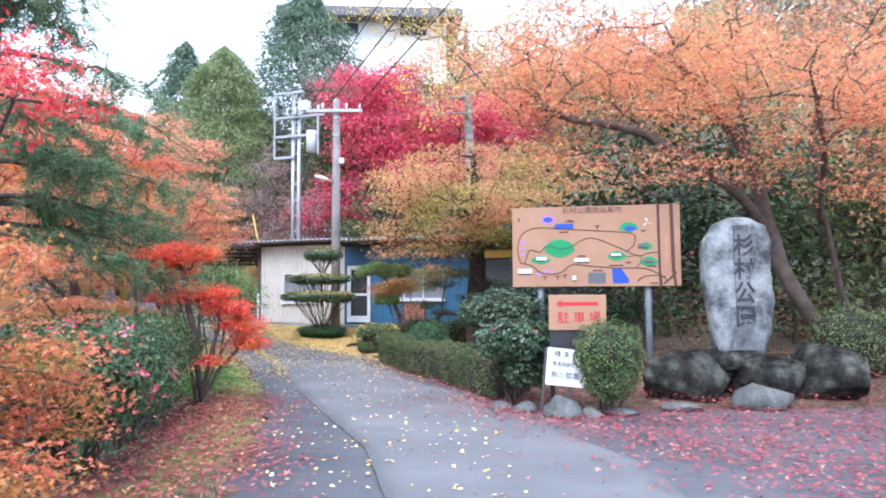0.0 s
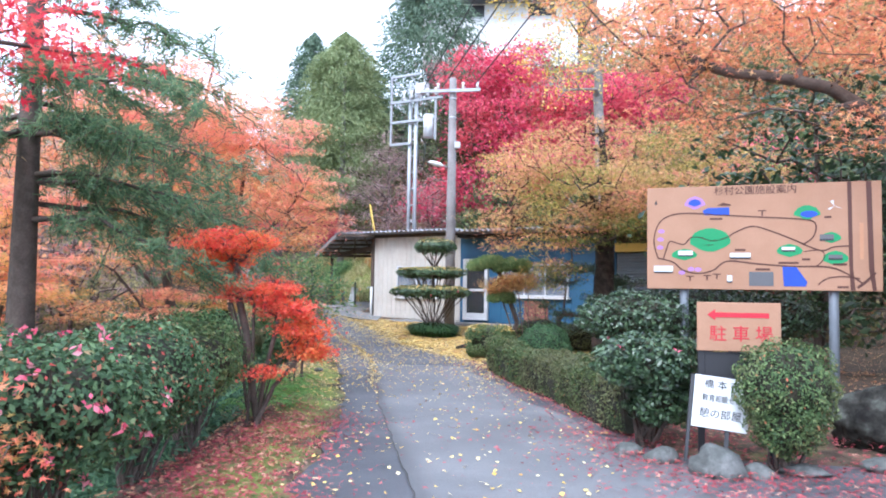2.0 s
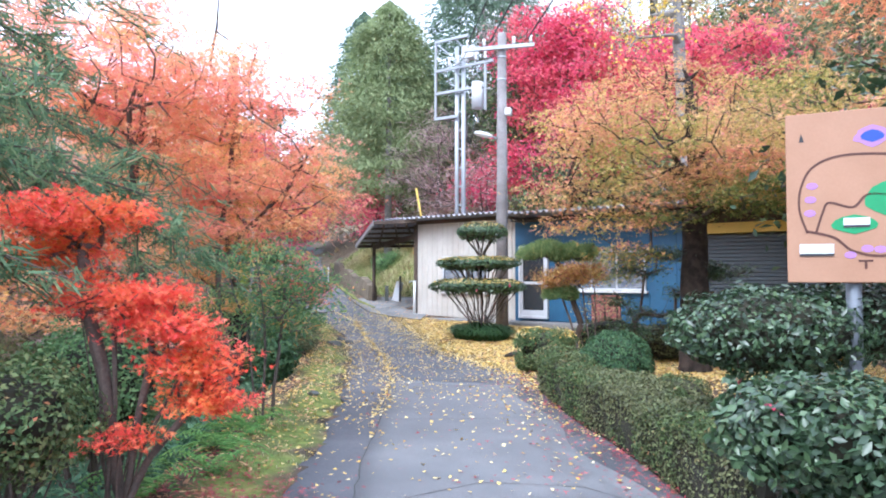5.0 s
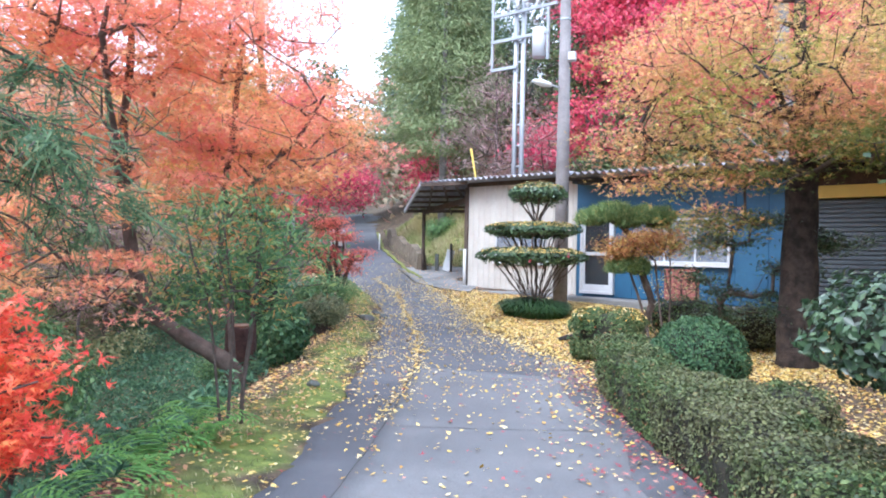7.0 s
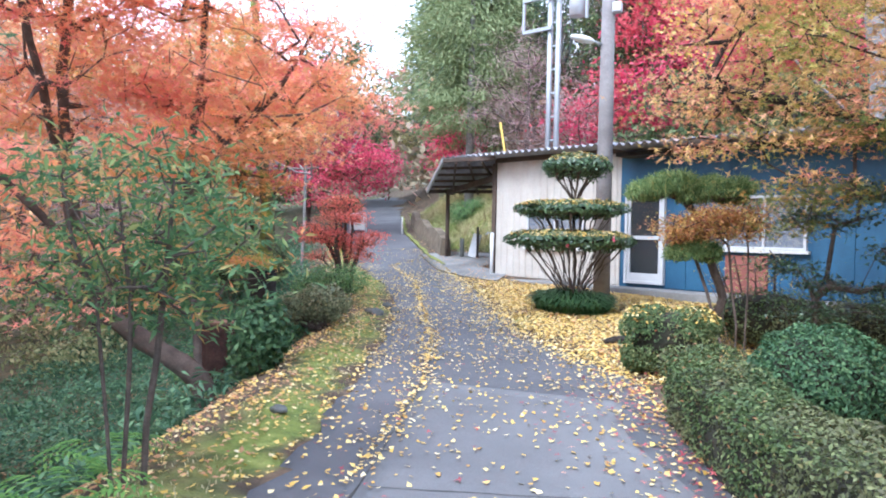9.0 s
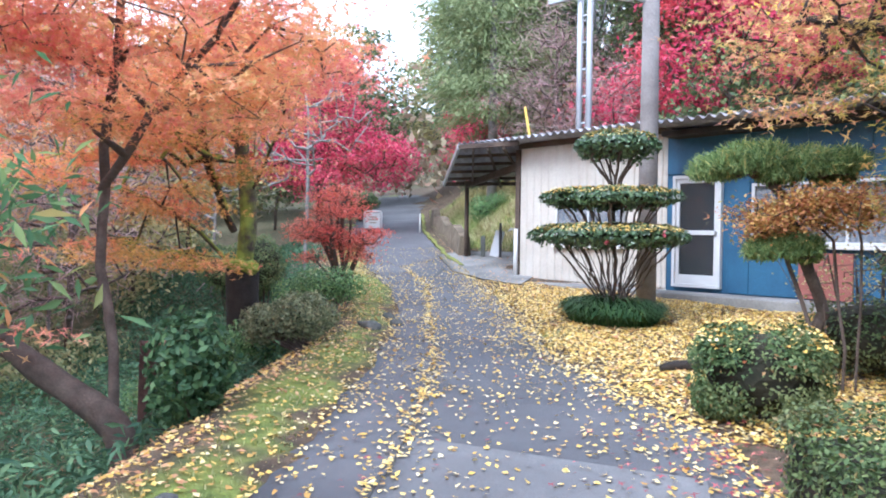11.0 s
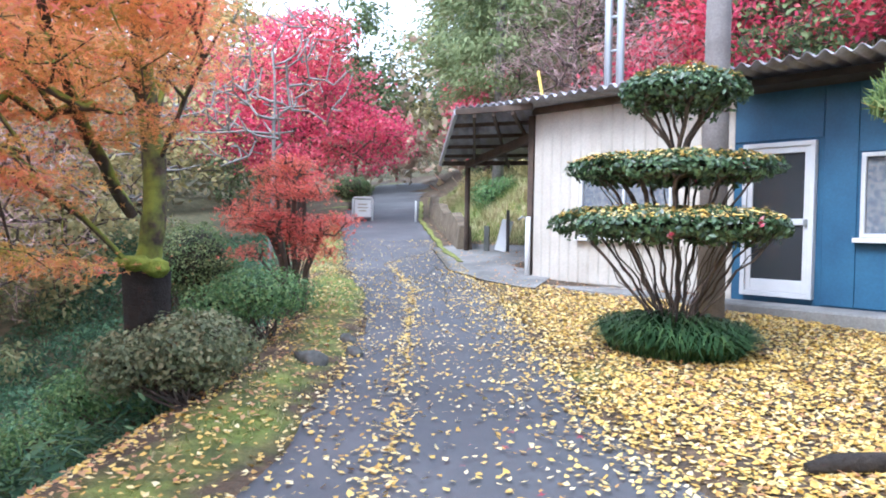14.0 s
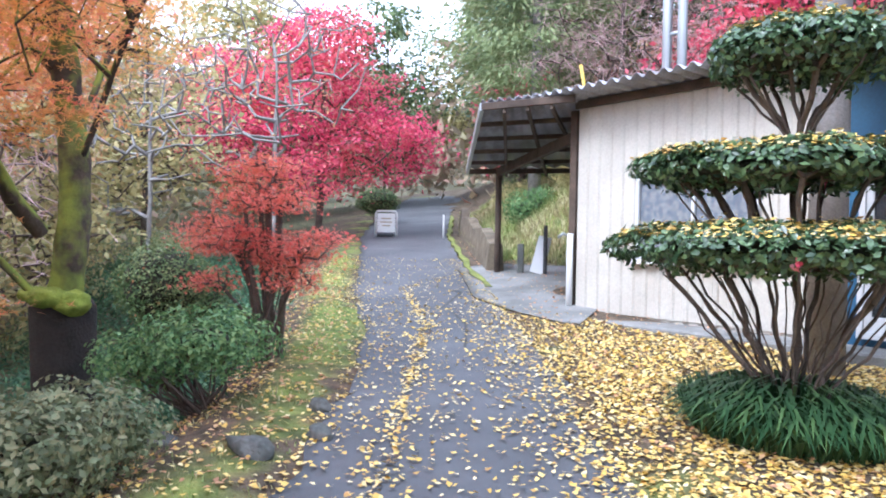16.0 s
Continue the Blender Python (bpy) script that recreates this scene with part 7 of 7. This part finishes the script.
for k, (x, y, mt, s) in enumerate(((-8.2, 34.3, DUSKY, 1.0), (-6.0, 33.6, DUSKY, 1.0), (-5.2, 36.5, WOODS, 1.2), (-3.0, 32.6, WOODS, 0.9), (0.5, 31.0, WOODS, 1.0), (3.5, 30.0, WOODS, 1.1), (-9.6, 40.0, WOODS, 1.1), (-12.5, 42.5, WOODS, 1.1),
                                   (-15.0, 46.0, OLIVE, 1.2), (-15.5, 51.0, OLIVE, 1.9), (-20.0, 54.0, OLIVE, 2.3), (-25.0, 50.0, WOODS, 2.3), (-28.5, 44.0, OLIVE, 2.4), (-23.0, 39.5, WOODS, 1.5), (-26.0, 33.0, OLIVE, 1.2), (-22.0, 28.0, RUSTY, 1.7), (-17.0, 26.0, OLIVE, 1.1),
                                   (-20.5, 22.0, RUSTY, 1.8), (-16.5, 19.5, ORANGE, 1.5), (-14.5, 14.0, ORANGE, 1.4), (-19.0, 13.0, DUSKY, 1.9), (-15.5, 10.5, DUSKY, 1.6), (-16.0, 4.0, WOODS, 1.8), (-10.5, 4.0, WOODS, 1.5), (-15.5, 23.0, DUSKY, 1.5), (-24.0, 17.0, DUSKY, 2.0), (-19.0, 30.0, OLIVE, 1.4), (-6.5, 38.5, DUSKY, 1.3), (-4.0, 39.0, WOODS, 1.3), (2.0, 41.0, OLIVE, 1.4), (7.0, 33.0, WOODS, 1.4), (12.0, 33.0, OLIVE, 1.5), (13.0, 22.0, WOODS, 1.5), (12.5, 16.0, ORANGE, 1.3), (2.6, 26.5, WOODS, 1.1),
                                   (4.4, 16.0, GLOSSY, 1.1), (6.4, 16.2, GLOSSY, 1.2), (8.5, 14.5, WOODS, 1.0), (11.0, 11.0, ORANGE_GREEN, 1.0), (5.5, 22.5, WOODS, 1.1), (9.5, 20.0, WOODS, 1.2), (6.0, 27.0, CRIMSON, 1.1), (10.0, 27.0, WOODS, 1.3), (-1.5, 40.5, OLIVE, 1.2), (4.0, 38.0, WOODS, 1.3))):
    q = s * (0.9 + 0.2 * random.random())
    woods_tree("woodland_tree", {DUSKY: "hazy dusky-pink bare-twigged tree on the slope", RUSTY: "rusty brown autumn tree across the ravine", SALMON: "salmon-red maple across the ravine", OLIVE: "yellowish olive autumn tree in the woods", ORANGE: "orange autumn maple across the ravine", CRIMSON: "crimson maple in the woods", ORANGE_GREEN: "half-turned orange maple in the woods"}.get(mt, "dense evergreen tree in the woods"), (x, y),
               [(0, 0, 3.4 * q, 1.7 * q, 1.7 * q, 1.3 * q), (1.0 * q, -0.6 * q, 2.3 * q, 1.4 * q, 1.3 * q, 1.0 * q), (-1.0 * q, 0.3 * q, 2.5 * q, 1.4 * q, 1.4 * q, 1.0 * q), (0.1, -0.5 * q, 4.4 * q, 1.1 * q, 1.1 * q, 0.8 * q), (0, -0.8 * q, 1.3 * q, 1.4 * q, 1.2 * q, 0.7 * q)], int(170 * q), 22, 0.33 * min(q, 1.2), 0.34 if mt is DUSKY else 0.18 * max(1.0, q / 1.3), mt, r=0.09, shape="twig" if mt is DUSKY else "oval")

# far woods: low-detail crowns in bulk
P, Nn = [], []
for k in range(430):
    x, y = RNG.uniform(-75, 45), RNG.uniform(46, 105)
    if k % 3 == 0:
        x, y = RNG.uniform(-60, -25), RNG.uniform(-10, 60)
    if k % 7 == 0:
        x, y = RNG.uniform(14, 45), RNG.uniform(-5, 60)
    if x > -12 and y < 54 and x < 16:
        continue
    h = RNG.uniform(4.5, 8.5)
    c = np.array([x, y, z(x, y) + h * 0.55])
    u = RNG.normal(size=(320, 3))
    u /= np.linalg.norm(u, axis=1, keepdims=True)
    P.append(c + u * np.array([h * 0.42, h * 0.42, h * 0.55]) * (RNG.uniform(0.4, 1.05, 320) ** 0.5)[:, None])
    Nn.append(u + RNG.normal(size=u.shape) * 0.5)
P, Nn = np.concatenate(P), np.concatenate(Nn)
# distance haze is mixed into these pale leaf colours
FAR = leafy("hazed_far_woods_leaves", [(0, (0.17, 0.21, 0.14)), (0.5, (0.27, 0.29, 0.18)), (1, (0.42, 0.36, 0.24))], [(0, (0.40, 0.27, 0.20)), (0.6, (0.52, 0.30, 0.24)), (1, (0.46, 0.42, 0.24))], 0.07, glow=0.2)
HILL = leafy("hillside_leaves", [(0, (0.09, 0.13, 0.06)), (0.6, (0.17, 0.21, 0.09)), (1, (0.30, 0.30, 0.14))], [(0, (0.34, 0.16, 0.12)), (0.6, (0.50, 0.24, 0.18)), (1, (0.46, 0.38, 0.18))], 0.22, glow=0.3)
HP, HN = [], []
for k in range(260):
    x, y = RNG.uniform(-14, 16), RNG.uniform(33, 56)
    if x < np.interp(y, RIGHT_Y, RIGHT_X) + 4 or k % 4 == 0:
        x, y = RNG.uniform(5, 20), RNG.uniform(22, 45)
    h = RNG.uniform(0.7, 2.6)
    u = RNG.normal(size=(260, 3))
    u /= np.linalg.norm(u, axis=1, keepdims=True)
    HP.append(np.array([x, y, z(x, y) + h * 0.45]) + u * np.array([h * 0.7, h * 0.7, h * 0.6]) * (RNG.uniform(0.4, 1.05, 260) ** 0.5)[:, None])
    HN.append(u + RNG.normal(size=u.shape) * 0.5)
tagged(new("hillside_scrub", leaf_mesh("hillside_scrub", np.concatenate(HP), np.concatenate(HN), 0.22, HILL)), "tangled scrub covering the wooded slope", "scrub", kind="stuff")
RP, RN = [], []
RAVINE = leafy("ravine_scrub_leaves", [(0, (0.22, 0.27, 0.13)), (0.6, (0.36, 0.40, 0.19)), (1, (0.52, 0.48, 0.26))], [(0, (0.20, 0.28, 0.14)), (0.7, (0.38, 0.42, 0.22)), (1, (0.64, 0.50, 0.30))], 0.35, glow=0.45)
for k in range(150):
    y = RNG.uniform(6, 38)
    x = float(left_edge(y)) - RNG.uniform(6.5, 16)
    h = RNG.uniform(0.5, 1.5)
    u = RNG.normal(size=(240, 3))
    u /= np.linalg.norm(u, axis=1, keepdims=True)
    RP.append(np.array([x, y, z(x, y) + h * 0.4]) + u * np.array([h * 0.8, h * 0.8, h * 0.5]) * (RNG.uniform(0.3, 1.05, 240) ** 0.5)[:, None])
    RN.append(u + RNG.normal(size=u.shape) * 0.5 + np.array([0, 0, 0.4]))
tagged(new("ravine_scrub", leaf_mesh("ravine_scrub", np.concatenate(RP), np.concatenate(RN), 0.12, RAVINE)), "pale green and rusty scrub across the ravine", "scrub", kind="stuff")
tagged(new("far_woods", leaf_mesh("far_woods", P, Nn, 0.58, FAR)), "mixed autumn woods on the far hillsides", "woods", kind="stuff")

# white building on the hill
def hill_building():
    ob = thing("hilltop_building", (-9.2, 46.1, 0), "white plastered building with a flat dark roof high on the hill", "building", rz=4)
    part("wall", box(0, 9.5, 0, 9, 15.4, 19.4, 0), plain("white_plaster", (0.80, 0.80, 0.79), 0.8), ob)
    part("base", box(0.8, 9, 0.8, 8.2, 8.0, 15.4, 0), plain("grey_render", (0.35, 0.35, 0.35), 0.9), ob)
    part("roof", box(-1.3, 10.5, -1.1, 10, 19.4, 20.0, 0.02), plain("dark_roof_edge", (0.16, 0.16, 0.18), 0.7), ob)
    for x in (2.1, 6.5):
        w = part("window", box(x, x + 1.7, -0.03, 0.01, 18.55, 19.3, 0), BLACK_INK, ob)
        part("window_frame", box(x - 0.06, x + 1.76, -0.06, -0.031, 18.47, 18.55), ALU, w)


hill_building()

# ---- odds and ends by the carport ----
boards = thing("leaning_boards", (-8.55, 30.4, float(1.0)), "white boards and a dark stake leaning by the carport", "boards")
part("board", box(-0.15, 0.1, -0.05, 0.0, 0, 0.7), WHITE_SIGN, boards).rotation_euler = (-0.1, 0.22, 0)
part("stake", box(0.14, 0.2, -0.1, -0.04, 0, 0.9), BLACK_INK, boards)
part("board", box(-0.42, -0.3, 0.0, 0.05, 0, 0.55), STONE, boards)
marker = tagged(part("marker_post", rod([(-14.0, 36.6, 1.5), (-14.0, 36.6, 2.35)], 0.03, 8), WHITE), "slim white marker post beside the lane", "post")
for x, y, a, mt in ((-8.3, 33.4, 0.6, AMBER), (-7.4, 33.2, 0.6, RUSTY), (-10.6, 34.6, 0.55, SHRUB), (-9.4, 35.0, 0.7, OLIVE), (-12.2, 37.4, 0.6, OLIVE), (-11.0, 38.0, 0.8, SHRUB), (-13.2, 40.2, 0.7, WOODS)):
    bush("bank_shrub", "loose autumn shrub on the grassy bank", on(x, y), [(x, y, z(x, y) + 0.4, a, a, 0.5), (x + 0.4, y + 0.3, z(x, y) + 0.6, a * 0.7, a * 0.7, 0.4)], 3500, 0.07, mt, deep=0.7, core=0.3, stems=14, group="bank shrubs")
# low retaining wall along the upper lane
wy = np.arange(30.6, 41, 0.4)
bm = bmesh.new()
rows = []
for y in wy:
    x = float(np.interp(y, RIGHT_Y, RIGHT_X)) + 0.42
    zz = float(np.interp(y, RISE_Y, RISE_Z))
    hgt = 0.62 + 0.08 * math.sin(y * 2)
    rows.append([bm.verts.new((x + o, y, zz + h + 0.02 * math.sin(y * 9 + o * 20))) for o, h in ((-0.02, -0.2), (0.03, hgt * 0.5), (0.08, hgt), (0.35, hgt), (0.4, -0.2))])
for a1, b1 in zip(rows, rows[1:]):
    for k in range(4):
        bm.faces.new((a1[k], b1[k], b1[k + 1], a1[k + 1]))
bm.faces.new(rows[0])
bm.faces.new(rows[-1][::-1])
bmesh.ops.recalc_face_normals(bm, faces=bm.faces)
tagged(part("retaining_wall", bm, surface("dark_stained_wall", [(0.3, (0.07, 0.055, 0.04)), (0.7, (0.20, 0.16, 0.11))], 3, 30, 0.95, 0.5)), "low dark stained retaining wall beside the upper lane", "wall", kind="structure")

# fallen log beside the squared shrub
log = thing("fallen_log", on(-2.6, 19.8, 0.03), "short dark fallen log among the leaves", "log", rz=26)
bm = rod([(0.0, 0, 0.0), (0.12, 0, 0.03), (0.35, 0, 0.035), (0.62, 0.02, 0.04)], [0.035, 0.06, 0.062, 0.055], 12)
for v in bm.verts:
    v.co += Vector((0, 1, 1)) * 0.014 * noise.noise(v.co * 7)
part("log", bm, DARK_BARK_EAVES_SHADE, log)

# ---- grass, undergrowth and fallen leaves ----
def scatter_blades(name, label, xs, ys, n, length, mat, width, keep, lean=0.5):
    x, y = RNG.uniform(*xs, n), RNG.uniform(*ys, n)
    ok = keep(x, y)
    x, y = x[ok], y[ok]
    n = len(x)
    zz = ground_z(x, y)
    h, L = RNG.uniform(0, 2 * math.pi, n), length * RNG.uniform(0.4, 1.2, n)
    d = np.stack([np.cos(h), np.sin(h), 0 * h], 1)
    w = np.stack([-d[:, 1], d[:, 0], 0 * h], 1) * width
    root = np.stack([x, y, zz], 1)
    mid = root + d * (L * lean * 0.35)[:, None] + np.array([0, 0, 1]) * (L * 0.6)[:, None]
    tip = root + d * (L * lean)[:, None] + np.array([0, 0, 1]) * (L * 0.85)[:, None]
    v = np.stack([root - w, root + w, mid + w * 0.8, mid - w * 0.8, tip], 1).reshape(-1, 3)
    f = (np.array([(0, 1, 2), (0, 2, 3), (3, 2, 4)])[None] + (np.arange(n) * 5)[:, None, None]).reshape(-1, 3)
    return tagged(new(name, arrays_to_mesh(name, v, f, mat)), label, "grass", kind="stuff")


def bank_right(x, y):
    e = x - np.interp(y, RIGHT_Y, RIGHT_X)
    u, v = (x - SHED[0]) * ALONG[0] + (y - SHED[1]) * ALONG[1], (x - SHED[0]) * BACK[0] + (y - SHED[1]) * BACK[1]
    return (e > 0.5) & (e < 9) & (np.where(u < -2, v > 3.2, v > 5.2))


scatter_blades("bank_grass", "long green and straw-coloured grass on the bank", (-20, -3), (30, 44), 110000, 0.26, GRASS, 0.008, bank_right, 1.0)
scatter_blades("verge_grass", "short mossy grass along the verge", (-12, -1), (0, 29), 70000, 0.04, GRASS, 0.005, lambda x, y: (left_edge(y) - x > 0.02) & (left_edge(y) - x < 0.9 + 0.3 * np.sin(y)) & (wobble(x * 1.4, y * 1.1) > -0.1))


def litter_of(name, label, xs, ys, n, leaf, mat, shape, density, lift=0.012, tilt=0.25, category="leaves"):
    x, y = RNG.uniform(*xs, n), RNG.uniform(*ys, n)
    ok = RNG.uniform(0, 1, n) < density(x, y)
    x, y = x[ok], y[ok]
    zz = ground_z(x, y)
    on_slab = np.interp(y, RISE_Y, RISE_Z) + 0.008
    road_here = (x > left_edge(y)) & (x < np.where(y < 10.4, 24, np.interp(y, RIGHT_Y, RIGHT_X)))
    zz = np.where(road_here, np.maximum(zz, on_slab), zz) + lift * RNG.uniform(0.5, 1.6, len(x))
    nrm = np.array([0, 0, 1.0]) + RNG.normal(size=(len(x), 3)) * tilt
    return tagged(new(name, leaf_mesh(name, np.stack([x, y, zz], 1), nrm, leaf, mat, shape)), label, category, kind="stuff")


def seam(x, y):
    return np.abs(x - np.interp(y, (12, 16.75, 19.1, 25.3, 28), (-2.45, -3.85, -4.8, -8.0, -10.0)))


def yard(x, y):
    """The leaf-strewn yard before the shed."""
    e = x - np.interp(y, RIGHT_Y, RIGHT_X)
    v = (x - SHED[0]) * BACK[0] + (y - SHED[1]) * BACK[1]
    return (e > -0.25) & (v < -0.5) & (y > 17.6)


def yellow_density(x, y):
    d_l, e = x - left_edge(y), x - np.interp(y, RIGHT_Y, RIGHT_X)
    on_road = (d_l > -0.1) & (e < 0)
    v_s = (x - SHED[0]) * BACK[0] + (y - SHED[1]) * BACK[1]
    reach = smooth(12, 18, y) * (1 - 0.75 * smooth(24, 30, y))
    edges = np.exp(-np.abs(d_l) / 0.3) * 0.35 + np.exp(-np.abs(e) / 0.25) * 0.5
    road_d = on_road * (0.012 + 0.034 * reach + 0.55 * reach * np.exp(-seam(x, y) / 0.07) + edges * reach * 0.3 + 0.35 * reach * np.exp(-np.maximum(0, -e) / 0.3))
    yard_d = yard(x, y) * (0.95 - 0.55 * smooth(24.5, 26.5, y)) * (0.62 + 0.38 * np.clip(1.4 * wobble(x * 2.2, y * 1.9) + 0.6, 0, 1)) * (0.35 + 0.65 * smooth(-0.2, 0.7, e))
    verge = (d_l < 0) & (d_l > -1.5)
    return np.maximum(np.maximum(road_d, yard_d), verge * 0.11 * smooth(10, 15, y) + (e > 0.9) * (y > 11.5) * (y < 19) * (v_s < -0.5) * 0.22 * (1 - smooth(1.8, 3.9, x)))


litter_of("fallen_yellow_leaves", "carpet of fallen yellow ginkgo leaves", (-14, 4), (5, 32), 760000, 0.050, FALLEN_YELLOW, "fan", yellow_density)


def red_density(x, y):
    d_l = x - left_edge(y)
    e = x - np.where(y < 10.5, np.interp(y, (4, 7, 8.5, 9.5, 10.5), (3.2, 2.0, 1.0, 0.6, 0.4)), np.interp(y, RIGHT_Y, RIGHT_X))
    right = np.exp(-np.maximum(0, -e) / 0.45) * (e < 1.2) + (e >= 1.2) * 0.75
    right = right * (y < 10.6) + (y >= 10.6) * (np.exp(-np.abs(e + 0.1) / 0.3) * 0.8 * (1 - smooth(15, 19, y)))
    left = np.exp(-(np.abs(d_l + 0.5 + 0.15 * np.sin(y * 1.7)) / 0.62) ** 2) * (1 - smooth(9.5, 12, y))
    return np.clip(np.maximum(right * 0.55, left) + 0.006, 0, 1) * (y < 20) * (1 - smooth(7.5, 12, x))


litter_of("fallen_red_leaves", "drift of fallen red maple leaves", (-4.5, 12), (-3, 20), 360000, 0.056, FALLEN_RED, "lobed", red_density, lift=0.032)
litter_of("fallen_brown_leaves", "brown and ochre leaf litter under the trees", (-14, 9), (2, 36), 90000, 0.06, RUSTY, "oval",
          lambda x, y: np.where(left_edge(y) - x > 0.25, 0.55, 0) * (left_edge(y) - x < 6) + ((x - np.interp(y, RIGHT_Y, RIGHT_X) > 0.3) & (y > 9.8)) * 0.35, lift=0.022)


def undergrowth():
    n = 95000
    y = RNG.uniform(2, 32, n)
    d = RNG.uniform(1.1, 8.5, n)
    x = left_edge(y) - d
    ok = RNG.uniform(0, 1, n) < smooth(1.0, 2.4, d) * (1 - 0.5 * smooth(6, 8.5, d))
    x, y = x[ok], y[ok]
    lump = 0.5 + 0.5 * np.sin(x * 2.1 + 1.3 * y) * np.cos(1.7 * y - x)
    zz = ground_z(x, y) + RNG.uniform(0, 1, len(x)) * (0.12 + 0.38 * lump)
    nrm = np.array([0, 0, 1.0]) + RNG.normal(size=(len(x), 3)) * 0.6
    tagged(new("undergrowth", leaf_mesh("undergrowth", np.stack([x, y, zz], 1), nrm, 0.14, UNDER, "frond")), "dense dark green undergrowth and ferns in the ravine", "undergrowth", kind="stuff")


undergrowth()


def fern(at, n=16, length=0.45):
    b = np.array(on(*at))
    pos, nrm, head = [], [], []
    for k in range(n):
        a = 2 * math.pi * k / n + random.random()
        d = np.array([math.cos(a), math.sin(a), 0])
        for s in range(14):
            f = s / 13
            q = d * length * f + np.array([0, 0, 0.45 * length * math.sin(f * 2.4)])
            for sg in (-1, 1):
                side = np.array([-d[1], d[0], 0]) * sg
                pos.append(q + side * 0.05 * (1 - f * 0.8))
                nrm.append((0.1 * side[0], 0.1 * side[1], 1))
                head.append(side + d * 0.4)
    ob = part("fern", leaf_mesh("fern", np.array(pos), np.array(nrm), 0.085, FERN, "frond", heading=np.array(head)))
    ob.location = b
    return tagged(ob, "bright green fern on the bank", "fern", "ferns")


f0 = fern((-3.3, 11.0))
for x, y in ((-3.7, 11.8), (-3.5, 10.4), (-4.2, 12.3), (-4.7, 13.6), (-3.9, 12.6)):
    copy_thing(f0, pose(*on(x, y), 0, 0, random.uniform(0, 360)))
